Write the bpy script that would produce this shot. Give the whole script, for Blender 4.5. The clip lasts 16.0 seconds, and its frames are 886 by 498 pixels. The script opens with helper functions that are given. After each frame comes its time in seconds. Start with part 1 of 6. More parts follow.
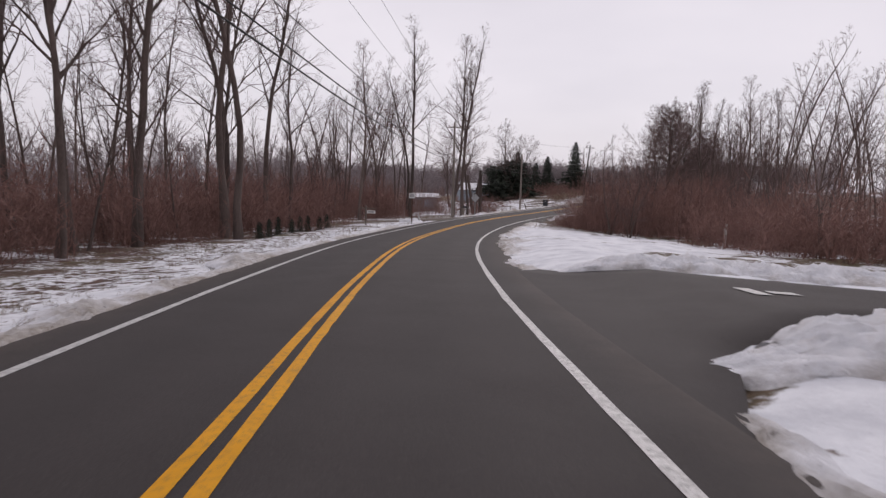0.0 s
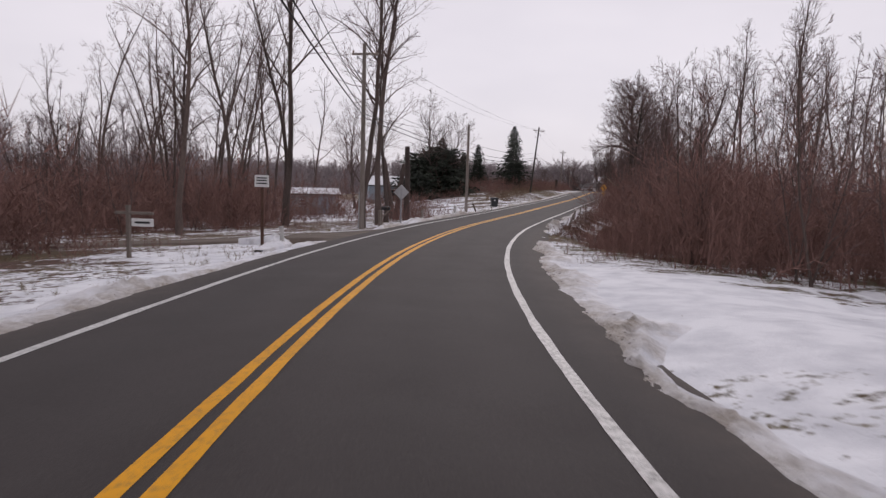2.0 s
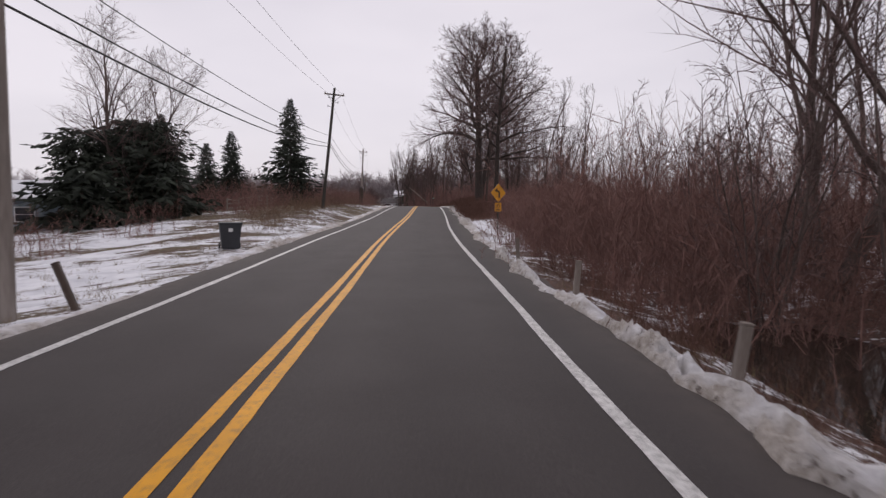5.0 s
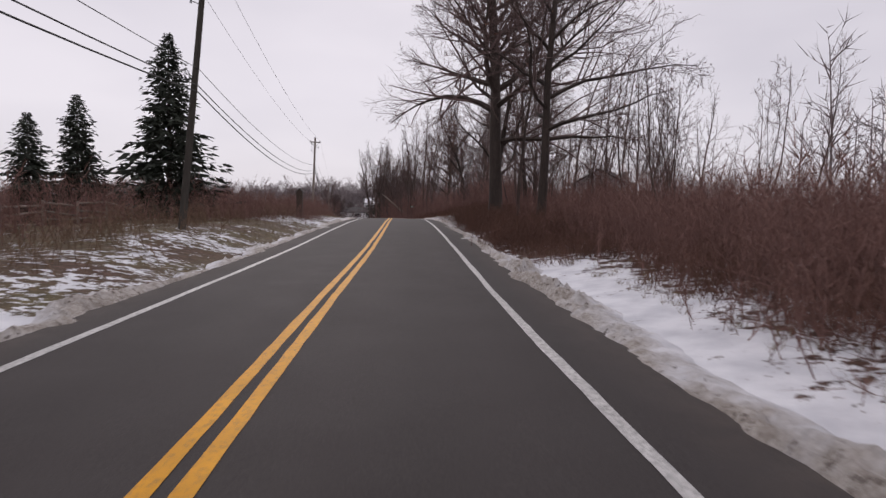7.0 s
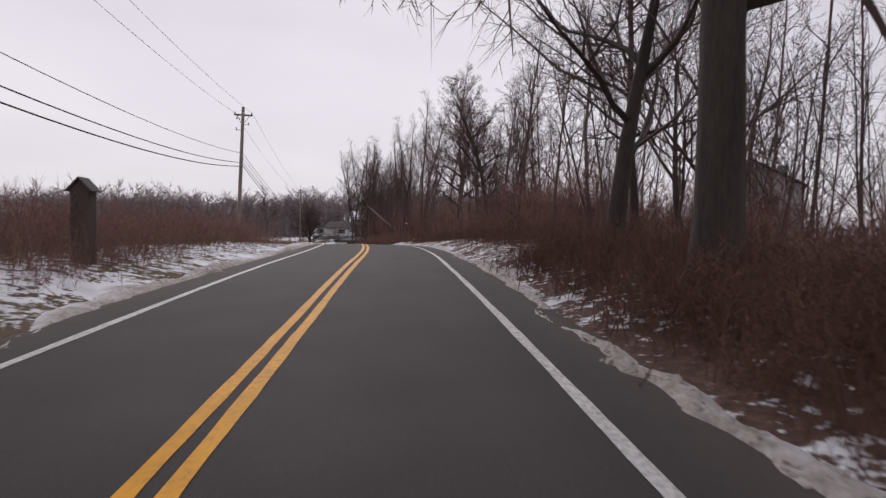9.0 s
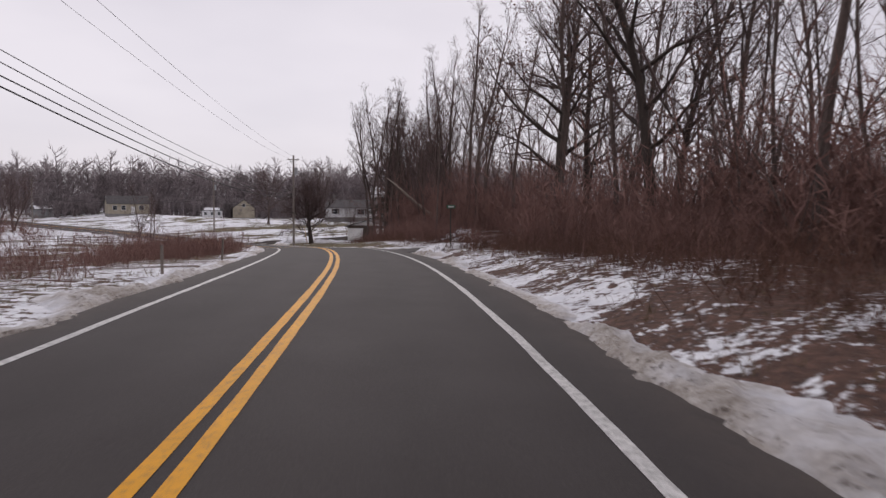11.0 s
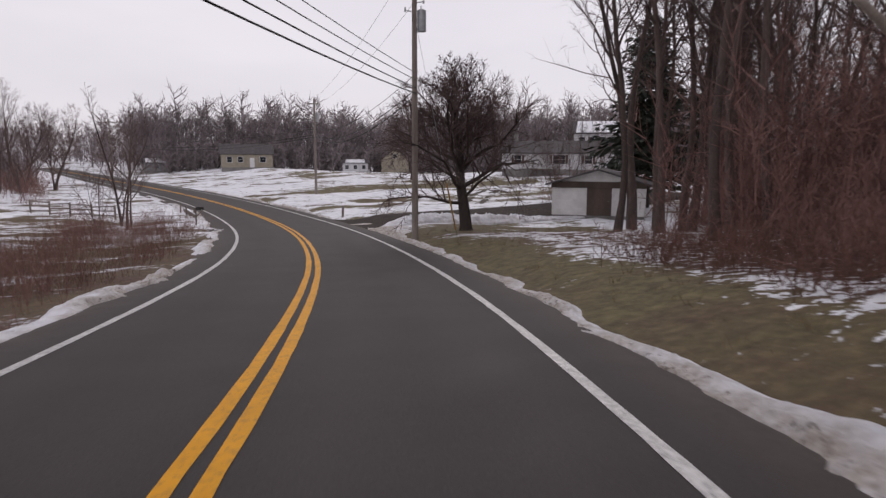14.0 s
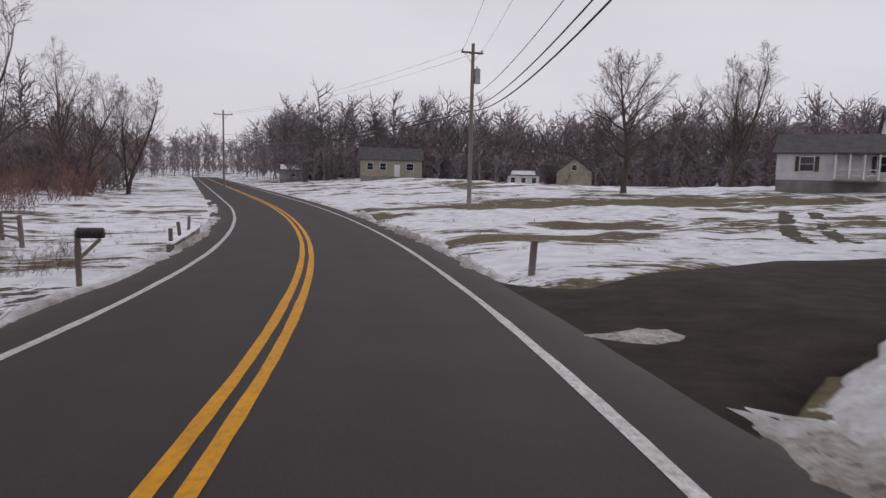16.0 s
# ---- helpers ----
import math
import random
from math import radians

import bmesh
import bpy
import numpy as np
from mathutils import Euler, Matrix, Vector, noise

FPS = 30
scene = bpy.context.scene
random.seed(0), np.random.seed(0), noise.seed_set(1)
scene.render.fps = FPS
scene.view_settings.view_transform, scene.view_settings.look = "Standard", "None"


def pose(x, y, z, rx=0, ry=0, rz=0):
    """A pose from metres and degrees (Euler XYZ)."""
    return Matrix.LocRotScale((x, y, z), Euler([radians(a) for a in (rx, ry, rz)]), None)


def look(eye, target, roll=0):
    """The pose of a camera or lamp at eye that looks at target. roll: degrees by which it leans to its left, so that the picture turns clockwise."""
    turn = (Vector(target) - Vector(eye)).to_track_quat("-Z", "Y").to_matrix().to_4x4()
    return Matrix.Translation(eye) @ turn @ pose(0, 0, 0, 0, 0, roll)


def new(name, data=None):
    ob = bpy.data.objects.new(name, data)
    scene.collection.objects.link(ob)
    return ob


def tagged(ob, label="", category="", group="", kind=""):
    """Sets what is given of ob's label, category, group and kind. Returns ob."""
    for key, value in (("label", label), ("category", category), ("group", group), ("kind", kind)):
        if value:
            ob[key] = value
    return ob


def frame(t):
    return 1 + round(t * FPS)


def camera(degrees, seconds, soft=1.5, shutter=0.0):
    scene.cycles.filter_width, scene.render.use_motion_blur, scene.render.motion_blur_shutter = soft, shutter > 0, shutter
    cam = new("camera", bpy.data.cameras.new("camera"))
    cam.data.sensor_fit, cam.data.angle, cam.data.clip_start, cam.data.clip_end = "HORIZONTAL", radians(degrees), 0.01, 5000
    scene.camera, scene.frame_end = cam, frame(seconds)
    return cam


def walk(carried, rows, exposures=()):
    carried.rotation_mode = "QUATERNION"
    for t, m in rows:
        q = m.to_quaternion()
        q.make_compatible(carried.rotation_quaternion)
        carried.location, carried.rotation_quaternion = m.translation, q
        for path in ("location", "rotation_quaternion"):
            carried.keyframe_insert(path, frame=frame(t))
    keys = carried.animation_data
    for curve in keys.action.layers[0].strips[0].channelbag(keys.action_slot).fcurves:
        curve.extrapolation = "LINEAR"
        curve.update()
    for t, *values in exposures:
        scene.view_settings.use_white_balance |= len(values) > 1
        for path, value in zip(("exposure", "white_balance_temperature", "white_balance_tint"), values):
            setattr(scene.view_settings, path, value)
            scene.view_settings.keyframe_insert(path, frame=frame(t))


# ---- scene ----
cam = camera(66.98, 16.0, soft=1.4, shutter=0.12)
PATH = [
    (0, (0.000, 0.000, 1.800), (0.1092, 1.9847, 1.5787), 1.41),
    (0.5, (0.112, 9.001, 1.320), (0.2650, 10.9817, 1.0897), 1.92),
    (1, (0.476, 18.002, 0.892), (0.6844, 19.9766, 0.6560), 1.40),
    (1.5, (1.158, 26.956, 0.497), (1.4529, 28.9210, 0.2738), 1.64),
    (2, (2.225, 35.765, 0.115), (2.6112, 37.7164, -0.0966), 1.71),
    (2.5, (3.724, 44.346, -0.222), (4.2053, 46.2753, -0.4361), 1.41),
    (3, (5.615, 52.634, -0.464), (6.2053, 54.5357, -0.6571), 1.12),
    (3.5, (7.903, 60.655, -0.638), (8.6076, 62.5178, -0.8203), 0.58),
    (4, (10.679, 68.526, -0.789), (11.4998, 70.3426, -0.9518), 1.92),
    (4.5, (13.892, 76.229, -0.913), (14.8002, 78.0043, -1.0680), 2.59),
    (4.7, (15.262, 79.237, -0.952), (16.1908, 81.0014, -1.1070), 1.42),
    (5, (17.376, 83.656, -0.994), (18.3542, 85.3939, -1.1402), 0.79),
    (5.5, (20.985, 90.852, -1.023), (21.9924, 92.5741, -1.1569), 0.79),
    (6, (24.635, 97.971, -1.018), (25.6455, 99.6921, -1.1469), 0.79),
    (6.5, (28.320, 105.145, -0.997), (29.3298, 106.8665, -1.1223), 0.79),
    (6.8, (30.581, 109.507, -0.979), (31.6150, 111.2147, -1.1044), 0.89),
    (7, (32.120, 112.428, -0.966), (33.1653, 114.1292, -1.0856), 0.67),
    (7.5, (36.027, 119.682, -0.921), (37.0716, 121.3835, -1.0369), 0.58),
    (8, (40.029, 126.973, -0.838), (41.0765, 128.6732, -0.9456), 0.67),
    (8.5, (44.130, 134.426, -0.703), (45.1872, 136.1220, -0.7915), 0.80),
    (9, (48.311, 142.076, -0.528), (49.3735, 143.7680, -0.6060), 0.91),
    (9.2, (50.005, 145.201, -0.451), (51.0663, 146.8937, -0.5387), 0.45),
    (9.5, (52.573, 149.976, -0.345), (53.6135, 151.6812, -0.4421), 0.79),
    (10, (56.950, 158.148, -0.223), (57.9898, 159.8520, -0.3380), 0.79),
    (10.5, (61.432, 166.568, -0.182), (62.4629, 168.2766, -0.3141), 0.79),
    (11, (65.877, 175.279, -0.222), (66.8565, 177.0162, -0.3706), 0.79),
    (11.3, (68.445, 180.671, -0.288), (69.3821, 182.4309, -0.4461), -0.51),
    (11.5, (70.098, 184.334, -0.355), (71.0097, 186.1051, -0.5347), -0.30),
    (12, (74.041, 193.634, -0.634), (74.8959, 195.4311, -0.8325), 0.32),
    (12.5, (77.629, 203.074, -1.043), (78.4172, 204.8988, -1.2633), -0.12),
    (13, (80.753, 212.588, -1.536), (81.4584, 214.4439, -1.7734), -0.18),
    (13.5, (83.358, 222.049, -2.109), (83.9672, 223.9368, -2.3624), 0.43),
    (14, (85.366, 231.200, -2.739), (85.8652, 233.1160, -3.0177), 0.13),
    (14.5, (86.778, 239.872, -3.379), (87.1637, 241.8146, -3.6564), -0.11),
    (15, (87.678, 248.213, -3.984), (87.9460, 250.1766, -4.2549), 0.93),
    (15.2, (87.907, 251.505, -4.206), (88.1284, 253.4745, -4.4760), -0.28),
    (15.5, (88.126, 256.447, -4.508), (88.2745, 258.4255, -4.7616), 0.18),
    (16, (88.124, 264.751, -4.939), (88.1640, 266.7386, -5.1605), 1.33),
]
walk(cam, [(t, look(eye, target, roll)) for t, eye, target, roll in PATH],
     [(0.0, 0.0, 6580, 20), (14.5, 0.0, 6580, 19), (15.5, 0.2, 6500, 17), (16.0, -0.2, 6460, 17)])

# ---- sky and light: a bright, even winter overcast ----
world = bpy.data.worlds.new("overcast")
world.use_nodes = True
scene.world = world
wt = world.node_tree
wt.nodes.clear()
w_out = wt.nodes.new("ShaderNodeOutputWorld")
w_bg = wt.nodes.new("ShaderNodeBackground")
w_sky = wt.nodes.new("ShaderNodeTexSky")
w_sky.sky_type = "NISHITA"
w_sky.sun_disc = False
w_sky.sun_elevation, w_sky.sun_rotation = radians(24), radians(200)
w_dim = wt.nodes.new("ShaderNodeMix")
w_dim.data_type, w_dim.blend_type = "RGBA", "MULTIPLY"
w_dim.inputs[0].default_value = 1.0
w_dim.inputs[7].default_value = (0.1, 0.1, 0.1, 1)
w_mix = wt.nodes.new("ShaderNodeMix")
w_mix.data_type = "RGBA"
w_mix.inputs[0].default_value = 0.93
w_tc = wt.nodes.new("ShaderNodeTexCoord")
w_map = wt.nodes.new("ShaderNodeMapping")
w_map.inputs["Scale"].default_value = (1.0, 1.0, 3.0)
w_noise = wt.nodes.new("ShaderNodeTexNoise")
w_noise.inputs["Scale"].default_value, w_noise.inputs["Detail"].default_value = 1.6, 4.0
w_ramp = wt.nodes.new("ShaderNodeValToRGB")
w_ramp.color_ramp.elements[0].position, w_ramp.color_ramp.elements[0].color = 0.3, (0.675, 0.68, 0.72, 1)
w_ramp.color_ramp.elements[1].position, w_ramp.color_ramp.elements[1].color = 0.7, (0.85, 0.85, 0.875, 1)
wt.links.new(w_tc.outputs["Generated"], w_map.inputs["Vector"])
wt.links.new(w_map.outputs["Vector"], w_noise.inputs["Vector"])
wt.links.new(w_noise.outputs["Fac"], w_ramp.inputs["Fac"])
wt.links.new(w_sky.outputs[0], w_dim.inputs[6])
wt.links.new(w_dim.outputs[2], w_mix.inputs[6])
wt.links.new(w_ramp.outputs["Color"], w_mix.inputs[7])
wt.links.new(w_mix.outputs[2], w_bg.inputs["Color"])
w_bg.inputs["Strength"].default_value = 0.97
wt.links.new(w_bg.outputs[0], w_out.inputs["Surface"])

sun = bpy.data.lights.new("sun", "SUN")
sun.energy, sun.angle, sun.color = 0.5, radians(25), (1.0, 0.96, 0.9)
sun_ob = new("sun", sun)
sun_ob.matrix_world = pose(0, 0, 60, 66, 0, 160)

# ---- materials ----


def node(nt, kind, **inputs):
    n = nt.nodes.new(kind)
    for key, value in inputs.items():
        n.inputs[key.replace("_", " ")].default_value = value
    return n


def ramp(nt, fac, stops):
    n = nt.nodes.new("ShaderNodeValToRGB")
    els = n.color_ramp.elements
    while len(els) < len(stops):
        els.new(0.5)
    for el, (at, colour) in zip(els, stops):
        el.position, el.color = at, (*colour, 1)
    nt.links.new(fac, n.inputs["Fac"])
    return n.outputs["Color"]


def blend(nt, fac, a, b, mode="MIX"):
    n = nt.nodes.new("ShaderNodeMix")
    n.data_type, n.blend_type = "RGBA", mode
    for slot, value in ((0, fac), (6, a), (7, b)):
        if isinstance(value, (int, float)):
            n.inputs[slot].default_value = value
        elif isinstance(value, tuple):
            n.inputs[slot].default_value = (*value, 1)
        else:
            nt.links.new(value, n.inputs[slot])
    return n.outputs[2]


def maths(nt, op, a, b=0.0, c=0.0, clamp=False):
    n = nt.nodes.new("ShaderNodeMath")
    n.operation, n.use_clamp = op, clamp
    for slot, value in enumerate((a, b, c)):
        if isinstance(value, (int, float)):
            n.inputs[slot].default_value = value
        else:
            nt.links.new(value, n.inputs[slot])
    return n.outputs[0]


def coords(nt, space="Object", scale=(1, 1, 1)):
    tc, mp = nt.nodes.new("ShaderNodeTexCoord"), nt.nodes.new("ShaderNodeMapping")
    mp.inputs["Scale"].default_value = scale
    nt.links.new(tc.outputs[space], mp.inputs["Vector"])
    return mp.outputs["Vector"]


def noise_at(nt, vec, scale, detail=4.0, rough=0.55):
    n = node(nt, "ShaderNodeTexNoise", Scale=scale, Detail=detail, Roughness=rough)
    nt.links.new(vec, n.inputs["Vector"])
    return n.outputs["Fac"]


def attribute(nt, name):
    n = nt.nodes.new("ShaderNodeAttribute")
    n.attribute_name = name
    return n.outputs["Fac"]


def fresh(name, roughness=0.8, metallic=0.0):
    m = bpy.data.materials.new(name)
    m.use_nodes = True
    bsdf = m.node_tree.nodes["Principled BSDF"]
    bsdf.inputs["Roughness"].default_value, bsdf.inputs["Metallic"].default_value = roughness, metallic
    return m, m.node_tree, bsdf


def bump(nt, bsdf, height, strength, distance):
    n = node(nt, "ShaderNodeBump", Strength=strength, Distance=distance)
    nt.links.new(height, n.inputs["Height"])
    nt.links.new(n.outputs["Normal"], bsdf.inputs["Normal"])


def plain(name, dark, light, scale=6.0, roughness=0.75, metallic=0.0, grain=(1, 1, 1), relief=0.3, vary=0.0, island=False):
    """A surface between two tones, with broad and fine noise, relief and a shift from piece to piece."""
    m, nt, bsdf = fresh(name, roughness, metallic)
    vec = coords(nt, scale=grain)
    broad, fine = noise_at(nt, vec, scale * 0.22, 3), noise_at(nt, vec, scale * 3.5, 5)
    both = maths(nt, "ADD", maths(nt, "MULTIPLY", broad, 0.6), maths(nt, "MULTIPLY", fine, 0.4))
    colour = ramp(nt, both, [(0.32, dark), (0.68, light)])
    if vary:
        if island:
            rnd = nt.nodes.new("ShaderNodeNewGeometry").outputs["Random Per Island"]
        else:
            rnd = nt.nodes.new("ShaderNodeObjectInfo").outputs["Random"]
        hsv = nt.nodes.new("ShaderNodeHueSaturation")
        nt.links.new(maths(nt, "MULTIPLY_ADD", rnd, 2 * vary, 1 - vary), hsv.inputs["Value"])
        nt.links.new(colour, hsv.inputs["Color"])
        colour = hsv.outputs["Color"]
    nt.links.new(colour, bsdf.inputs["Base Color"])
    if relief:
        bump(nt, bsdf, fine, relief, 0.02)
    return m


def ground_material():
    m, nt, bsdf = fresh("winter_ground", 0.92)
    vec = coords(nt)
    leaf = ramp(nt, noise_at(nt, vec, 5.5, 8, 0.7), [(0.32, (0.030, 0.015, 0.011)), (0.5, (0.082, 0.040, 0.027)), (0.68, (0.17, 0.086, 0.060))])
    turf = ramp(nt, noise_at(nt, vec, 3.4, 8, 0.65), [(0.3, (0.046, 0.037, 0.014)), (0.52, (0.112, 0.090, 0.036)), (0.72, (0.185, 0.146, 0.068))])
    patch = noise_at(nt, vec, 0.35, 4)
    grass = maths(nt, "MULTIPLY_ADD", maths(nt, "SUBTRACT", patch, 0.5), 2.2, attribute(nt, "grass"), clamp=True)
    soil = blend(nt, grass, leaf, turf)
    # snow lies in drifts that thin out to scattered patches, stretched along the mown strips
    big = noise_at(nt, coords(nt, scale=(0.7, 1.3, 1)), 0.27, 5, 0.6)
    mid = noise_at(nt, coords(nt, scale=(0.6, 1.3, 1)), 1.7, 5, 0.6)
    small = noise_at(nt, vec, 6.5, 4, 0.6)
    field = attribute(nt, "field")
    fine = maths(nt, "MULTIPLY", maths(nt, "SUBTRACT", small, 0.5), maths(nt, "MULTIPLY_ADD", field, -0.26, 0.36))
    clods = noise_at(nt, coords(nt, scale=(1, 1, 1.6)), 2.7, 3, 0.6)
    fine = maths(nt, "ADD", fine, maths(nt, "MULTIPLY", maths(nt, "SUBTRACT", clods, 0.5), maths(nt, "MULTIPLY", attribute(nt, "broken"), 1.3)))
    huge = noise_at(nt, coords(nt, scale=(0.45, 1.5, 1)), 0.10, 3, 0.5)
    big = maths(nt, "ADD", big, maths(nt, "MULTIPLY", maths(nt, "MULTIPLY", maths(nt, "SUBTRACT", huge, 0.5), field), 0.7))
    mixn = maths(nt, "ADD", maths(nt, "ADD", maths(nt, "MULTIPLY", big, 0.52), maths(nt, "MULTIPLY", mid, 0.30)), maths(nt, "ADD", fine, 0.09))
    level = maths(nt, "MULTIPLY_ADD", attribute(nt, "snow"), 0.27, -0.135)
    cover = maths(nt, "MULTIPLY_ADD", maths(nt, "ADD", maths(nt, "SUBTRACT", mixn, 0.5), level), 24.0, 0.5, clamp=True)
    white = ramp(nt, noise_at(nt, vec, 1.1, 5), [(0.3, (0.60, 0.61, 0.65)), (0.6, (0.83, 0.84, 0.87))])
    nt.links.new(blend(nt, cover, soil, white), bsdf.inputs["Base Color"])
    bump(nt, bsdf, maths(nt, "ADD", maths(nt, "MULTIPLY", cover, 0.6), noise_at(nt, vec, 11.0, 6, 0.7)), 0.55, 0.09)
    return m


def snow_material():
    m, nt, bsdf = fresh("ploughed_snow", 0.7)
    vec = coords(nt)
    clean = ramp(nt, noise_at(nt, vec, 2.2, 5), [(0.3, (0.66, 0.67, 0.71)), (0.65, (0.86, 0.86, 0.89))])
    grit = ramp(nt, noise_at(nt, vec, 9.0, 8, 0.75), [(0.3, (0.19, 0.155, 0.125)), (0.5, (0.40, 0.355, 0.315)), (0.72, (0.66, 0.63, 0.60))])
    dirt = maths(nt, "MULTIPLY_ADD", maths(nt, "SUBTRACT", noise_at(nt, vec, 1.4, 6, 0.65), 0.5), 2.6, attribute(nt, "dirt"), clamp=True)
    pits = maths(nt, "MULTIPLY_ADD", noise_at(nt, vec, 8.0, 5, 0.65), 16.0, maths(nt, "MULTIPLY_ADD", attribute(nt, "dirt"), 2.2, -11.2), clamp=True)
    tone = blend(nt, maths(nt, "MULTIPLY", pits, 0.8), blend(nt, dirt, clean, grit), (0.085, 0.060, 0.046))
    nt.links.new(tone, bsdf.inputs["Base Color"])
    bump(nt, bsdf, noise_at(nt, vec, 9.0, 7, 0.7), 0.9, 0.09)
    return m


def asphalt_material():
    m, nt, bsdf = fresh("worn_asphalt", 0.8)
    vec = coords(nt)
    chips = noise_at(nt, vec, 55.0, 6, 0.75)
    base = ramp(nt, chips, [(0.3, (0.0222, 0.0180, 0.0175)), (0.55, (0.0415, 0.0343, 0.0330)), (0.75, (0.082, 0.069, 0.066))])
    # wheel tracks polished a little lighter, oil drip line darker, broad blotches
    across = attribute(nt, "across")
    track = maths(nt, "ABSOLUTE", maths(nt, "SUBTRACT", maths(nt, "PINGPONG", maths(nt, "ADD", across, 0.05), 1.7), 0.85))
    drip = maths(nt, "MULTIPLY_ADD", track, -0.18, 1.06)
    blotch = maths(nt, "MULTIPLY_ADD", noise_at(nt, vec, 0.35, 3, 0.5), 0.20, 0.88)
    tone = maths(nt, "MULTIPLY", drip, blotch)
    grey = nt.nodes.new("ShaderNodeCombineColor")
    for slot in range(3):
        nt.links.new(tone, grey.inputs[slot])
    colour = blend(nt, 0.85, base, grey.outputs["Color"], "MULTIPLY")
    # dusty salt towards the edges of the carriageway
    edge = maths(nt, "MULTIPLY_ADD", maths(nt, "ABSOLUTE", maths(nt, "SUBTRACT", across, 0.35)), 0.9, -3.0, clamp=True)
    salt = maths(nt, "MULTIPLY", edge, maths(nt, "MULTIPLY_ADD", noise_at(nt, vec, 2.5, 6, 0.7), 1.6, -0.35, clamp=True))
    colour = blend(nt, maths(nt, "MULTIPLY", salt, 0.7), colour, (0.125, 0.098, 0.080))
    nt.links.new(colour, bsdf.inputs["Base Color"])
    nt.links.new(maths(nt, "MULTIPLY_ADD", noise_at(nt, vec, 0.8, 4), 0.15, 0.74), bsdf.inputs["Roughness"])
    bsdf.inputs["Specular IOR Level"].default_value = 0.32
    bump(nt, bsdf, chips, 0.35, 0.006)
    return m


def paint_material(name, colour, worn):
    m, nt, bsdf = fresh(name, 0.6)
    vec = coords(nt)
    wear = maths(nt, "MULTIPLY_ADD", noise_at(nt, vec, 14.0, 8, 0.75), 3.4, -1.75 + worn, clamp=True)
    tone = ramp(nt, noise_at(nt, vec, 1.3, 5), [(0.3, tuple(c * 0.80 for c in colour)), (0.7, colour)])
    nt.links.new(blend(nt, wear, tone, (0.075, 0.072, 0.068)), bsdf.inputs["Base Color"])
    return m


def water_material():
    m, nt, bsdf = fresh("pond_water", 0.04)
    vec = coords(nt)
    nt.links.new(ramp(nt, noise_at(nt, vec, 0.6, 4), [(0.3, (0.012, 0.010, 0.008)), (0.7, (0.030, 0.024, 0.018))]), bsdf.inputs["Base Color"])
    bump(nt, bsdf, noise_at(nt, vec, 2.5, 3), 0.08, 0.03)
    return m


GROUND, SNOW, ASPHALT = ground_material(), snow_material(), asphalt_material()
YELLOW = paint_material("yellow_line_paint", (0.76, 0.345, 0.005), 0.06)
YELLOW.node_tree.nodes["Principled BSDF"].inputs["Specular IOR Level"].default_value = 0.15
WHITE_LINE = paint_material("white_line_paint", (0.66, 0.65, 0.63), 0.28)
WATER = water_material()
BARK = plain("grey_brown_bark", (0.047, 0.034, 0.030), (0.150, 0.112, 0.098), 5.0, 0.95, grain=(1, 1, 0.25), relief=0.8, vary=0.25)
BARK_DARK = plain("dark_oak_bark", (0.028, 0.021, 0.018), (0.085, 0.065, 0.055), 4.0, 0.95, grain=(1, 1, 0.22), relief=0.9, vary=0.15)
TWIG = plain("bare_twigs", (0.078, 0.051, 0.048), (0.165, 0.112, 0.104), 3.0, 0.95, relief=0, vary=0.2)
BRUSH = plain("dry_brush", (0.142, 0.075, 0.063), (0.270, 0.152, 0.128), 2.0, 0.95, relief=0, vary=0.2, island=True)
BRUSH_RUST = plain("rust_brown_weeds", (0.078, 0.038, 0.027), (0.165, 0.084, 0.060), 2.0, 0.95, relief=0, vary=0.25, island=True)
BRUSH_TAN = plain("dead_weeds", (0.11, 0.068, 0.044), (0.22, 0.145, 0.095), 2.0, 0.95, relief=0, vary=0.25, island=True)
LEAF_DRY = plain("withered_oak_leaves", (0.075, 0.034, 0.022), (0.17, 0.080, 0.050), 2.0, 0.85, relief=0, vary=0.4, island=True)
NEEDLE = plain("spruce_needles", (0.014, 0.019, 0.014), (0.045, 0.055, 0.038), 3.0, 0.9, relief=0, vary=0.35, island=True)
# bare wood with distance haze painted in: paler and greyer than the near bark
HAZED_WOOD = plain("hazed_winter_wood", (0.165, 0.138, 0.140), (0.305, 0.262, 0.266), 1.0, 1.0, relief=0, vary=0.3, island=True)
POLE_WOOD = plain("weathered_pole_wood", (0.13, 0.105, 0.088), (0.30, 0.262, 0.235), 5.0, 0.9, grain=(1, 1, 0.12), relief=0.5, vary=0.15)
GREY_WOOD = plain("grey_post_wood", (0.13, 0.105, 0.09), (0.27, 0.23, 0.20), 9.0, 0.9, grain=(1, 1, 0.2), relief=0.5, vary=0.2)
STEEL = plain("galvanised_steel", (0.28, 0.29, 0.30), (0.45, 0.46, 0.47), 14.0, 0.45, 0.6, relief=0.1)
CABLE = plain("black_cable", (0.018, 0.018, 0.019), (0.035, 0.035, 0.036), 4.0, 0.7, relief=0)
PORCELAIN = plain("brown_insulator", (0.10, 0.05, 0.035), (0.16, 0.085, 0.06), 9.0, 0.25, relief=0)

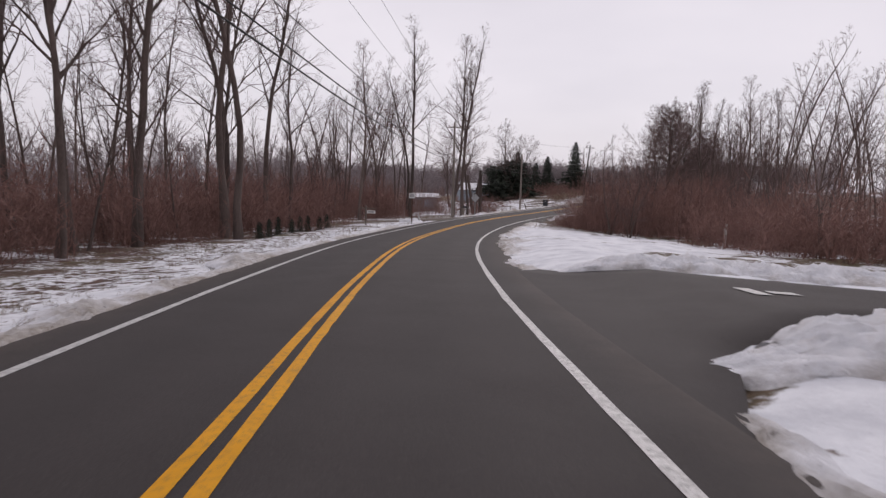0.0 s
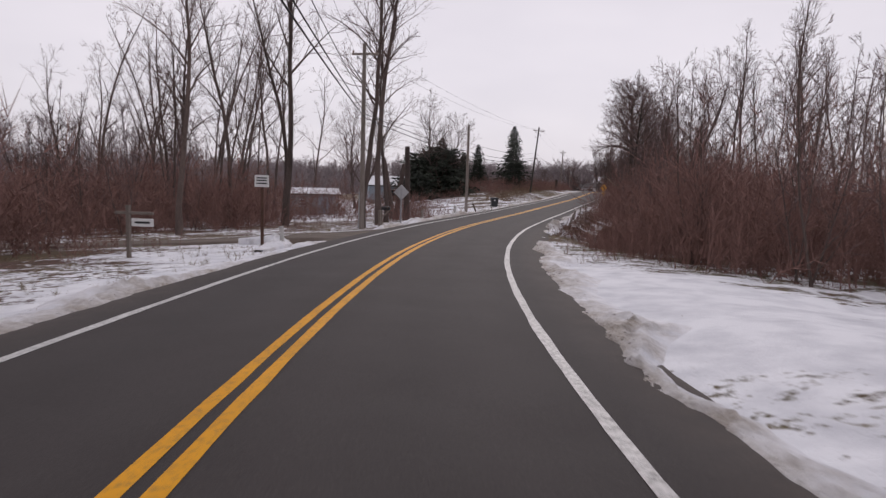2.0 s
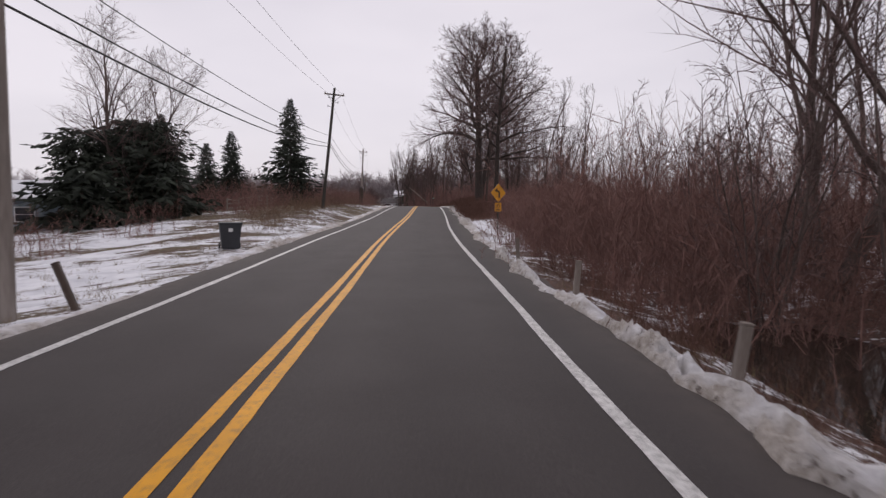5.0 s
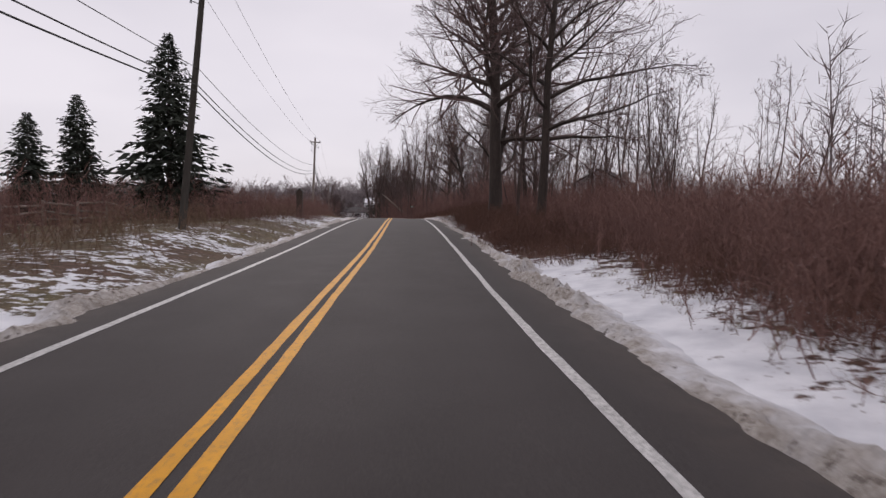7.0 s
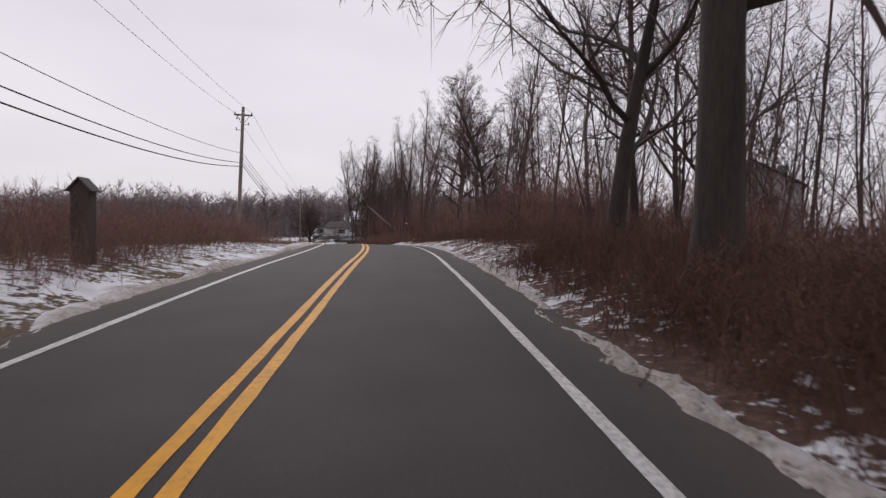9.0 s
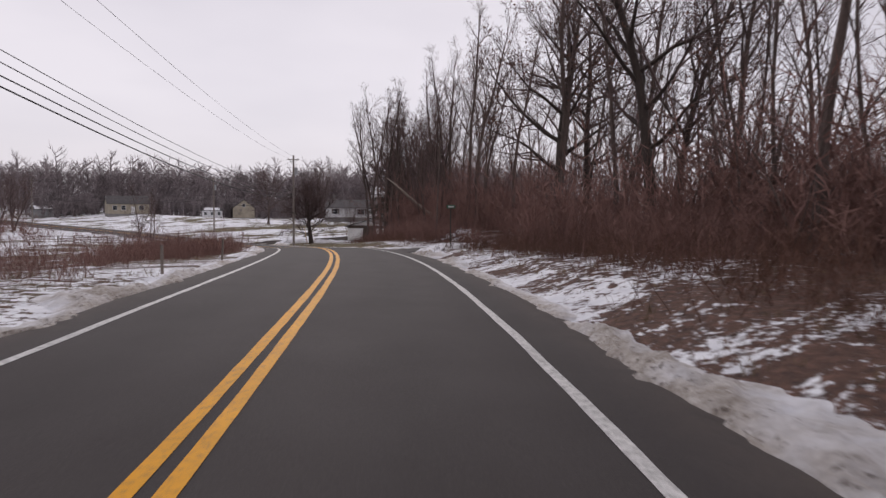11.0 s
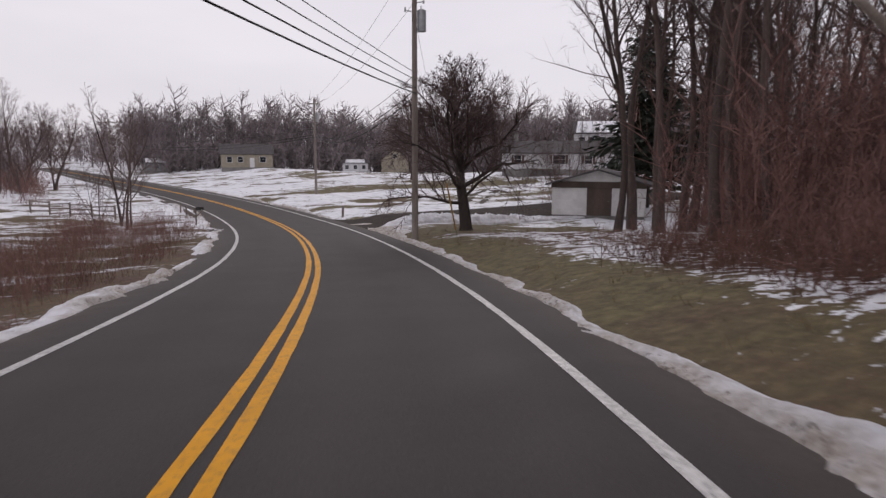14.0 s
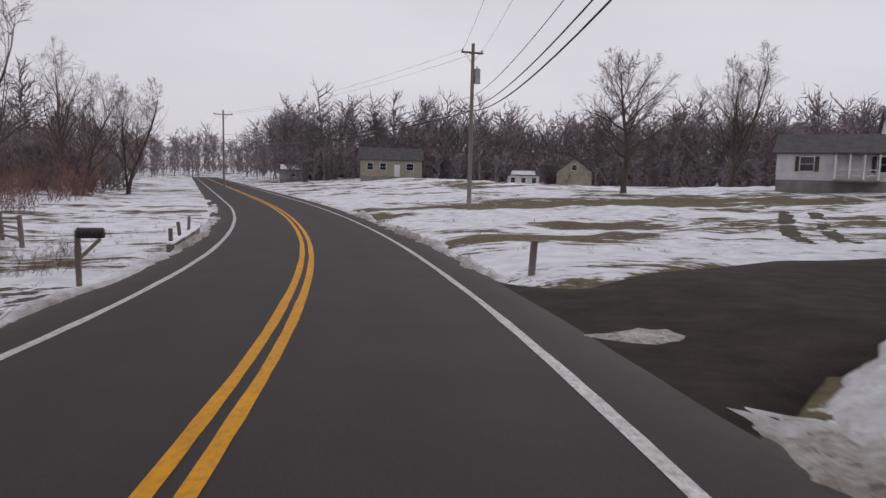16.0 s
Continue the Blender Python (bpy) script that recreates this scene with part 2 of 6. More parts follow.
# ---- the road's centre line (the double yellow line) and the land beside it ----
CENTRE = [
    (-1.51, -39.94, 2.21),
    (-1.48, -25.74, 1.42),
    (-1.45, -11.54, 0.64),
    (-1.41, 2.66, -0.15),
    (-1.10, 16.86, -0.85),
    (-0.07, 31.02, -1.47),
    (2.14, 45.04, -2.03),
    (5.64, 58.79, -2.39),
    (10.47, 72.14, -2.64),
    (16.39, 85.04, -2.80),
    (22.85, 97.69, -2.82),
    (29.35, 110.32, -2.78),
    (36.04, 122.84, -2.70),
    (42.88, 135.28, -2.50),
    (49.64, 147.77, -2.21),
    (56.33, 160.30, -2.01),
    (62.96, 172.85, -2.00),
    (69.02, 185.69, -2.17),
    (74.50, 198.79, -2.62),
    (79.16, 212.20, -3.29),
    (82.90, 225.90, -4.15),
    (85.46, 239.86, -5.16),
    (86.73, 253.99, -6.16),
    (86.58, 268.19, -6.89),
    (84.88, 282.28, -7.35),
    (81.91, 296.16, -7.52),
    (77.70, 310.56, -7.55),
    (72.63, 324.67, -7.47),
    (62.48, 352.90, -7.53),
    (42.18, 409.36, -7.65),
    (4.96, 512.88, -7.87),
]


def spline(points, step=1.0):
    """A smooth line through the points, at even steps: places, headings and lengths along it."""
    p = np.array(points, float)
    p = np.vstack([2 * p[0] - p[1], p, 2 * p[-1] - p[-2]])
    out = []
    for a, b, c, d in zip(p[:-3], p[1:-2], p[2:-1], p[3:]):
        for u in np.linspace(0, 1, 40, endpoint=False):
            out.append(0.5 * (2 * b + (c - a) * u + (2 * a - 5 * b + 4 * c - d) * u**2 + (3 * b - a - 3 * c + d) * u**3))
    out.append(p[-2])
    out = np.array(out)
    run = np.concatenate([[0], np.cumsum(np.hypot(*np.diff(out[:, :2], axis=0).T))])
    at = np.arange(0, run[-1], step)
    return np.stack([np.interp(at, run, out[:, k]) for k in range(3)], 1), at


LINE, S = spline(CENTRE)
S = S - 40.0
TANGENT = np.gradient(LINE[:, :2], axis=0)
TANGENT /= np.hypot(*TANGENT.T)[:, None]
RIGHT = np.stack([TANGENT[:, 1], -TANGENT[:, 0]], 1)
S_END = S[-1]


def along(s):
    """Centre place and unit vector to the right at lengths s."""
    s = np.asarray(s, float)
    c = np.stack([np.interp(s, S, LINE[:, k]) for k in range(3)], -1)
    r = np.stack([np.interp(s, S, RIGHT[:, k]) for k in range(2)], -1)
    return c, r / np.linalg.norm(r, axis=-1, keepdims=True)


def nearest(xy):
    """Length along the road, distance to its right and the road's height for places in plan."""
    xy = np.asarray(xy, float).reshape(-1, 2)
    s, d, z = np.empty(len(xy)), np.empty(len(xy)), np.empty(len(xy))
    for k in range(0, len(xy), 4000):
        some = xy[k : k + 4000]
        gap = ((some[:, None] - LINE[None, :, :2]) ** 2).sum(-1)
        i = gap.argmin(1)
        off = some - LINE[i, :2]
        ahead = (off * TANGENT[i]).sum(1)
        s[k : k + 4000] = S[i] + np.clip(ahead, -1, 1)
        side = (off * RIGHT[i]).sum(1)
        d[k : k + 4000] = np.sign(side) * np.sqrt(np.maximum(gap[np.arange(len(some)), i] - np.clip(ahead, -1, 1) ** 2, 0))
        z[k : k + 4000] = np.interp(s[k : k + 4000], S, LINE[:, 2])
    return s, d, z


# rise of the land above the road at 4.5, 8, 16, 30 and 60 m to either side
OUT = np.array([4.5, 8, 16, 30, 60.0])
LEFT_S = np.array([0, 60, 105, 145, 190, 230, 300, 370.0])
LEFT_RISE = np.array([[-0.25, -0.5, -0.9, -1.5, -2], [-0.25, -0.4, -0.9, -1.8, -2.5], [-0.3, -0.7, -1.5, -2.3, -3], [0.0, 0.65, 0.3, -1.3, -2],
                      [0.0, 0.3, 0.0, -1.0, -3], [-0.2, -0.5, -1.0, -1.5, -3], [-0.2, -0.4, -0.5, -0.6, -0.6], [-0.1, -0.2, -0.2, 0.0, 0.6]])
RIGHT_S = np.array([0, 35, 66, 82, 100, 125, 170, 205, 228, 236, 243, 252, 285, 330, 370.0])
RIGHT_RISE = np.array([[0.0, 0.0, -0.4, -1, -1.5], [0.05, 0.3, -0.1, -0.6, -1], [-0.1, -0.3, -0.8, -1.2, -1.5], [-0.3, -1.5, -0.95, -0.9, -1],
                       [-0.2, -1.3, -0.85, -0.8, -1], [-0.1, 0.1, 0.5, 0.8, 1], [0.0, 0.4, 0.9, 0.9, 0.8], [0.05, 0.5, 1.1, 0.9, 1],
                       [0.0, 0.2, 0.3, 0.4, 1], [0.0, -0.05, -0.05, 0.0, 1], [0.0, 0.05, 0.15, 0.4, 2], [0.05, 0.5, 1.3, 2.2, 4], [0.1, 0.15, -0.3, -0.2, 2], [0.0, 0.1, 0.6, 1.3, 2.7], [0.0, 0.1, 0.6, 1.9, 0.2]])
# lanes that leave the road: distance from the centre line, then where they begin and end along it; right positive
LANES = {
    "side_road_a": [(4.2, 5.0, 23.0), (6, 9.0, 20.5), (9, 11.5, 18.6), (14, 13.2, 17.6), (30, 14.5, 18.5), (60, 16.0, 20.0)],
    "side_road_b": [(4.2, 228.5, 242.0), (5, 231.0, 239.5), (6, 231.8, 238.9), (10, 232.3, 240.0), (16, 233.2, 240.9), (22, 234.0, 241.6), (40, 236.4, 244.0), (70, 240.0, 248.0)],
    "gravel_drive": [(4.2, 288.0, 297.8), (6, 289.5, 296.4), (9, 290.5, 298.0), (14, 291.2, 300.8), (22, 294.0, 301.5), (40, 299.0, 305.0)],
    "left_drive": [(-3.4, 62.5, 71.0), (-5, 63.8, 69.0), (-9, 64.0, 68.0), (-20, 63.0, 66.5), (-40, 60.0, 63.5)],
}


def lane_span(name, d):
    rows = np.array(LANES[name])
    flip = -1 if rows[0, 0] < 0 else 1
    return np.interp(flip * d, flip * rows[:, 0], rows[:, 1]), np.interp(flip * d, flip * rows[:, 0], rows[:, 2])


def in_lane(s, d, margin=0.0):
    hit = np.zeros(np.shape(s), bool)
    for name, rows in LANES.items():
        a, b = lane_span(name, d)
        ds = sorted((rows[0][0], rows[-1][0]))
        hit |= (s > a - margin) & (s < b + margin) & (d > ds[0]) & (d < ds[1])
    return hit


def table(s, d, knots, rise):
    cols = np.stack([np.interp(s, knots, rise[:, k]) for k in range(rise.shape[1])], -1)
    a = np.clip(np.abs(d), OUT[0], OUT[-1])
    k = np.clip(np.searchsorted(OUT, a, side="right") - 1, 0, len(OUT) - 2)
    u = (a - OUT[k]) / (OUT[k + 1] - OUT[k])
    i = np.arange(len(a))
    return cols[i, k] * (1 - u) + cols[i, k + 1] * u


def ripple(x, y, size, seed=0.0):
    """Cheap smooth noise in plan, about -1 to 1."""
    a, b = x / size + seed, y / size - seed
    return (np.sin(a * 1.3 + 1.7 * np.sin(b * 0.9)) + np.sin(b * 1.7 + 1.3 * np.sin(a * 1.1 + 2)) + 0.6 * np.sin(2.9 * a + 3.1 * b) + 0.5 * np.sin(4.7 * a - 3.9 * b + 1)) / 3.1


def land(xy):
    """Height of the land, with s and d."""
    xy = np.asarray(xy, float).reshape(-1, 2)
    s, d, z = nearest(xy)
    rise = np.where(d < 0, table(s, d, LEFT_S, LEFT_RISE), table(s, d, RIGHT_S, RIGHT_RISE))
    rough = np.clip((np.abs(d) - 5.5) / 6, 0, 1) * np.where(in_lane(s, d, 2.0), 0.0, 1.0)
    rise = rise + rough * (0.16 * ripple(xy[:, 0], xy[:, 1], 2.3) + 0.10 * ripple(xy[:, 0], xy[:, 1], 0.9, 5))
    rise = rise + np.clip((np.abs(d) - 90) / 300, 0, 1) * 9.0
    # the road's bed: the land dips under the carriageway
    u = np.clip((np.abs(d - 0.28) - 3.95) / 2.6, 0, 1)
    u = u * u * (3 - 2 * u)
    return z + rise * u - 0.22 * (1 - u), s, d


def height(x, y):
    return float(land([[x, y]])[0][0])


def place(s, d, up=0.0):
    """A place on the land, s along the road and d to the right of its centre."""
    c, r = along(s)
    x, y = c[:2] + r * d
    return Vector((x, y, height(x, y) + up))


def heading(s):
    """Degrees by which the road's direction is turned from +y at s."""
    i = int(np.clip(np.searchsorted(S, s), 0, len(S) - 1))
    return math.degrees(math.atan2(-TANGENT[i, 0], TANGENT[i, 1]))


def raw_mesh(name, verts, faces, smooth=False):
    """A mesh from arrays of places and of triangles or quads."""
    me = bpy.data.meshes.new(name)
    verts, faces = np.asarray(verts, np.float32), np.asarray(faces, np.int32)
    me.vertices.add(len(verts))
    me.vertices.foreach_set("co", verts.ravel())
    count = np.full(len(faces), faces.shape[1], np.int32)
    keep = np.ones(faces.shape, bool)
    if faces.shape[1] == 4:
        keep[:, 3] = faces[:, 3] != faces[:, 2]
        count -= ~keep[:, 3]
    me.loops.add(int(count.sum()))
    me.loops.foreach_set("vertex_index", faces[keep])
    me.polygons.add(len(faces))
    me.polygons.foreach_set("loop_start", np.concatenate([[0], np.cumsum(count)[:-1]]).astype(np.int32))
    me.polygons.foreach_set("use_smooth", np.full(len(faces), smooth))
    me.update(calc_edges=True)
    return me


def floats(me, name, values):
    me.attributes.new(name, "FLOAT", "POINT").data.foreach_set("value", np.asarray(values, np.float32).ravel())


def grid_faces(rows, cols):
    i = np.arange(rows - 1)[:, None] * cols + np.arange(cols - 1)[None]
    return np.stack([i, i + 1, i + 1 + cols, i + cols], -1).reshape(-1, 4)


def structure(name, me, material, label, category):
    ob = new(name, me)
    me.materials.append(material)
    return tagged(ob, label, category, kind="structure")


# share of snow and of turf: near the verge, in the middle ground and further off
BANDS = np.array([5.5, 10, 18.0])
SNOW_L_S = np.array([0, 30, 58, 66, 92, 98, 120, 135, 150, 190, 205, 240, 285, 300, 370.0])
SNOW_L = np.array([[0.82, 0.4, 0.42], [0.82, 0.38, 0.4], [0.78, 0.4, 0.38], [0.3, 0.35, 0.35], [0.5, 0.45, 0.4], [0.62, 0.62, 0.6], [0.62, 0.68, 0.66], [0.42, 0.34, 0.55],
                   [0.34, 0.14, 0.2], [0.74, 0.62, 0.2], [0.7, 0.42, 0.25], [0.2, 0.2, 0.35], [0.25, 0.35, 0.42], [0.62, 0.56, 0.5], [0.7, 0.68, 0.65]])
SNOW_R_S = np.array([0, 20, 52, 60, 72, 110, 122, 138, 150, 188, 198, 224, 242, 262, 276, 283, 296, 370.0])
SNOW_R = np.array([[0.9, 0.85, 0.5], [0.95, 0.78, 0.6], [0.95, 0.78, 0.5], [0.5, 0.45, 0.25], [0.35, 0.3, 0.5], [0.4, 0.3, 0.5], [0.72, 0.45, 0.15],
                   [0.9, 0.62, 0.1], [0.22, 0.05, 0.02], [0.42, 0.2, 0.1], [0.55, 0.3, 0.15], [0.56, 0.2, 0.15], [0.08, 0.5, 0.55], [0.05, 0.52, 0.58], [0.1, 0.6, 0.7], [0.35, 0.85, 0.8],
                   [0.66, 0.66, 0.64], [0.64, 0.64, 0.64]])
TURF_S = np.array([0, 58, 64, 76, 118, 160, 225, 236, 254, 264, 300, 370.0])
TURF_L = np.array([0.2, 0.3, 0.6, 0.3, 0.5, 0.5, 0.2, 0.2, 0.25, 0.3, 0.6, 0.6])
TURF_R = np.array([0.3, 0.7, 0.8, 0.2, -0.5, -0.7, -0.5, 0.35, 0.6, 0.9, 0.9, 0.9])


def banded(s, d, knots, rows):
    cols = np.stack([np.interp(s, knots, rows[:, k]) for k in range(3)], -1)
    a = np.abs(d)
    u = np.clip((a - BANDS[0]) / (BANDS[1] - BANDS[0]), 0, 1)
    v = np.clip((a - BANDS[1]) / (BANDS[2] - BANDS[1]), 0, 1)
    return (cols[:, 0] * (1 - u) + cols[:, 1] * u) * (1 - v) + cols[:, 2] * v


BARE = [(97.0, 313.0, 12.0, 3.2), (84.0, 306.0, 2.2, 4.0), (112.0, 312.0, 8.0, 3.0), (91.5, 291.0, 2.5, 1.6), (96.0, 298.0, 4.0, 1.0), (98.5, 266.5, 5.5, 5.0), (118.0, 300.0, 9.0, 3.0)]


BROKEN = [(124, 143, 6.4, 10.5, 0.62), (141, 163, 4.9, 8.0, 0.0), (161, 190, 5.0, 9.0, 0.26), (202, 228, 5.8, 10.5, 0.50), (243, 278, 6.6, 16, None), (163, 214, -10.5, -4.8, 0.62),
          (126, 150, -8.0, -5.2, 0.42), (0, 56, -10.0, -6.0, 0.62), (72, 95, -10.0, -5.0, 0.52), (286, 300, -10.0, -4.6, 0.6)]


def build_ground():
    xs = np.concatenate([[-3000, -1500, -700, -350, -200, -130, -90], np.arange(-65, 168, 1.25), [190, 220, 270, 350, 500, 800, 1600, 3000]])
    ys = np.concatenate([[-1500, -600, -250, -120, -70], np.arange(-45, 420, 1.25), np.arange(425, 560, 9), [600, 680, 800, 1000, 1500, 3000]])
    gx, gy = np.meshgrid(xs, ys)
    xy = np.stack([gx.ravel(), gy.ravel()], 1)
    z, s, d = land(xy)
    z = z - np.where(in_lane(s, d, 0.3), 0.22, 0.0)
    me = raw_mesh("ground", np.column_stack([xy, z]), grid_faces(len(ys), len(xs)), True)
    snow = np.where(d < 0, banded(s, d, SNOW_L_S, SNOW_L), banded(s, d, SNOW_R_S, SNOW_R))
    # the corner wood: clear verge, a fringe of snow along its edge, broken snow under the brush
    corner = np.clip((s - 241) / 3, 0, 1) * np.clip((278 - s) / 4, 0, 1) * (d > 5)
    inner = np.minimum(d - np.interp(s, [248, 256, 264, 272], [7.0, 7.4, 8.1, 8.8]), s - np.interp(d, [8, 22], [244.2, 243.6]))
    snow = snow * (1 - corner) + corner * np.interp(inner, [-0.9, -0.3, 0.2, 0.9, 1.6, 3.0, 12], [0.02, 0.24, 0.66, 0.52, 0.26, 0.30, 0.5])
    snow = snow + 0.5 * np.clip(1.5 - ((s - 268.5) / 3.6) ** 2 - ((d - 8.4) / 1.5) ** 2, 0, 1)
    # turf that has thawed clear: centre, half sizes
    for cx, cy, rx, ry in BARE:
        near = ((xy[:, 0] - cx) / rx) ** 2 + ((xy[:, 1] - cy) / ry) ** 2
        snow = snow - 0.55 * np.clip(1.4 - near, 0, 1)
    # verges where snow lies broken between clods and weeds: stretch, inner and outer distance, share of snow
    broken = np.zeros(len(s))
    for s0, s1, d0, d1, share in BROKEN:
        far, near = max(abs(d0), abs(d1)), min(abs(d0), abs(d1))
        inside = np.clip((s - s0) / 3, 0, 1) * np.clip((s1 - s) / 3, 0, 1) * np.clip((np.abs(d) - near) / 0.8, 0, 1) * np.clip((far - np.abs(d)) / 1.5, 0, 1) * (d * d0 > 0)
        broken = np.maximum(broken, inside)
        if share is not None:
            snow = snow * (1 - inside) + inside * share
    floats(me, "broken", broken)
    floats(me, "snow", np.where(in_lane(s, d), 0.05, snow))
    floats(me, "field", np.clip((s - 262) / 14, 0, 1) * (np.abs(d) > 5) + ((s > 4) & (s < 56) & (d > 5)) * 0.8 + ((s > 94) & (s < 130) & (d < -6)) * 0.7)
    floats(me, "grass", np.where(d < 0, np.interp(s, TURF_S, TURF_L), np.interp(s, TURF_S, TURF_R) - 1.1 * ((s > 240) & (s < 280)) * np.clip((d - 7.4) / 1.6, 0, 1)))
    structure("ground", me, GROUND, "brown winter ground with dead leaves, turf and thin snow", "ground")


def ribbon(name, s0, s1, step, offsets, lift, material, label, category, wobble=0.0, seed=0):
    """A strip that follows the road between the offsets; the lift is above the carriageway."""
    s = np.arange(s0, s1, step)
    c, r = along(s)
    rng = np.random.default_rng(seed)
    cols = []
    for k, off in enumerate(offsets):
        o = np.full(len(s), float(off))
        if wobble and k in (0, len(offsets) - 1):
            o += wobble * (np.interp(s, s[::3], rng.normal(0, 1, len(s[::3]))) + 0.6 * rng.normal(0, 1, len(s)))
        h = lift(o) if callable(lift) else lift
        cols.append(np.column_stack([c[:, :2] + r * o[:, None], c[:, 2] + h]))
    v = np.stack(cols, 1).reshape(-1, 3)
    me = raw_mesh(name, v, grid_faces(len(s), len(offsets)), True)
    floats(me, "across", np.tile(offsets, len(s)))
    return structure(name, me, material, label, category)


EDGE_L, EDGE_R, LINE_L, LINE_R = -3.77, 4.33, -2.92, 3.35


def crown(o):
    return -0.018 * np.abs(o) - 0.10 * np.clip((np.abs(o - 0.28) - 4.05) / 0.4, 0, 1)


def build_road():
    cols = [EDGE_L - 0.45, EDGE_L, EDGE_L + 0.03, -2.6, -1.7, -0.85, 0.0, 0.85, 1.7, 2.55, 3.4, EDGE_R - 0.03, EDGE_R, EDGE_R + 0.45]
    ribbon("road", -40, S_END, 0.8, cols, crown, ASPHALT, "dark grey worn asphalt two-lane road", "road", 0.05, 1)
    for name, off, wide in (("yellow_line_a", -0.132, 0.15), ("yellow_line_b", 0.132, 0.15)):
        ribbon(name, -40, S_END, 0.5, [off - wide / 2, off + wide / 2], lambda o: crown(o) + 0.006, YELLOW, "worn double yellow centre line stripe", "road marking", 0.005, 2)
    for name, off in (("edge_line_left", LINE_L), ("edge_line_right", LINE_R)):
        ribbon(name, -40, S_END, 0.5, [off - 0.075, off + 0.075], lambda o: crown(o) + 0.006, WHITE_LINE, "worn white edge line along the road", "road marking", 0.006, 3)


def build_lanes():
    dirt = plain("wet_gravel", (0.012, 0.0085, 0.007), (0.050, 0.036, 0.029), 7.0, 0.9, relief=0.7)
    dirt.node_tree.nodes["Principled BSDF"].inputs["Specular IOR Level"].default_value = 0.12
    soil = plain("packed_earth", (0.060, 0.044, 0.034), (0.150, 0.114, 0.090), 5.0, 0.92, relief=0.5)
    for name, rows in LANES.items():
        rows = np.array(rows)
        flip = np.sign(rows[0, 0])
        first = 3.3 if flip < 0 else 3.9
        ds = flip * np.concatenate([np.linspace(first, 8, 14), np.linspace(8.6, abs(rows[-1, 0]), 50)])
        verts, drop = [], np.array([0.35, 0.02, 0, 0, 0, 0, 0, 0, 0, 0.02, 0.35])
        for d in ds:
            a, b = lane_span(name, d)
            s = np.concatenate([[a - 0.35], np.linspace(a, b, 9), [b + 0.35]])
            c, r = along(s)
            xy = c[:, :2] + r * d
            # level with the carriageway at its mouth, on the land further off
            own = np.clip((abs(d) - 4.6) / 3.4, 0, 1)
            z = (c[:, 2] - 0.018 * abs(d) - 0.006) * (1 - own) + (land(xy)[0] + 0.04) * own
            verts.append(np.column_stack([xy, z - drop * min(1.0, max(0.0, (abs(d) - 4.2) / 0.5))]))
        me = raw_mesh(name, np.concatenate(verts), grid_faces(len(ds), 11), True)
        floats(me, "across", np.full(len(ds) * 11, 0.85))
        gravel = name in ("gravel_drive", "left_drive")
        structure(name, me, (soil if name == "left_drive" else dirt) if gravel else ASPHALT, "brown earth and gravel driveway" if gravel else "narrow asphalt side road", "driveway" if gravel else "road")


def build_pond():
    s, d = np.meshgrid(np.linspace(70, 104, 35), np.linspace(5.4, 17, 22), indexing="ij")
    c, r = along(s.ravel())
    z = np.full(s.size, float(along(86.0)[0][2]) - 1.12)
    me = raw_mesh("water", np.column_stack([c[:, :2] + r * d.ravel()[:, None], z]), grid_faces(35, 22))
    structure("water", me, WATER, "still dark pond water reflecting the trees", "water")


build_ground()
build_road()
build_lanes()
build_pond()

# ---- ploughed snow along both edges ----
# along the road: width, height and dirtiness of the bank
BANK_R = np.array([[-40, 2.6, 0.4, 0.3], [4, 2.2, 0.3, 0.4], [6.5, 0, 0, 0.5], [20.5, 0, 0, 0.5], [22, 1.5, 0.13, 0.42], [45, 1.5, 0.13, 0.42], [60, 1.3, 0.12, 0.7], [70, 0.6, 0.15, 0.6],
                   [95, 0.55, 0.16, 0.5], [112, 0.7, 0.17, 0.45], [122, 1.0, 0.16, 0.6], [140, 1.0, 0.15, 0.6]])
BANK_R = np.vstack([BANK_R, [
                   [160, 0.7, 0.10, 0.7], [190, 0.8, 0.10, 0.7], [205, 1.1, 0.13, 0.65],
                   [224, 1.2, 0.16, 0.6], [227, 0.6, 0.1, 0.6], [229, 0, 0, 0.5], [239.6, 0, 0, 0.5], [240.6, 0.9, 0.10, 0.4], [243, 0.7, 0.10, 0.45], [262, 0.68, 0.085, 0.55], [278, 0.8, 0.09, 0.65], [282, 1.5, 0.14, 0.85], [287.0, 2.2, 0.15, 0.75], [289.8, 0, 0, 0.5], [297.5, 0, 0, 0.5],
                   [299.5, 1.0, 0.16, 0.5], [320, 1.0, 0.15, 0.5], [375, 1.0, 0.12, 0.4]]])
BANK_L = np.array([[-40, 1.5, 0.2, 0.45], [30, 1.2, 0.15, 0.5], [61, 1.2, 0.12, 0.35], [63.5, 0, 0, 0.5], [70.5, 0, 0, 0.5], [72, 1.1, 0.2, 0.4], [96, 0.9, 0.14, 0.5], [104, 0.4, 0.08, 0.5], [112, 0.8, 0.12, 0.5],
                   [125, 0.85, 0.11, 0.68], [160, 0.8, 0.11, 0.68], [200, 1.1, 0.13, 0.58], [228, 1.3, 0.14, 0.55], [250, 0.9, 0.12, 0.5], [285, 0.5, 0.08, 0.4], [300, 0.6, 0.08, 0.35], [375, 0.8, 0.1, 0.3]])


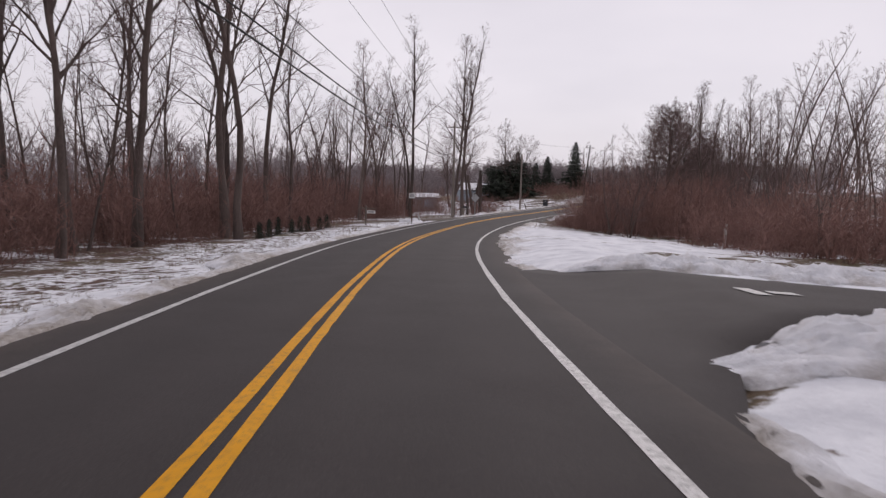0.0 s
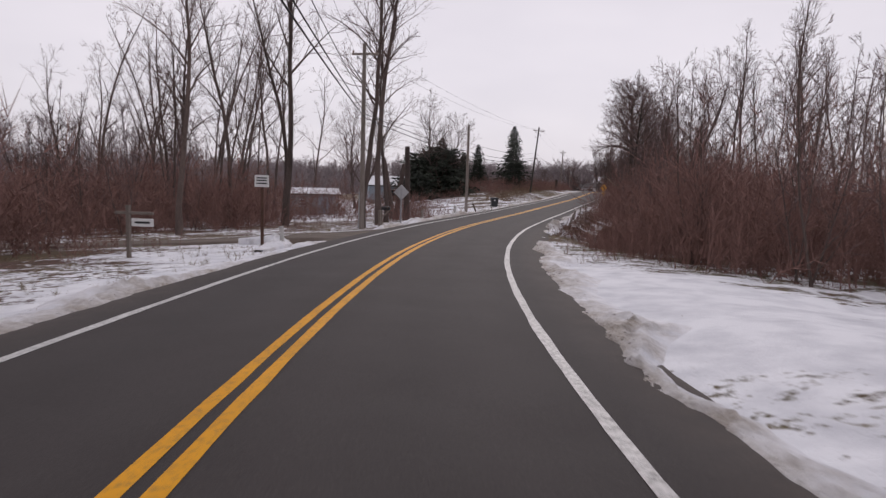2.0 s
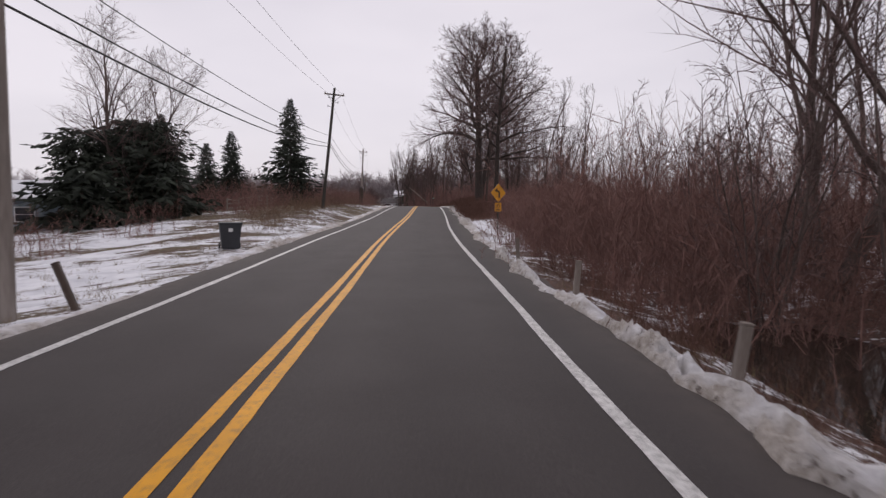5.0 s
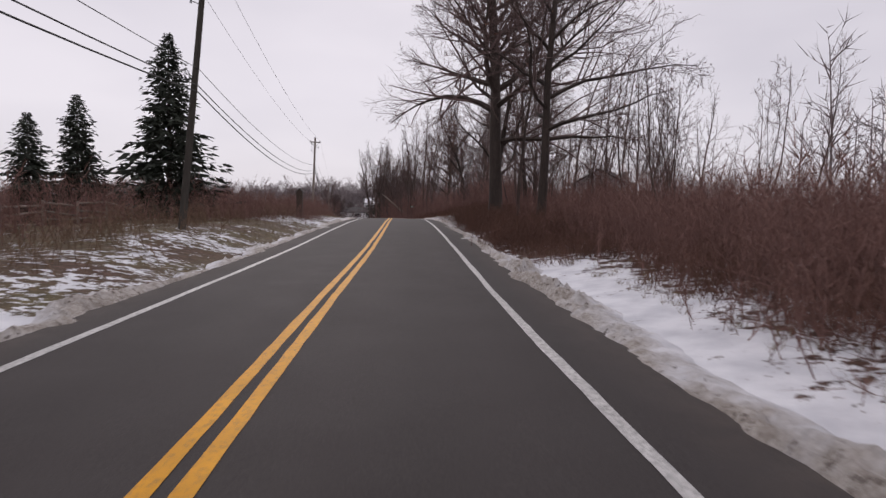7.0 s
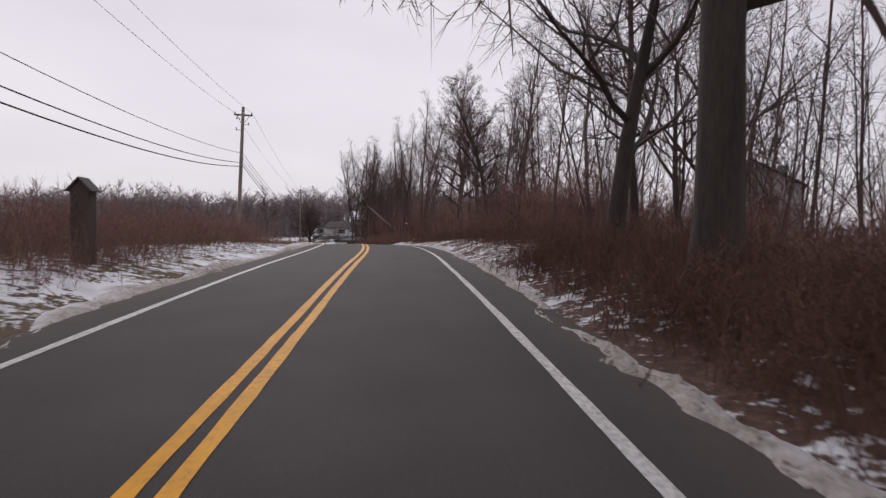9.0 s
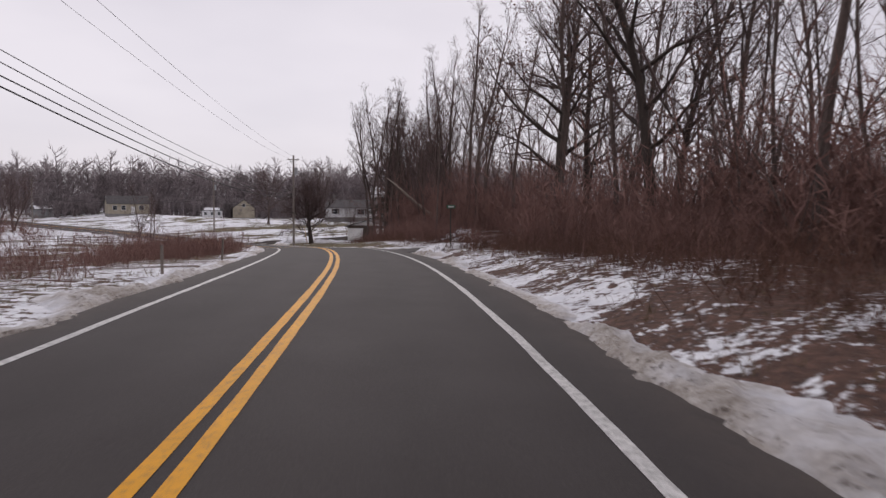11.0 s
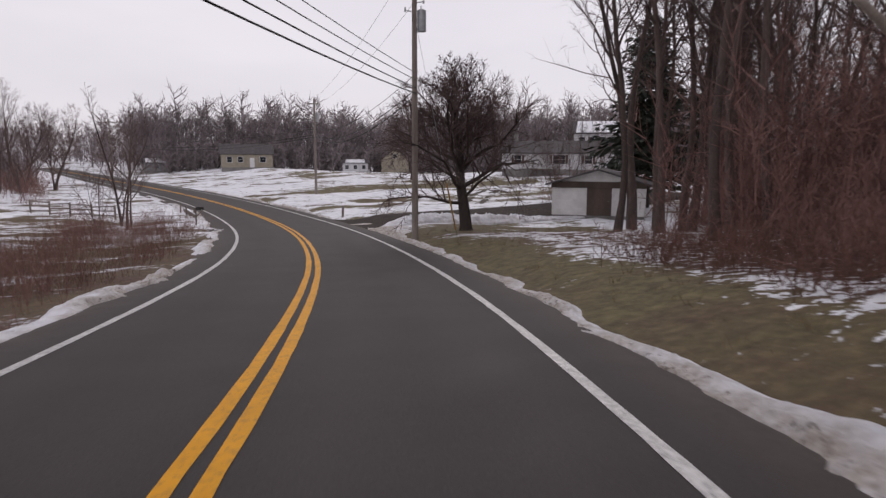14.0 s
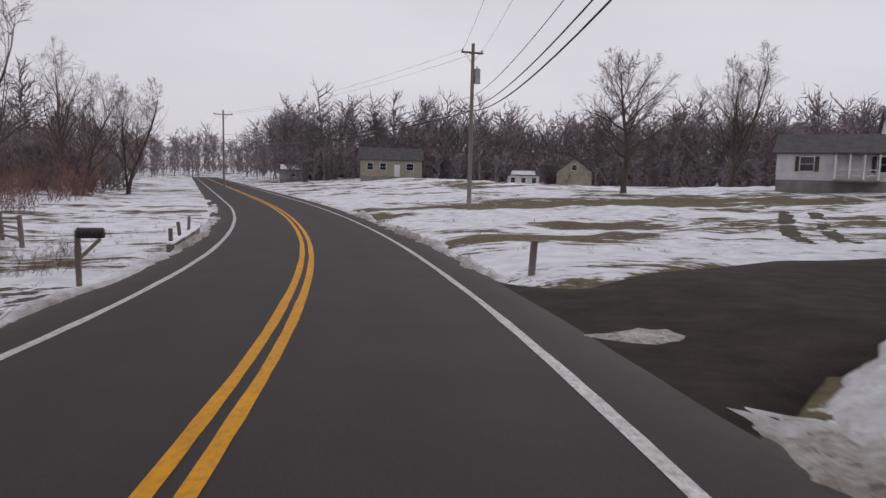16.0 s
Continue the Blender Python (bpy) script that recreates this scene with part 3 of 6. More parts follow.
def snow_bank(name, rows, edge, side, seed):
    s = np.arange(-6, 345, 0.15)
    wide, tall, dirty = (np.interp(s, rows[:, 0], rows[:, k]) for k in (1, 2, 3))
    rng = np.random.default_rng(seed)
    c, r = along(s)
    u = np.linspace(0, 1, 12)

    def rough(step):
        return np.interp(s, s[::step], rng.normal(0, 1, len(s[::step])))

    lump, slow, gap, mid, fray = rough(5), rough(22), rough(31), rough(9), rough(2)
    tall = tall * np.clip(0.9 + 0.35 * gap + 0.3 * mid, 0.1, 2)
    verts, dirt = [], []
    for k, f in enumerate(u):
        o = edge + side * ((0.12 * lump + 0.12 * slow + 0.05 * fray) * (1 - 0.6 * f) + f * np.maximum(wide, 0) * np.clip(0.95 + 0.32 * slow + 0.22 * mid, 0.25, 2))
        xy = c[:, :2] + r * o[:, None]
        z = land(xy)[0]
        z = np.maximum(z, c[:, 2] - 0.13)
        shape = math.sin(math.pi * min(1, f * 1.15 + 0.06)) if f < 0.8 else 0.2 * (1 - f) / 0.2
        grain = (rng.normal(0, 0.45, len(s)) + 0.6 * rough(2) + 0.4 * rough(5) + 0.2 * gap) * (1 - 0.75 * f)
        h = tall * shape * (0.95 + 0.55 * grain) - np.where(tall < 0.03, 0.3, 0.015) - (0.06 if k == 0 else 0) - 0.09 * max(0.0, f - 0.8) / 0.2
        verts.append(np.column_stack([xy, z + h]))
        dirt.append(np.clip(dirty + 0.5 - 1.15 * f + 0.15 * gap, -0.2, 1))
    me = raw_mesh(name, np.stack(verts, 1).reshape(-1, 3), grid_faces(len(s), len(u)), True)
    floats(me, "dirt", np.stack(dirt, 1))
    ob = new(name, me)
    me.materials.append(SNOW)
    tagged(ob, "gritty ploughed snow banked along the road edge", "snow", kind="stuff")


snow_bank("snow_bank_right", BANK_R, EDGE_R, 1, 11)
snow_bank("snow_bank_left", BANK_L, EDGE_L, -1, 12)


def windrow(spine, label, seed, dirty=0.25):
    """A heap of ploughed snow along a line of (s, d, half width, height)."""
    spine = np.array(spine, float)
    c, r = along(spine[:, 0])
    xy = c[:, :2] + r * spine[:, 1][:, None]
    run = np.concatenate([[0], np.cumsum(np.hypot(*np.diff(xy, axis=0).T))])
    u = np.arange(0, run[-1], 0.10)
    px, py, wide, tall = (np.interp(u, run, q) for q in (xy[:, 0], xy[:, 1], spine[:, 2], spine[:, 3]))
    way = np.gradient(np.stack([px, py], 1), axis=0)
    way /= np.hypot(*way.T)[:, None] + 1e-9
    side = np.stack([way[:, 1], -way[:, 0]], 1)
    cols = np.linspace(-1, 1, 23)
    rng = np.random.default_rng(seed)
    lumps = np.array([np.interp(u, u[::4], rng.normal(0, 1, len(u[::4]))) for _ in cols])
    lumps[1:-1] = 0.25 * lumps[:-2] + 0.6 * lumps[1:-1] + 0.25 * lumps[2:]
    lumps += np.interp(u, u[::9], rng.normal(0, 0.5, len(u[::9])))[None]
    taper = np.clip(np.minimum(u, run[-1] - u) / 1.8, 0, 1) ** 0.8
    wide = wide * (0.35 + 0.65 * taper)
    verts, dirt = [], []
    for k, f in enumerate(cols):
        o = f * wide * (1 + 0.14 * lumps[k])
        p = np.stack([px, py], 1) + side * o[:, None]
        h = tall * taper * np.maximum(1 - f * f, 0) ** 0.8 * (1 + 0.26 * lumps[k] + 0.12 * rng.normal(0, 1, len(u))) - 0.05
        zz, ss, dd = land(p)
        zz = np.maximum(zz, np.interp(ss, S, LINE[:, 2]) - 0.13) if abs(f) < 0.95 else zz
        verts.append(np.column_stack([p, zz + np.maximum(h, -0.12) - (0.3 if abs(f) > 0.95 else 0)]))
        dirt.append(np.full(len(u), dirty - 0.25 + 0.45 * abs(f) ** 3))
    me = raw_mesh("ploughed_snow", np.stack(verts, 1).reshape(-1, 3), grid_faces(len(u), len(cols)), True)
    floats(me, "dirt", np.stack(dirt, 1))
    ob = new("ploughed_snow", me)
    me.materials.append(SNOW)
    tagged(ob, label, "snow heap")


windrow([(8.5, 4.7, 0.45, 0.06), (8.0, 6.2, 1.1, 0.26), (8.3, 8.2, 1.7, 0.45), (8.8, 11, 1.9, 0.55), (9.3, 15, 1.8, 0.5)], "heap of broken snow at the side road mouth", 31)
windrow([(20.8, 5.6, 0.8, 0.2), (20.5, 8.5, 1.0, 0.4), (20.0, 12, 0.9, 0.35), (19.8, 17, 0.8, 0.3)], "ploughed snow along the side road", 32, 0.2)
windrow([(226.0, 5.2, 0.8, 0.14), (228.8, 5.9, 1.1, 0.30), (229.5, 7.6, 1.2, 0.33), (230.0, 9.6, 1.1, 0.38), (231.2, 12.0, 0.9, 0.42), (232.8, 15.5, 0.6, 0.3)], "heap of broken snow round the street sign", 33, 0.15)
windrow([(243.5, 5.0, 0.35, 0.12), (240.4, 5.3, 0.4, 0.14), (239.6, 6.3, 0.35, 0.14), (240.6, 9.9, 0.3, 0.14), (241.5, 16.0, 0.3, 0.16), (242.2, 22.0, 0.35, 0.18), (244.6, 38.0, 0.4, 0.2)], "thin ridge of snow along the side road", 34, 0.35)
windrow([(286.6, 4.9, 0.7, 0.1), (288.0, 5.8, 0.9, 0.2), (289.0, 7.2, 1.1, 0.36), (289.3, 9.5, 1.4, 0.55), (289.6, 12.0, 1.3, 0.5), (290.4, 17.0, 1.0, 0.3), (291.6, 22.0, 0.8, 0.2)], "heap of snow beside the gravel driveway", 35, 0.32)
windrow([(58.6, -5.2, 0.4, 0.06), (61.0, -5.3, 0.5, 0.14), (62.4, -6.1, 0.45, 0.26), (62.9, -7.8, 0.4, 0.12)], "heap of snow at the driveway corner", 36, 0.15)
# white stop bar on the side road
for n, (s0, s1, d0, d1) in enumerate(((13.9, 15.1, 8.65, 9.05), (14.3, 14.8, 9.25, 9.9))):
    c0, r0 = along(np.array([s0, s1]))
    bar = [(*(c0[k, :2] + r0[k] * off), height(*(c0[k, :2] + r0[k] * off)) + 0.062) for k in range(2) for off in (d0, d1)]
    structure("stop_bar", raw_mesh("stop_bar", bar, [[0, 1, 3, 2]]), WHITE_LINE, "worn white stop bar on the side road", "road marking")


def tyre_track(points, wide):
    """A bare wheel track over the snowy yard."""
    pts, _ = spline([(x, y, 0) for x, y in points], 0.5)
    way = np.gradient(pts[:, :2], axis=0)
    way /= np.hypot(*way.T)[:, None]
    side = np.stack([way[:, 1], -way[:, 0]], 1)
    rng = np.random.default_rng(int(points[0][0] * 10))
    cols = []
    for f, up in ((-1.25, -0.05), (-0.9, 0.035), (0, 0.03), (0.9, 0.035), (1.25, -0.05)):
        p = pts[:, :2] + side * (f * wide / 2 + (0.09 * rng.normal(0, 1, len(pts)) if f else 0))[..., None] if f else pts[:, :2]
        cols.append(np.column_stack([p, land(p)[0] + up]))
    me = raw_mesh("tyre_track", np.stack(cols, 1).reshape(-1, 3), grid_faces(len(pts), 5), True)
    structure("tyre_track", me, TRACK_SOIL, "dark bare tyre track worn through the snow", "track")


ice_c, ice_r = along(291.9)
rng_i = np.random.default_rng(4)
ring = [(0.0, 0.0)] + [((1.0 + 0.2 * rng_i.normal()) * math.cos(a), (0.42 + 0.08 * rng_i.normal()) * math.sin(a)) for a in np.linspace(0, 6.28, 24, endpoint=False)]
ice = [(ice_c[0] + ice_r[0] * 5.4 + x, ice_c[1] + ice_r[1] * 5.4 + y, ice_c[2] - 0.085 + 0.03 * (k == 0)) for k, (x, y) in enumerate(ring)]
ice_me = raw_mesh("ice_patch", ice, [[0, k, k % 24 + 1] for k in range(1, 25)], True)
floats(ice_me, "dirt", np.full(25, 1.1))
structure("ice_patch", ice_me, SNOW, "thin grey patch of ice on wet gravel", "ice")
TRACK_SOIL = plain("thawed_soil", (0.022, 0.017, 0.010), (0.075, 0.058, 0.036), 7.0, 0.9, relief=0.7)
tyre_track([(102.2, 289.8), (104.4, 294.6), (107.2, 300.4), (109.8, 305.4)], 0.6)
tyre_track([(103.7, 289.2), (105.9, 293.9), (108.6, 299.6), (111.2, 304.6)], 0.6)

# ---- makers of things ----


def part(name, me, material, parent, label=""):
    """Links a mesh or bmesh as one object under a thing or a part."""
    if isinstance(me, bmesh.types.BMesh):
        data = bpy.data.meshes.new(name)
        me.to_mesh(data)
        me.free()
        me = data
    if material and not me.materials:
        me.materials.append(material)
    ob = new(name, me)
    ob.parent = parent
    return tagged(ob, label)


def thing(name, m, label, category, group=""):
    ob = new(name)
    ob.empty_display_size = 0.2
    ob.matrix_world = m
    return tagged(ob, label, category, group)


def box(bm, size, at=(0, 0, 0), bevel=0.0, turn=None):
    """Adds a box by its size and its centre."""
    m = Matrix.Translation(at) @ (turn or Matrix()) @ Matrix.Diagonal((*size, 1))
    made = bmesh.ops.create_cube(bm, size=1.0, matrix=m)
    if bevel:
        edges = {e for v in made["verts"] for e in v.link_edges}
        bmesh.ops.bevel(bm, geom=list(edges), offset=bevel, segments=1, affect="EDGES")
    return bm


def rod(bm, a, b, r0, r1=None, sides=10):
    """Adds a round bar from a to b."""
    a, b = Vector(a), Vector(b)
    way = b - a
    m = Matrix.Translation((a + b) / 2) @ way.to_track_quat("Z", "Y").to_matrix().to_4x4()
    bmesh.ops.create_cone(bm, cap_ends=True, segments=sides, radius1=r0, radius2=r0 if r1 is None else r1, depth=way.length, matrix=m)
    return bm


def on_road(s, d, up=0.0, turn=0.0):
    """A pose on the land beside the road, +y along the road."""
    p = place(s, d, up)
    return pose(p.x, p.y, p.z, 0, 0, heading(s) + turn)


# ---- bare trees ----


class Wood:
    """Gathers tapered, jointed limbs as arrays."""

    def __init__(self):
        self.v, self.f, self.n = [], [], 0

    def limb(self, pts, radii, sides):
        pts, radii = np.asarray(pts, float), np.asarray(radii, float)
        way = np.gradient(pts, axis=0)
        way /= np.linalg.norm(way, axis=1)[:, None] + 1e-9
        ref = np.where(np.abs(way[:, 2:3]) > 0.9, [[1.0, 0, 0]], [[0, 0, 1.0]])
        u = np.cross(way, ref)
        u /= np.linalg.norm(u, axis=1)[:, None] + 1e-9
        w = np.cross(way, u)
        a = np.linspace(0, 2 * math.pi, sides, endpoint=False)
        ring = pts[:, None] + radii[:, None, None] * (np.cos(a)[None, :, None] * u[:, None] + np.sin(a)[None, :, None] * w[:, None])
        k = np.arange(len(pts) - 1)[:, None] * sides
        i, j = np.arange(sides)[None], (np.arange(sides)[None] + 1) % sides
        f = np.stack([k + i, k + j, k + sides + j, k + sides + i], -1).reshape(-1, 4) + self.n
        self.v.append(ring.reshape(-1, 3))
        self.f.append(f)
        self.n += ring.shape[0] * sides

    def spike(self, a, b, r):
        a, b = np.asarray(a, float), np.asarray(b, float)
        way = b - a
        ref = np.array([1.0, 0, 0]) if abs(way[2]) > 0.8 * np.linalg.norm(way) else np.array([0, 0, 1.0])
        u = np.cross(way, ref)
        u *= r / (np.linalg.norm(u) + 1e-9)
        w = np.cross(way, u) / (np.linalg.norm(way) + 1e-9)
        self.v.append(np.stack([a + u, a - 0.5 * u + 0.87 * w, a - 0.5 * u - 0.87 * w, b]))
        n = self.n
        self.f.append(np.array([[n, n + 1, n + 3, n + 3], [n + 1, n + 2, n + 3, n + 3], [n + 2, n, n + 3, n + 3]]))
        self.n += 4

    def blade(self, rng, a, b, r):
        """A hair-thin twig: one sliver."""
        way = b - a
        u = np.cross(way, rng.normal(0, 1, 3))
        u *= r / (np.linalg.norm(u) + 1e-9)
        self.v.append(np.stack([a + u, a - u, b]))
        n = self.n
        self.f.append(np.array([[n, n + 1, n + 2, n + 2]]))
        self.n += 3

    def ribbon(self, rng, a, b, c, r):
        """A thin twig with a bend in it."""
        u = np.cross(c - a, rng.normal(0, 1, 3))
        u *= r / (np.linalg.norm(u) + 1e-9)
        self.v.append(np.stack([a + u, a - u, b - 0.7 * u, b + 0.7 * u, c]))
        n = self.n
        self.f.append(np.array([[n, n + 1, n + 2, n + 3], [n + 3, n + 2, n + 4, n + 4]]))
        self.n += 5

    def mesh(self, name, smooth=True):
        return raw_mesh(name, np.concatenate(self.v), np.concatenate(self.f), smooth)

    def arrays(self):
        return np.concatenate(self.v), np.concatenate(self.f)


def wander(rng, start, way, length, steps, crook, lift):
    """A crooked line that sets off along way and bends up by lift."""
    pts, way = [np.array(start, float)], np.array(way, float)
    for _ in range(steps):
        way = way + rng.normal(0, crook, 3) + np.array([0, 0, lift])
        way /= np.linalg.norm(way)
        pts.append(pts[-1] + way * length / steps)
    return np.array(pts)


def tilt(rng, axis, angle, turn):
    """A direction at an angle from axis, turned round it."""
    axis = np.asarray(axis) / np.linalg.norm(axis)
    ref = np.array([1.0, 0, 0]) if abs(axis[2]) > 0.8 else np.array([0, 0, 1.0])
    u = np.cross(axis, ref)
    u /= np.linalg.norm(u)
    w = np.cross(axis, u)
    return math.cos(angle) * axis + math.sin(angle) * (math.cos(turn) * u + math.sin(turn) * w)


def bare_tree(seed, tall, girth, clear, limbs, reach, spread, lift, sub=6, fine=5, twigs=3, crook=0.13, stems=1, lean=(0, 0), fine_r=0.009, taper=0.75, sway=0.06, slim=0.019, droop=0.0, first=None, coarse=False, gap=0.0):
    """Trunk, limbs, branches and twigs of a leafless tree. clear: bare share of the trunk; spread: the limbs' angle; reach: their length; droop: how far the lowest limb sags."""
    rng = np.random.default_rng(seed)
    trunk, bough, twig = Wood(), Wood(), Wood()
    tips = []
    five, four = np.linspace(0, 1, 8), np.linspace(0, 1, 4)

    def at_share(line, share, u):
        k = min(int(u * (len(share) - 1)), len(share) - 2)
        f = u * (len(share) - 1) - k
        return line[k] + (line[k + 1] - line[k]) * f, line[k + 1] - line[k]

    for stem in range(stems):
        a = stem * 2.4 + seed
        way = np.array([lean[0] + (0.24 * math.cos(a) if stems > 1 else 0), lean[1] + (0.24 * math.sin(a) if stems > 1 else 0), 1.0])
        h = tall * (1 if stem == 0 else rng.uniform(0.75, 0.95))
        line = wander(rng, (0.25 * stem, 0.1 * stem, -0.3), way / np.linalg.norm(way), h, 10, sway, 0.03)
        share = np.linspace(0, 1, len(line))
        rad = girth / 2 / (1 + 0.35 * stem) * (1 - taper * share**0.85) * (1 - 0.6 * np.clip(share - 0.8, 0, 1) / 0.2) + girth * 0.2 * np.exp(-share * 26)
        trunk.limb(line, rad, 9)
        golden = rng.uniform(0, 6) if first is None else first - 2.4
        for k in range(limbs):
            v = min(gap + (1 - gap) * (k + rng.uniform(0, 0.8)) / limbs, 0.97) if k else 0.0
            base, _ = at_share(line, share, clear + (1 - clear) * v)
            r0 = np.interp(clear + (1 - clear) * v, share, rad)
            golden += 2.4 + (rng.normal(0, 0.4) if k else 0)
            size = reach * (1 - 0.62 * v**1.3) * rng.uniform(0.72, 1.15)
            way = tilt(rng, (0, 0, 1), spread * (1 - 0.55 * v) * rng.uniform(0.85, 1.15), golden)
            pts = wander(rng, base, way, size, 7, crook, lift * (0.3 + 0.7 * v) - (droop if k == 0 else 0))
            rr = min(r0 * 0.66, 0.03 + size * slim) * (1 - 0.88 * five**0.8)
            bough.limb(pts, rr, 3 if coarse else 4)
            tips.append(pts[-1])
            for j in range(sub):
                u = min(0.16 + 0.84 * (j + rng.uniform(0, 0.9)) / sub, 0.99)
                b2, axis = at_share(pts, five, u)
                w2 = tilt(rng, axis, rng.uniform(0.45, 0.95), rng.uniform(0, 6.28)) + np.array([0, 0, lift])
                l2 = size * (0.62 * (1 - u) + 0.16) * rng.uniform(0.65, 1.2)
                p2 = wander(rng, b2, w2 / np.linalg.norm(w2), l2, 3, crook * 1.5, lift)
                r2 = max(np.interp(u, five, rr) * 0.6, fine_r * 1.4)
                if coarse:
                    twig.ribbon(rng, p2[0], p2[1], p2[3], r2)
                else:
                    twig.limb(p2, r2 * (1 - 0.8 * four), 3)
                for i in range(fine):
                    x = min(0.15 + 0.85 * (i + rng.uniform(0, 0.9)) / fine, 0.99)
                    b3, a3 = at_share(p2, four, x)
                    w3 = tilt(rng, a3, rng.uniform(0.4, 0.95), rng.uniform(0, 6.28)) + np.array([0, 0, lift])
                    w3 /= np.linalg.norm(w3)
                    l3 = l2 * (0.5 * (1 - x) + 0.2) * rng.uniform(0.7, 1.25)
                    m3 = b3 + w3 * l3 * 0.5
                    w4 = tilt(rng, w3, rng.uniform(0.1, 0.45), rng.uniform(0, 6.28))
                    e3 = m3 + w4 * l3 * 0.5
                    twig.ribbon(rng, b3, m3, e3, fine_r * 1.15)
                    tips.append(e3)
                    for q in range(twigs):
                        b4 = b3 + (m3 - b3) * rng.uniform(0.3, 1) if q % 2 else m3 + (e3 - m3) * rng.uniform(0, 0.9)
                        twig.blade(rng, b4, b4 + tilt(rng, w3, rng.uniform(0.35, 0.95), rng.uniform(0, 6.28)) * l3 * rng.uniform(0.3, 0.55), fine_r * 0.85)
    return trunk, bough, twig, tips


def leaf_cards(rng, tips, count, size):
    """Curled dead leaves, each folded along its rib."""
    tips = np.array(tips)
    at = tips[rng.integers(0, len(tips), count)] + rng.normal(0, 0.12, (count, 3))
    a, b = rng.normal(0, 1, (2, count, 3))
    a *= (size * rng.uniform(0.6, 1.2, count) / np.linalg.norm(a, axis=1))[:, None]
    b *= (0.6 * size / np.linalg.norm(b, axis=1))[:, None]
    c = np.cross(a, b) / size * 0.3
    v = np.stack([at - a, at + b + c, at + a, at - b + c], 1).reshape(-1, 3)
    k = np.arange(count)[:, None] * 4
    return v, np.concatenate([k + [0, 1, 2], k + [0, 2, 3]])


TREES, RAW_TREES = {}, {}


def tree_kind(kind, *args, bark=None, leaves=0, **kw):
    trunk, bough, twig, tips = bare_tree(*args, **kw)
    (bv, bf), (tv, tf) = bough.arrays(), twig.arrays()
    crown_me = raw_mesh("crown", np.concatenate([bv, tv]), np.concatenate([bf, tf + len(bv)]))
    crown_me.materials.append(bark or BARK)
    crown_me.materials.append(TWIG)
    flags = np.zeros(len(bf) + len(tf), np.int32)
    flags[len(bf):] = 1
    crown_me.polygons.foreach_set("material_index", flags[: len(crown_me.polygons)])
    RAW_TREES[kind] = (*trunk.arrays(), bv, bf, tv, tf)
    TREES[kind] = [trunk.mesh("trunk"), crown_me]
    TREES[kind][0].materials.append(bark or BARK)
    if leaves:
        me = raw_mesh("leaves", *leaf_cards(np.random.default_rng(args[0]), tips, leaves, 0.09))
        me.materials.append(LEAF_DRY)
        TREES[kind].append(me)


def plant(kind, m, label, group=""):
    ob = thing("tree", m, label, "tree", group)
    for name, me in zip(("trunk", "crown", "leaves"), TREES[kind]):
        part(name, me, None, ob)
    return ob


def set_tree(kind, s, d, size=1.0, turn=0.0, label="tall bare woodland tree with grey-brown bark", group="", lean=0.0):
    p = place(s, d, -0.1)
    return plant(kind, Matrix.Translation(p) @ pose(0, 0, 0, lean, 0, turn) @ Matrix.Diagonal((size, size, size, 1)), label, group)


for n in range(6):
    tree_kind(f"forest{n}", 20 + n, 19 + n, 0.36 + 0.03 * n, 0.34 + 0.05 * (n % 3), 14, 5.8, 0.72, 0.07, 8, 5, 3, crook=0.12, fine_r=0.010, lean=(0.05 * (n % 3 - 1), 0.03 * n - 0.07), sway=0.07)
for n in range(4):
    tree_kind(f"slim{n}", 40 + n, 13 + n, 0.19, 0.30, 11, 3.6, 0.62, 0.08, 6, 4, 3, crook=0.12, lean=(0.10 * (n - 1.5), 0.05 * n - 0.06))
for n in range(4):
    tree_kind(f"sapling{n}", 50 + n, 7.0 + 0.8 * n, 0.11, 0.14, 7, 2.9, 0.60, 0.08, 4, 4, 3, crook=0.14, stems=4)
for n in range(2):
    tree_kind(f"vase{n}", 60 + n, 12.5, 0.48, 0.14, 13, 7.2, 0.62, 0.05, 10, 7, 3, crook=0.12, taper=0.85, stems=2, fine_r=0.010)
for n in range(4):
    tree_kind(f"back{n}", 30 + n, 17 + 1.5 * n, 0.32, 0.30, 11, 5.4, 0.76, 0.07, 5, 4, 1, crook=0.13, fine_r=0.014, coarse=True)
    tree_kind(f"shrub{n}", 35 + n, 7.5 + 0.8 * n, 0.11, 0.12, 6, 2.9, 0.62, 0.08, 3, 4, 2, crook=0.14, stems=3, fine_r=0.011, coarse=True)
tree_kind("oak0", 72, 18, 0.98, 0.32, 30, 10.5, 1.45, 0.03, 16, 8, 5, crook=0.15, fine_r=0.013, slim=0.021, bark=BARK_DARK, taper=0.5, sway=0.02, droop=0.05, first=-2.13, gap=0.14)
tree_kind("oak1", 75, 17, 0.56, 0.34, 20, 8.4, 1.3, 0.04, 13, 7, 4, crook=0.16, fine_r=0.013, slim=0.019, bark=BARK_DARK, leaves=700, taper=0.6, droop=0.01)
tree_kind("oak2", 77, 16, 0.62, 0.30, 17, 7.5, 1.05, 0.05, 11, 6, 4, crook=0.16, fine_r=0.010, slim=0.019, bark=BARK_DARK, leaves=2200, taper=0.7)
tree_kind("fork", 78, 14, 0.72, 0.24, 10, 8.5, 0.85, 0.05, 11, 7, 3, crook=0.15, fine_r=0.010, slim=0.030, bark=BARK_DARK, taper=0.85)
tree_kind("apple", 81, 5.6, 0.52, 0.26, 28, 4.4, 1.05, 0.06, 14, 8, 5, crook=0.24, fine_r=0.0095, slim=0.014, bark=BARK_DARK, taper=0.6, droop=0.02)
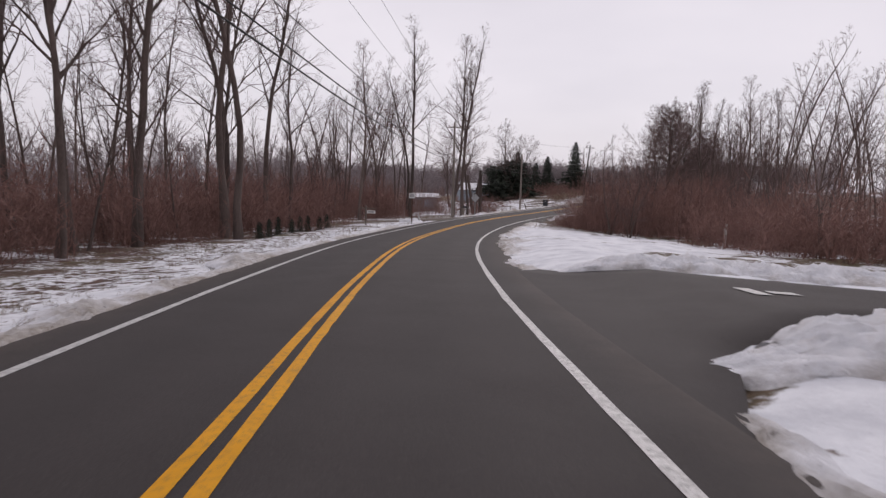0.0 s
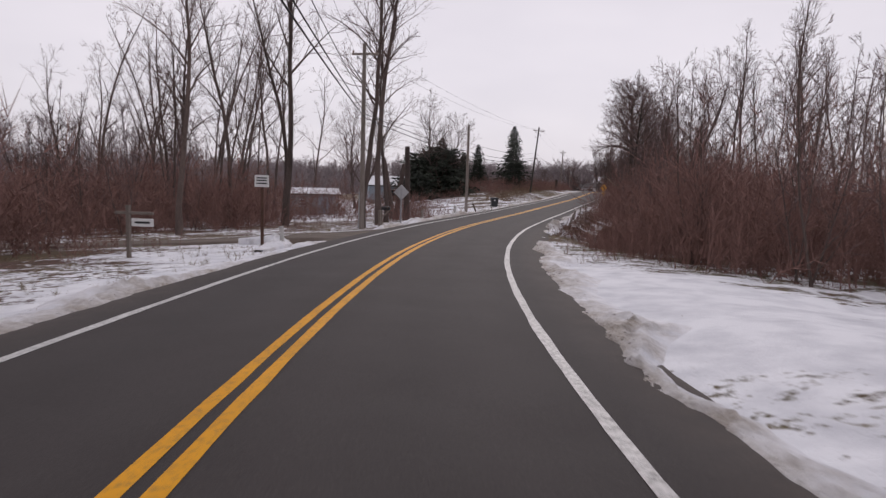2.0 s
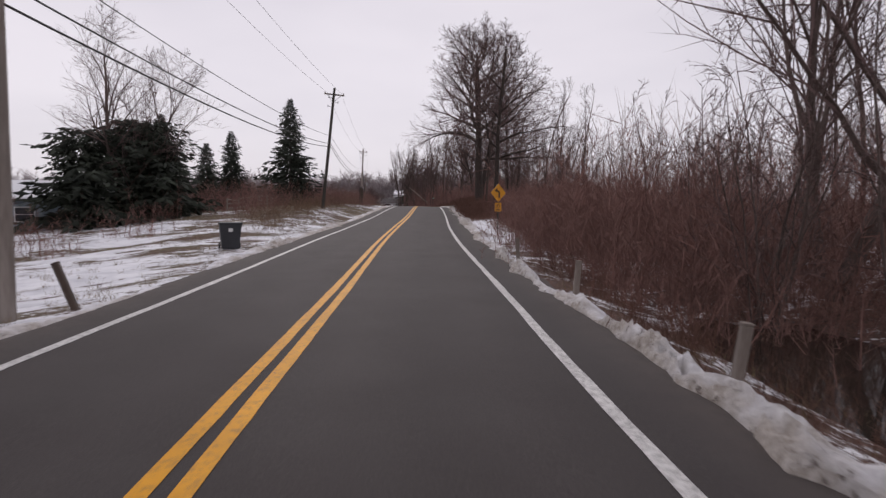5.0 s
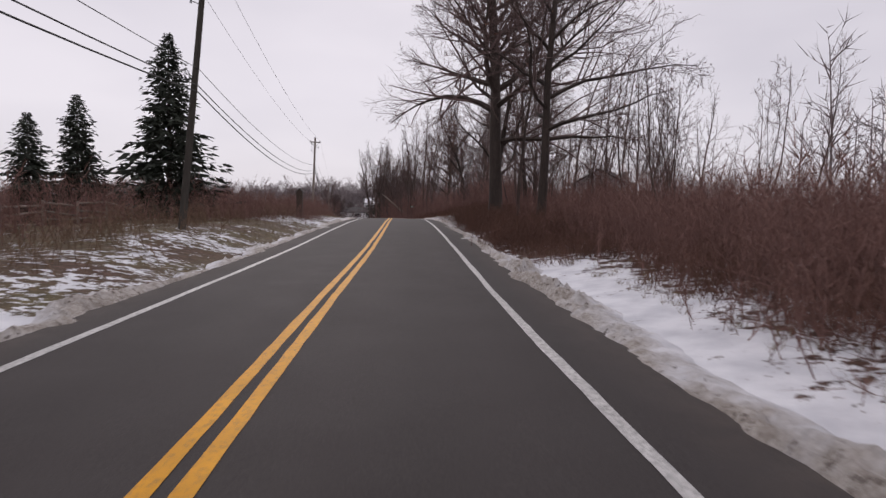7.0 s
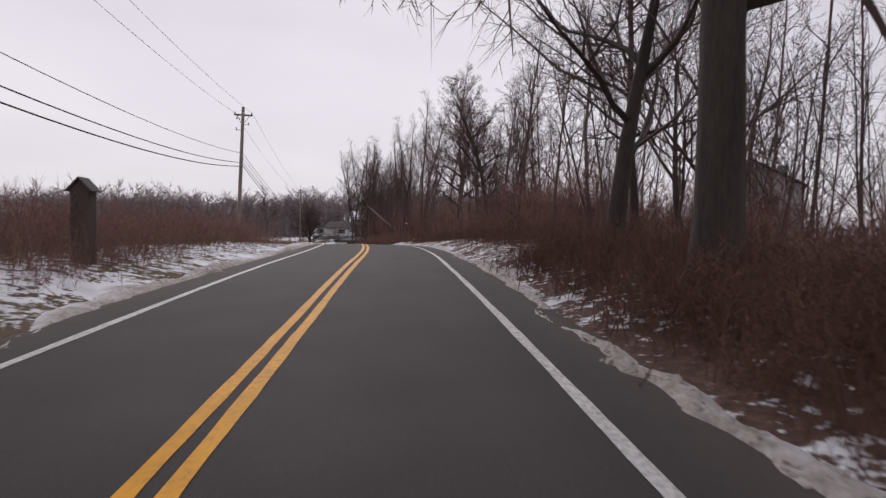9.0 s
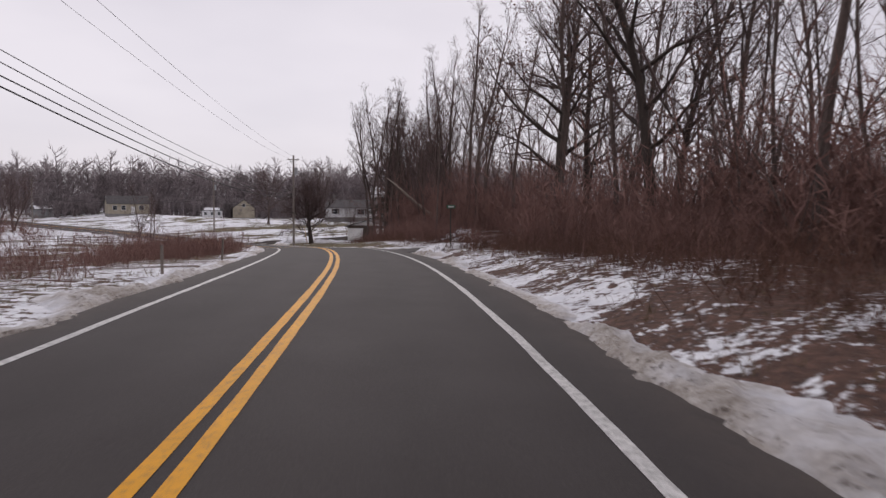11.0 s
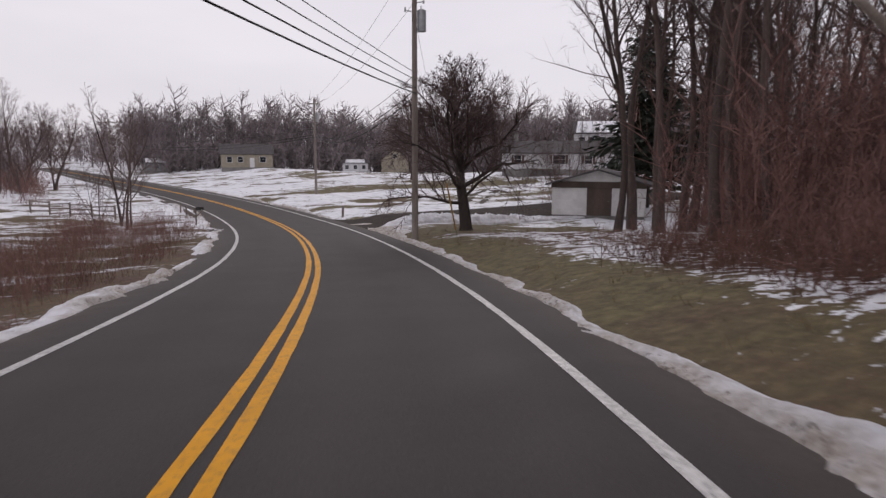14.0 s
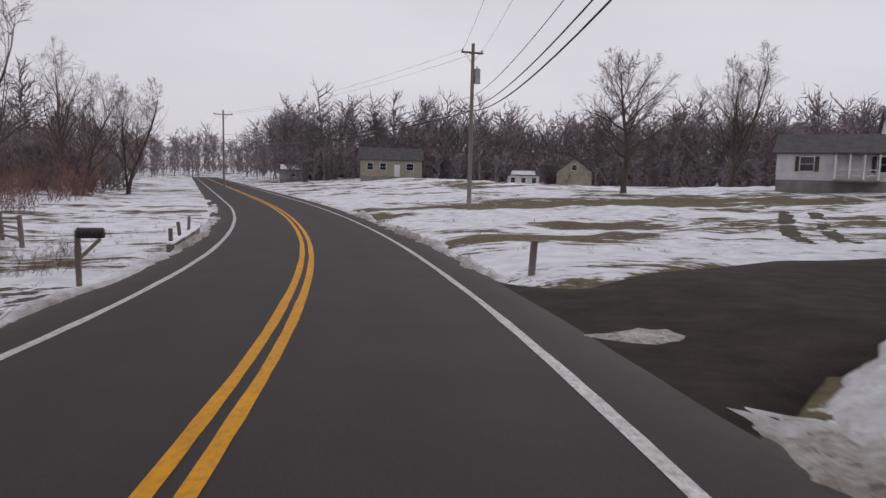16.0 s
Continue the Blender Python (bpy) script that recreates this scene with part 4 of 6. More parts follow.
tree_kind("dome", 95, 10.5, 0.5, 0.2, 20, 6.6, 1.2, 0.05, 10, 7, 4, crook=0.13, fine_r=0.011, slim=0.017, taper=0.75)
for n in range(2):
    tree_kind(f"field{n}", 90 + n, 8.4 + n, 0.20, 0.24, 10, 3.6, 0.75, 0.06, 5, 4, 3, crook=0.15, stems=2)

# ---- thickets: many thin stems, joined ----


def clump(seed, tall, stems, wide, twigs, fine):
    rng = np.random.default_rng(seed)
    wood = Wood()
    for _ in range(stems):
        a, lean = rng.uniform(0, 6.28), abs(rng.normal(0, 0.42))
        way = np.array([math.cos(a) * lean, math.sin(a) * lean, 1.0])
        base = np.array([rng.normal(0, wide), rng.normal(0, wide), -0.15])
        h = tall * rng.uniform(0.45, 1.1)
        p = wander(rng, base, way / np.linalg.norm(way), h, 2, 0.2, -0.05)
        wood.ribbon(rng, p[0], p[1], p[2], 0.011 * (0.7 + tall / 6))
        for k in range(twigs):
            u = rng.uniform(0.06, 1.0)
            b = p[0] + (p[1] - p[0]) * u * 2 if u < 0.5 else p[1] + (p[2] - p[1]) * (u * 2 - 1)
            w = tilt(rng, way, rng.uniform(0.25, 1.2), rng.uniform(0, 6.28))
            wood.blade(rng, b, b + w * h * rng.uniform(0.10, 0.34), fine * (0.8 + tall / 5))
    return wood.arrays()


CLUMPS = {"low": [clump(100 + n, 1.15, 15, 0.55, 15, 0.0055) for n in range(5)], "mid": [clump(110 + n, 2.5, 11, 0.8, 17, 0.0086) for n in range(6)], "high": [clump(120 + n, 4.6, 10, 0.95, 18, 0.0120) for n in range(6)],
          "mid_near": [clump(130 + n, 2.5, 16, 0.8, 22, 0.0048) for n in range(6)], "high_near": [clump(140 + n, 4.6, 14, 0.95, 28, 0.0060) for n in range(6)]}


def gather(pieces, spots, seed, grow=(0.75, 1.25)):
    """Copies of the pieces at the spots, as one pair of arrays."""
    rng = np.random.default_rng(seed)
    vs, fs, n = [], [], 0
    for x, y, z in spots:
        v, f = pieces[rng.integers(len(pieces))]
        a, g = rng.uniform(0, 6.28), rng.uniform(*grow)
        c, s = math.cos(a) * g, math.sin(a) * g
        vs.append(np.column_stack([v[:, 0] * c - v[:, 1] * s + x, v[:, 0] * s + v[:, 1] * c + y, v[:, 2] * g * rng.uniform(0.85, 1.15) + z]))
        fs.append(f + n)
        n += len(v)
    return np.concatenate(vs), np.concatenate(fs)


def spots(s0, s1, d0, d1, count, seed, shear=0.0):
    rng = np.random.default_rng(seed)
    s, d = rng.uniform(s0, s1, count), rng.uniform(d0, d1, count)
    d = d + shear * (s - s0)
    keep = ~in_lane(s, d, 1.0)
    c, r = along(s[keep])
    xy = c[:, :2] + r * d[keep][:, None]
    return np.column_stack([xy, land(xy)[0]])


def thicket(s0, s1, d0, d1, count, kind, seed, material=None, label="dense reddish-brown leafless brush", grow=(0.75, 1.25), shear=0.0):
    if kind != "low" and min(abs(d0), abs(d1)) < 10.2:
        kind += "_near"
    v, f = gather(CLUMPS[kind], spots(s0, s1, d0, d1, count, seed, shear), seed, grow)
    ob = new("brush", raw_mesh("brush", v, f))
    ob.data.materials.append(material or BRUSH)
    tagged(ob, label, "brush", kind="stuff")


# left of the road
thicket(-12, 24, -42, -24, 70, "high", 1)
thicket(8, 58, -32, -19, 120, "mid", 2)
thicket(14, 60, -30, -18, 90, "high", 3)
thicket(0, 62, -46, -28, 90, "high", 4)
thicket(2, 60, -16, -9.5, 26, "low", 5, grow=(0.5, 0.9))
thicket(38, 62, -20, -10.5, 60, "mid", 51, grow=(0.6, 1.1))
thicket(40, 62, -22, -13, 36, "high", 52)
thicket(74, 98, -24, -11, 32, "mid", 6, grow=(0.5, 0.9))
thicket(70, 112, -44, -28, 70, "high", 61)
thicket(86, 96, -9.5, -6.8, 16, "mid", 7)
thicket(136, 205, -22, -10.5, 150, "mid", 8)
thicket(124, 205, -11, -6.8, 150, "low", 9, BRUSH_TAN, "tan dead weeds and brush on the roadside bank")
thicket(150, 256, -40, -16, 140, "mid", 10)
thicket(200, 268, -16, -6.8, 150, "low", 11)
thicket(230, 262, -14, -5.8, 110, "mid", 12, None, "brown leafless brush beside the wet field", (0.6, 0.95))
thicket(260, 286, -15, -5.8, 110, "mid", 122, BRUSH_TAN, "tan and brown weeds beside the wet field", (0.35, 0.6))
thicket(284, 298, -12, -6.0, 42, "mid", 121, None, "brown leafless brush beside the snowy field", (0.5, 0.9))
thicket(270, 308, -15, -5.8, 50, "low", 13, BRUSH_TAN, "tan dead weeds in the snowy field", (0.4, 0.8))
thicket(-6, 60, -23, -13.5, 150, "high", 531, grow=(0.7, 1.25))
thicket(158, 206, -12.5, -7.0, 170, "mid", 532, None, "dense brown brush above the roadside bank", (0.65, 0.9))
thicket(166, 177, -6.7, -5.7, 14, "mid", 541, None, "brown brush round the wooden cover", (0.5, 0.66))
thicket(250, 286, -14, -5.3, 170, "mid", 542, None, "dense purple-brown brush beside the wet field", (0.35, 0.62))
thicket(113, 130, 7.0, 9.6, 70, "mid", 543, grow=(0.55, 0.9))
thicket(62, 112, -36, -20, 110, "high", 537, grow=(0.75, 1.15))
thicket(58, 120, -56, -32, 150, "high", 538, None, "tall brown brush behind the yards", (1.2, 1.8))
thicket(74, 108, 5.2, 6.6, 80, "low", 539, BRUSH_RUST, "rust-brown weeds on the bank above the pond", (0.4, 0.8))
thicket(196, 230, 10.4, 18, 90, "high", 540, None, "tall reddish-brown brush beside the bend")
thicket(70, 90, -36, -18, 70, "high", 544, None, "dense tall brown brush beyond the earth drive", (0.8, 1.35))
# right of the road
thicket(120, 150, 9.0, 12.0, 120, "mid", 533, grow=(0.7, 1.0))
thicket(125, 150, 6.9, 10, 200, "low", 535, BRUSH_RUST, "rust-brown dead weeds along the snowy verge", (0.55, 1.0))
thicket(139, 164, 5.3, 7.8, 260, "low", 536, BRUSH_RUST, "rust-brown dead weeds at the road edge", (0.4, 0.75))
thicket(250, 273, 14.5, 26, 80, "high_near", 534, None, "tall reddish-brown brush filling the corner wood", (1.1, 1.7))
thicket(30, 62, 17, 28, 150, "high", 20, grow=(0.6, 0.95))
thicket(-10, 34, 21, 32, 100, "high", 21, grow=(0.6, 0.95))
thicket(56, 76, 9.5, 22, 100, "high", 22)
thicket(62, 74, 8.0, 14, 40, "mid", 23)
thicket(60, 76, 6.8, 9, 40, "low", 231)
thicket(100, 122, 6.3, 14, 100, "mid", 24)
thicket(104, 124, 7.0, 20, 60, "high", 25)
thicket(72, 108, 14.5, 22, 80, "high", 26)
thicket(74, 106, 12.5, 16, 40, "mid", 261, grow=(0.5, 0.9))
thicket(76, 122, 22, 32, 25, "high", 262)
thicket(122, 162, 9.5, 20, 170, "mid", 27, grow=(0.8, 1.3))
thicket(136, 152, 13, 24, 30, "high", 271, grow=(0.6, 0.9))
thicket(112, 160, 8.0, 11, 90, "low", 28)
thicket(122, 152, 8.6, 12, 90, "mid", 282, grow=(0.6, 0.95))
thicket(146, 178, 5.6, 9.5, 320, "low", 281, BRUSH_RUST, "rust-brown dead weeds under the oaks", (0.8, 1.3))
thicket(146, 174, 8.4, 12, 70, "mid", 283, grow=(0.6, 0.9))
thicket(98, 126, -27, -13, 46, "mid", 284, grow=(0.6, 1.0))
thicket(4, 62, -26, -17, 50, "high", 285)
thicket(150, 228, 6.6, 11, 260, "low", 29, BRUSH_RUST, "rust-brown dead weeds on the roadside bank")
thicket(150, 172, 10.0, 22, 60, "mid", 30)
thicket(172, 196, 9.0, 20, 70, "mid", 301, grow=(0.5, 0.85))
thicket(190, 228, 11.0, 22, 110, "mid", 302)
thicket(206, 228, 8.6, 14, 80, "mid", 303, grow=(0.6, 1.0))
thicket(204, 226, 7.4, 9.6, 70, "low", 304, BRUSH_RUST, "rust-brown dead weeds on the snowy roadside bank", (0.5, 1.0))
thicket(188, 224, 12.5, 24, 80, "high", 31)
thicket(251, 275, 15.5, 24, 66, "high", 32, shear=0.05)
thicket(268, 279, 17, 24, 18, "high", 323, grow=(0.7, 1.0))
thicket(275, 288, 17.5, 30, 70, "high", 322, shear=0.95, grow=(0.6, 0.95))
thicket(330, 366, -34, -14, 70, "high", 34, grow=(0.7, 1.0))
thicket(243, 252, 18, 30, 40, "high", 321)
thicket(252, 270, 13, 17, 14, "mid", 33, shear=0.05)
thicket(246, 267, 7.9, 13, 190, "low", 331, BRUSH_RUST, "rust-brown brush along the edge of the corner wood", (0.6, 1.15))
thicket(248, 264, 9.0, 13.5, 70, "mid", 332, None, "dense reddish-brown brush in the corner wood", (0.55, 0.9))
thicket(264, 276, 11, 15, 22, "low", 333, grow=(0.4, 0.8))
thicket(274, 286, 16.0, 21, 60, "mid", 334, None, "dense reddish-brown brush beside the white shed", (0.8, 1.4), 0.95)

# ---- woods ----
rng_w = random.Random(5)


def low_growth(s, d):
    """The plot beyond the earth drive, where only brush and small trees grow."""
    return 57 < s < 92 and d < -14 - 0.78 * max(s - 66, 0)


def wood(s0, s1, d0, d1, count, kinds, label, group, size=(0.8, 1.15), shear=0.0):
    for _ in range(count):
        s, d = rng_w.uniform(s0, s1), rng_w.uniform(d0, d1)
        d += shear * (s - s0)
        if in_lane(np.array([s]), np.array([d]), 1.5)[0]:
            continue
        kind, grow, turn = rng_w.choice(kinds), rng_w.uniform(*size), rng_w.uniform(0, 360)
        if not low_growth(s, d):
            set_tree(kind, s, d, grow, turn, label, group)


def back_wood(s0, s1, d0, d1, count, kinds, label, size=(0.8, 1.15), shear=0.0):
    """Trees too deep in the wood to be told apart, joined."""
    vs, fs, flags, n = [], [], [], 0
    for _ in range(count):
        s, d = rng_w.uniform(s0, s1), rng_w.uniform(d0, d1)
        d += shear * (s - s0)
        if in_lane(np.array([s]), np.array([d]), 1.5)[0]:
            continue
        p, a, g = place(s, d, -0.1), rng_w.uniform(0, 6.28), rng_w.uniform(*size)
        raw = RAW_TREES[rng_w.choice(kinds)]
        if kinds == BACK and low_growth(s, d):
            continue
        for k in range(3):
            v, f = raw[2 * k], raw[2 * k + 1]
            c, q = math.cos(a) * g, math.sin(a) * g
            vs.append(np.column_stack([v[:, 0] * c - v[:, 1] * q + p.x, v[:, 0] * q + v[:, 1] * c + p.y, v[:, 2] * g + p.z]))
            fs.append(f + n)
            flags.append(np.full(len(f), int(k == 2), np.int32))
            n += len(v)
    me = raw_mesh("woods", np.concatenate(vs), np.concatenate(fs))
    me.materials.append(BARK)
    me.materials.append(TWIG)
    me.polygons.foreach_set("material_index", np.concatenate(flags))
    tagged(new("woods", me), label, "woods", kind="stuff")


BACK, SHRUB = [f"back{n}" for n in range(4)], [f"shrub{n}" for n in range(4)]
FOREST, SLIM, SAPLING = [f"forest{n}" for n in range(6)], [f"slim{n}" for n in range(4)], [f"sapling{n}" for n in range(4)]
wood(-8, 60, -24, -11.5, 52, FOREST + SLIM, "tall bare woodland tree standing in brown brush", "woodland trees beside the road")
back_wood(-8, 62, -40, -22, 39, BACK, "deep bare woodland behind the roadside brush")
wood(58, 96, -30, -15, 14, FOREST, "tall bare woodland tree standing in brown brush", "woodland trees beside the road")
back_wood(58, 116, -56, -24, 62, BACK, "bare woodland behind the yards")
back_wood(30, 56, 20, 38, 11, SHRUB, "slender bare trees rising from the thicket", (0.7, 1.1))
wood(54, 78, 10, 26, 20, SAPLING, "many-stemmed bare shrub tree in the thicket", "trees in the thicket", (0.75, 1.15))
wood(72, 125, 18, 28, 18, SLIM + FOREST[:3], "slender leaning bare tree behind the pond", "trees behind the pond", (0.7, 1.0))
back_wood(68, 128, 26, 46, 34, BACK, "bare woodland behind the pond", (0.7, 1.0))
wood(98, 122, 8.5, 16, 6, SAPLING + SLIM, "slender bare tree near the road", "trees behind the pond", (0.7, 1.0))
wood(128, 156, 20, 40, 4, SLIM + SAPLING, "small bare tree in the brush", "trees in the brush", (0.6, 0.8))
wood(190, 228, 11, 24, 30, FOREST[:3] + SLIM, "bare woodland tree beside the bend", "trees on the bend", (0.7, 0.95))
back_wood(186, 230, 11, 40, 66, BACK + SHRUB + SHRUB, "bare woodland and shrubs beside the bend", (0.6, 0.95))
wood(252, 275, 13.0, 24, 38, FOREST + SLIM, "tall bare woodland tree in the corner wood", "trees of the corner wood", (0.7, 0.95), 0.05)
wood(274.5, 287, 15.6, 24, 12, FOREST + SLIM, "tall bare woodland tree in the corner wood", "trees of the corner wood", (0.7, 0.95), 0.95)
back_wood(252, 284, 14.0, 28, 30, SHRUB, "many-stemmed bare shrubs in the corner wood", (0.8, 1.2), 0.2)
back_wood(250, 290, 26, 62, 58, BACK, "deep bare woodland behind the corner wood", (0.7, 0.95), 0.2)
wood(150, 188, 12.5, 26, 16, SLIM + SAPLING + SAPLING, "slender bare tree standing behind the oaks", "trees behind the oaks", (0.85, 1.15))
wood(270, 276, 14.5, 22, 4, FOREST, "tall bare woodland tree in the corner wood", "trees of the corner wood", (0.75, 0.95))
back_wood(332, 368, -36, -15, 28, BACK + SHRUB, "bare trees at the far edge of the snowy field", (0.5, 0.8))
wood(276, 284, 15.6, 19, 5, FOREST, "tall bare woodland tree beside the white shed", "trees of the corner wood", (0.75, 0.95), 0.95)
back_wood(277, 288, 18, 30, 26, SHRUB + BACK, "bare shrubs and trees behind the white shed", (0.8, 1.1), 0.95)
back_wood(72, 92, -40, -26, 22, SHRUB, "small bare trees beyond the earth drive", (0.85, 1.2))
back_wood(66, 82, -30, -20, 8, SHRUB, "small bare trees beyond the earth drive", (0.55, 0.85))
# trees that stand out
set_tree("oak0", 165.4, 7.6, 1.0, 0, "huge spreading oak with dark furrowed bark")
set_tree("oak1", 153.9, 8.3, 0.95, 150, "large bare oak beside the road")
set_tree("slim1", 157.8, 7.9, 1.15, 30, "straight bare tree between two oaks")
set_tree("fork", 174.3, 8.5, 1.0, 200, "bare forked oak on the roadside bank")
set_tree("oak2", 216.0, 12.5, 0.9, 20, "bare oak still holding withered red-brown leaves")
set_tree("oak2", 225.5, 12.2, 0.95, 250, "bare oak still holding withered red-brown leaves")
set_tree("oak1", 229.0, 15.6, 0.8, 80, "bare oak still holding withered red-brown leaves")
set_tree("oak2", 222.0, 17.0, 0.8, 130, "bare oak still holding withered red-brown leaves")
set_tree("oak1", 186.0, 13.6, 0.85, 40, "bare oak standing behind the huge oak")
set_tree("vase0", 180.0, 13.5, 1.0, 70, "forked bare tree behind the oaks")
set_tree("sapling2", 146.0, 12.0, 1.0, 0, "small bare tree above the brush")
set_tree("vase0", 139.0, -21.0, 1.15, 0, "rounded bare maple in the yard")
set_tree("vase1", 122.0, -27.0, 1.1, 90, "spreading bare maple behind the pole")
set_tree("vase1", 104.6, 12.8, 1.15, 40, "tall forked bare tree behind the pond")
set_tree("forest3", 283.1, 18.6, 0.9, 40, "tall bare tree in front of the white shed")
set_tree("forest2", 279.3, 15.2, 0.9, 80, "tall bare tree in front of the white shed")
set_tree("forest5", 281.3, 17.4, 0.9, 10, "tall bare tree in front of the white shed")
set_tree("forest4", 278.2, 16.8, 0.9, 200, "tall bare tree in front of the white shed")
set_tree("forest0", 280.0, 17.9, 0.9, 40, "tall bare tree in front of the white shed")
set_tree("vase0", 356.0, -15.5, 1.0, 30, "bare tree at the far edge of the snowy field")
set_tree("vase1", 360.0, -11.5, 0.85, 80, "bare tree at the far edge of the snowy field")
set_tree("forest1", 76.0, -6.7, 1.0, 0, "thick bare tree trunk close to the utility pole")
set_tree("forest4", 80.6, -7.2, 0.95, 70, "tall bare tree beside the road sign")
set_tree("forest1", 86.0, -8.6, 0.85, 200, "tall bare tree behind the road sign")
set_tree("apple", 281.7, 8.2, 1.3, 60, "low spreading apple tree with tangled branches")
set_tree("field0", 298.5, -9.0, 1.0, 10, "young bare tree in the snowy field")
set_tree("field1", 303.0, -9.4, 1.0, 100, "young bare tree in the snowy field")
set_tree("sapling0", 297.0, -10.5, 0.8, 100, "low bare shrub tree in the snowy field")
set_tree("forest1", 284.0, 21.0, 0.9, 0, "tall bare tree beside the white shed")


def tree_at(kind, x, y, size, turn, label):
    plant(kind, Matrix.Translation((x, y, height(x, y) - 0.1)) @ pose(0, 0, 0, 0, 0, turn) @ Matrix.Diagonal((size, size, size, 1)), label)


tree_at("dome", 104.7, 322.4, 1.0, 45, "rounded bare tree on the snowy lawn")
tree_at("vase1", 123.3, 343.0, 1.15, 10, "upright bare tree near the white house")


for k, (x, y, g) in enumerate(((110.0, 287.0, 0.9), (112.0, 290.5, 1.0), (114.0, 288.0, 0.95), (115.0, 293.5, 1.0), (117.5, 291.0, 1.05), (118.5, 296.5, 0.95), (121.0, 294.0, 1.0), (123.5, 299.0, 0.9))):
    tree_at(SAPLING[k % 4], x, y, g, 47 * k, "dark many-stemmed bare shrub beside the ranch house yard")
v, f = gather(CLUMPS["high"], [(x, y, height(x, y)) for x, y in ((110.5, 288.5), (112.8, 288.0), (114.0, 291.0), (116.2, 291.8), (117.6, 294.2), (119.6, 294.6), (121.6, 297.0), (123.4, 297.4))], 77, (0.6, 0.9))
ob = new("brush", raw_mesh("brush", v, f))
ob.data.materials.append(BRUSH)
tagged(ob, "brown leafless brush beside the ranch house yard", "brush", kind="stuff")


def snag(s, d, tall, lean, turn, label):
    """A dead trunk, broken off at the top."""
    ob = thing("dead_tree", on_road(s, d, 0, turn) @ pose(0, 0, 0, lean, 0, 0), label, "dead tree")
    rng = np.random.default_rng(int(s))
    w = Wood()
    line = wander(rng, (0, 0, -0.3), (0, 0, 1), tall, 6, 0.03, 0.03)
    w.limb(line, np.array([0.30, 0.25, 0.23, 0.22, 0.22, 0.21, 0.19]), 9)
    part("trunk", w.mesh("trunk"), BARK, ob)
    for k in range(3):
        w = Wood()
        at = line[3 + k % 3]
        w.limb(wander(rng, at, tilt(rng, (0, 0, 1), 0.7, k * 2.2), 0.7, 3, 0.15, 0.03), np.array([0.07, 0.05, 0.04, 0.02]), 6)
        part("branch_stub", w.mesh("branch_stub"), BARK, ob)


snag(88.6, -7.8, 6.2, 3, 20, "broken dead trunk beside the road")
snag(96.5, -12.0, 6.0, -4, 80, "broken dead trunk in the roadside brush")
snag(92.0, -10.0, 5.2, 2, 140, "broken dead trunk in the roadside brush")

# pale broken tree in the corner wood
PALE_WOOD = plain("bare_dead_wood", (0.22, 0.185, 0.15), (0.42, 0.37, 0.32), 5.0, 0.9, grain=(1, 1, 0.2), relief=0.5)
dead = thing("dead_tree", Matrix.Translation((103.5, 243.6, height(103.5, 243.6))), "pale broken dead tree with its top fallen sideways", "dead tree")
w = Wood()
w.limb(np.array([[0, 0, -0.3], [0.02, 0, 1.2], [-0.05, 0.05, 2.6], [0.05, 0, 3.3], [0.12, 0, 3.7]]), np.array([0.32, 0.26, 0.24, 0.2, 0.03]), 10)
part("stump", w.mesh("stump"), PALE_WOOD, dead)
w = Wood()
w.limb(np.array([[-0.1, 0.2, 2.4], [-1.6, 0.6, 3.5], [-3.2, 1.1, 4.9], [-4.8, 1.5, 6.3], [-5.6, 1.8, 6.9]]), np.array([0.19, 0.17, 0.14, 0.10, 0.02]), 8)
part("fallen_top", w.mesh("fallen_top"), PALE_WOOD, dead)

# ---- evergreens ----


def spruce(seed, tall, wide, skirt=0.06, dome=0.85, thick_set=40):
    rng = np.random.default_rng(seed)
    trunk = Wood()
    trunk.limb(np.array([[0, 0, -0.3], [0, 0, tall * 0.5], [0, 0, tall]]), np.array([tall * 0.02, tall * 0.012, 0.01]), 8)
    vs, fs, n = [], [], 0
    count = int(tall * thick_set)
    for k in range(count):
        u = skirt + (1 - skirt) * (k / count) ** 0.9
        a = k * 2.4 + rng.normal(0, 0.4)
        length = wide * (1 - u) ** dome * rng.uniform(0.35, 1.15) * (1 + 0.25 * math.sin(a * 2 + u * 9)) + 0.15
        out = np.array([math.cos(a), math.sin(a), 0])
        side = np.array([-out[1], out[0], 0])
        rise = 0.25 * u - rng.uniform(0.1, 0.55) * (1 - u)
        for j in range(7):
            f0 = 0.15 + 0.85 * j / 7
            base = np.array([0, 0, u * tall]) + out * length * f0 + np.array([0, 0, rise * length * f0 * (1.4 - 0.7 * f0)]) + rng.normal(0, 0.05, 3)
            for sgn in (-1, 1):
                w = (length * 0.24 * (1.1 - 0.6 * f0) + 0.12) * rng.uniform(0.7, 1.2)
                tip = base + out * w * rng.uniform(0.5, 1.1) + side * sgn * w * rng.uniform(0.5, 1) + np.array([0, 0, rng.uniform(-0.8, 0.15) * w])
                mid = (base + tip) / 2
                thick = np.cross(tip - base, rng.normal(0, 1, 3))
                thick *= 0.17 * w / (np.linalg.norm(thick) + 1e-9)
                vs += [base, mid + thick, tip, mid - thick]
                fs += [[n, n + 1, n + 2, n + 3]]
                n += 4
    needles = raw_mesh("needles", np.array(vs), np.array(fs))
    needles.materials.append(NEEDLE)
    tm = trunk.mesh("trunk")
    tm.materials.append(BARK_DARK)
    return tm, needles


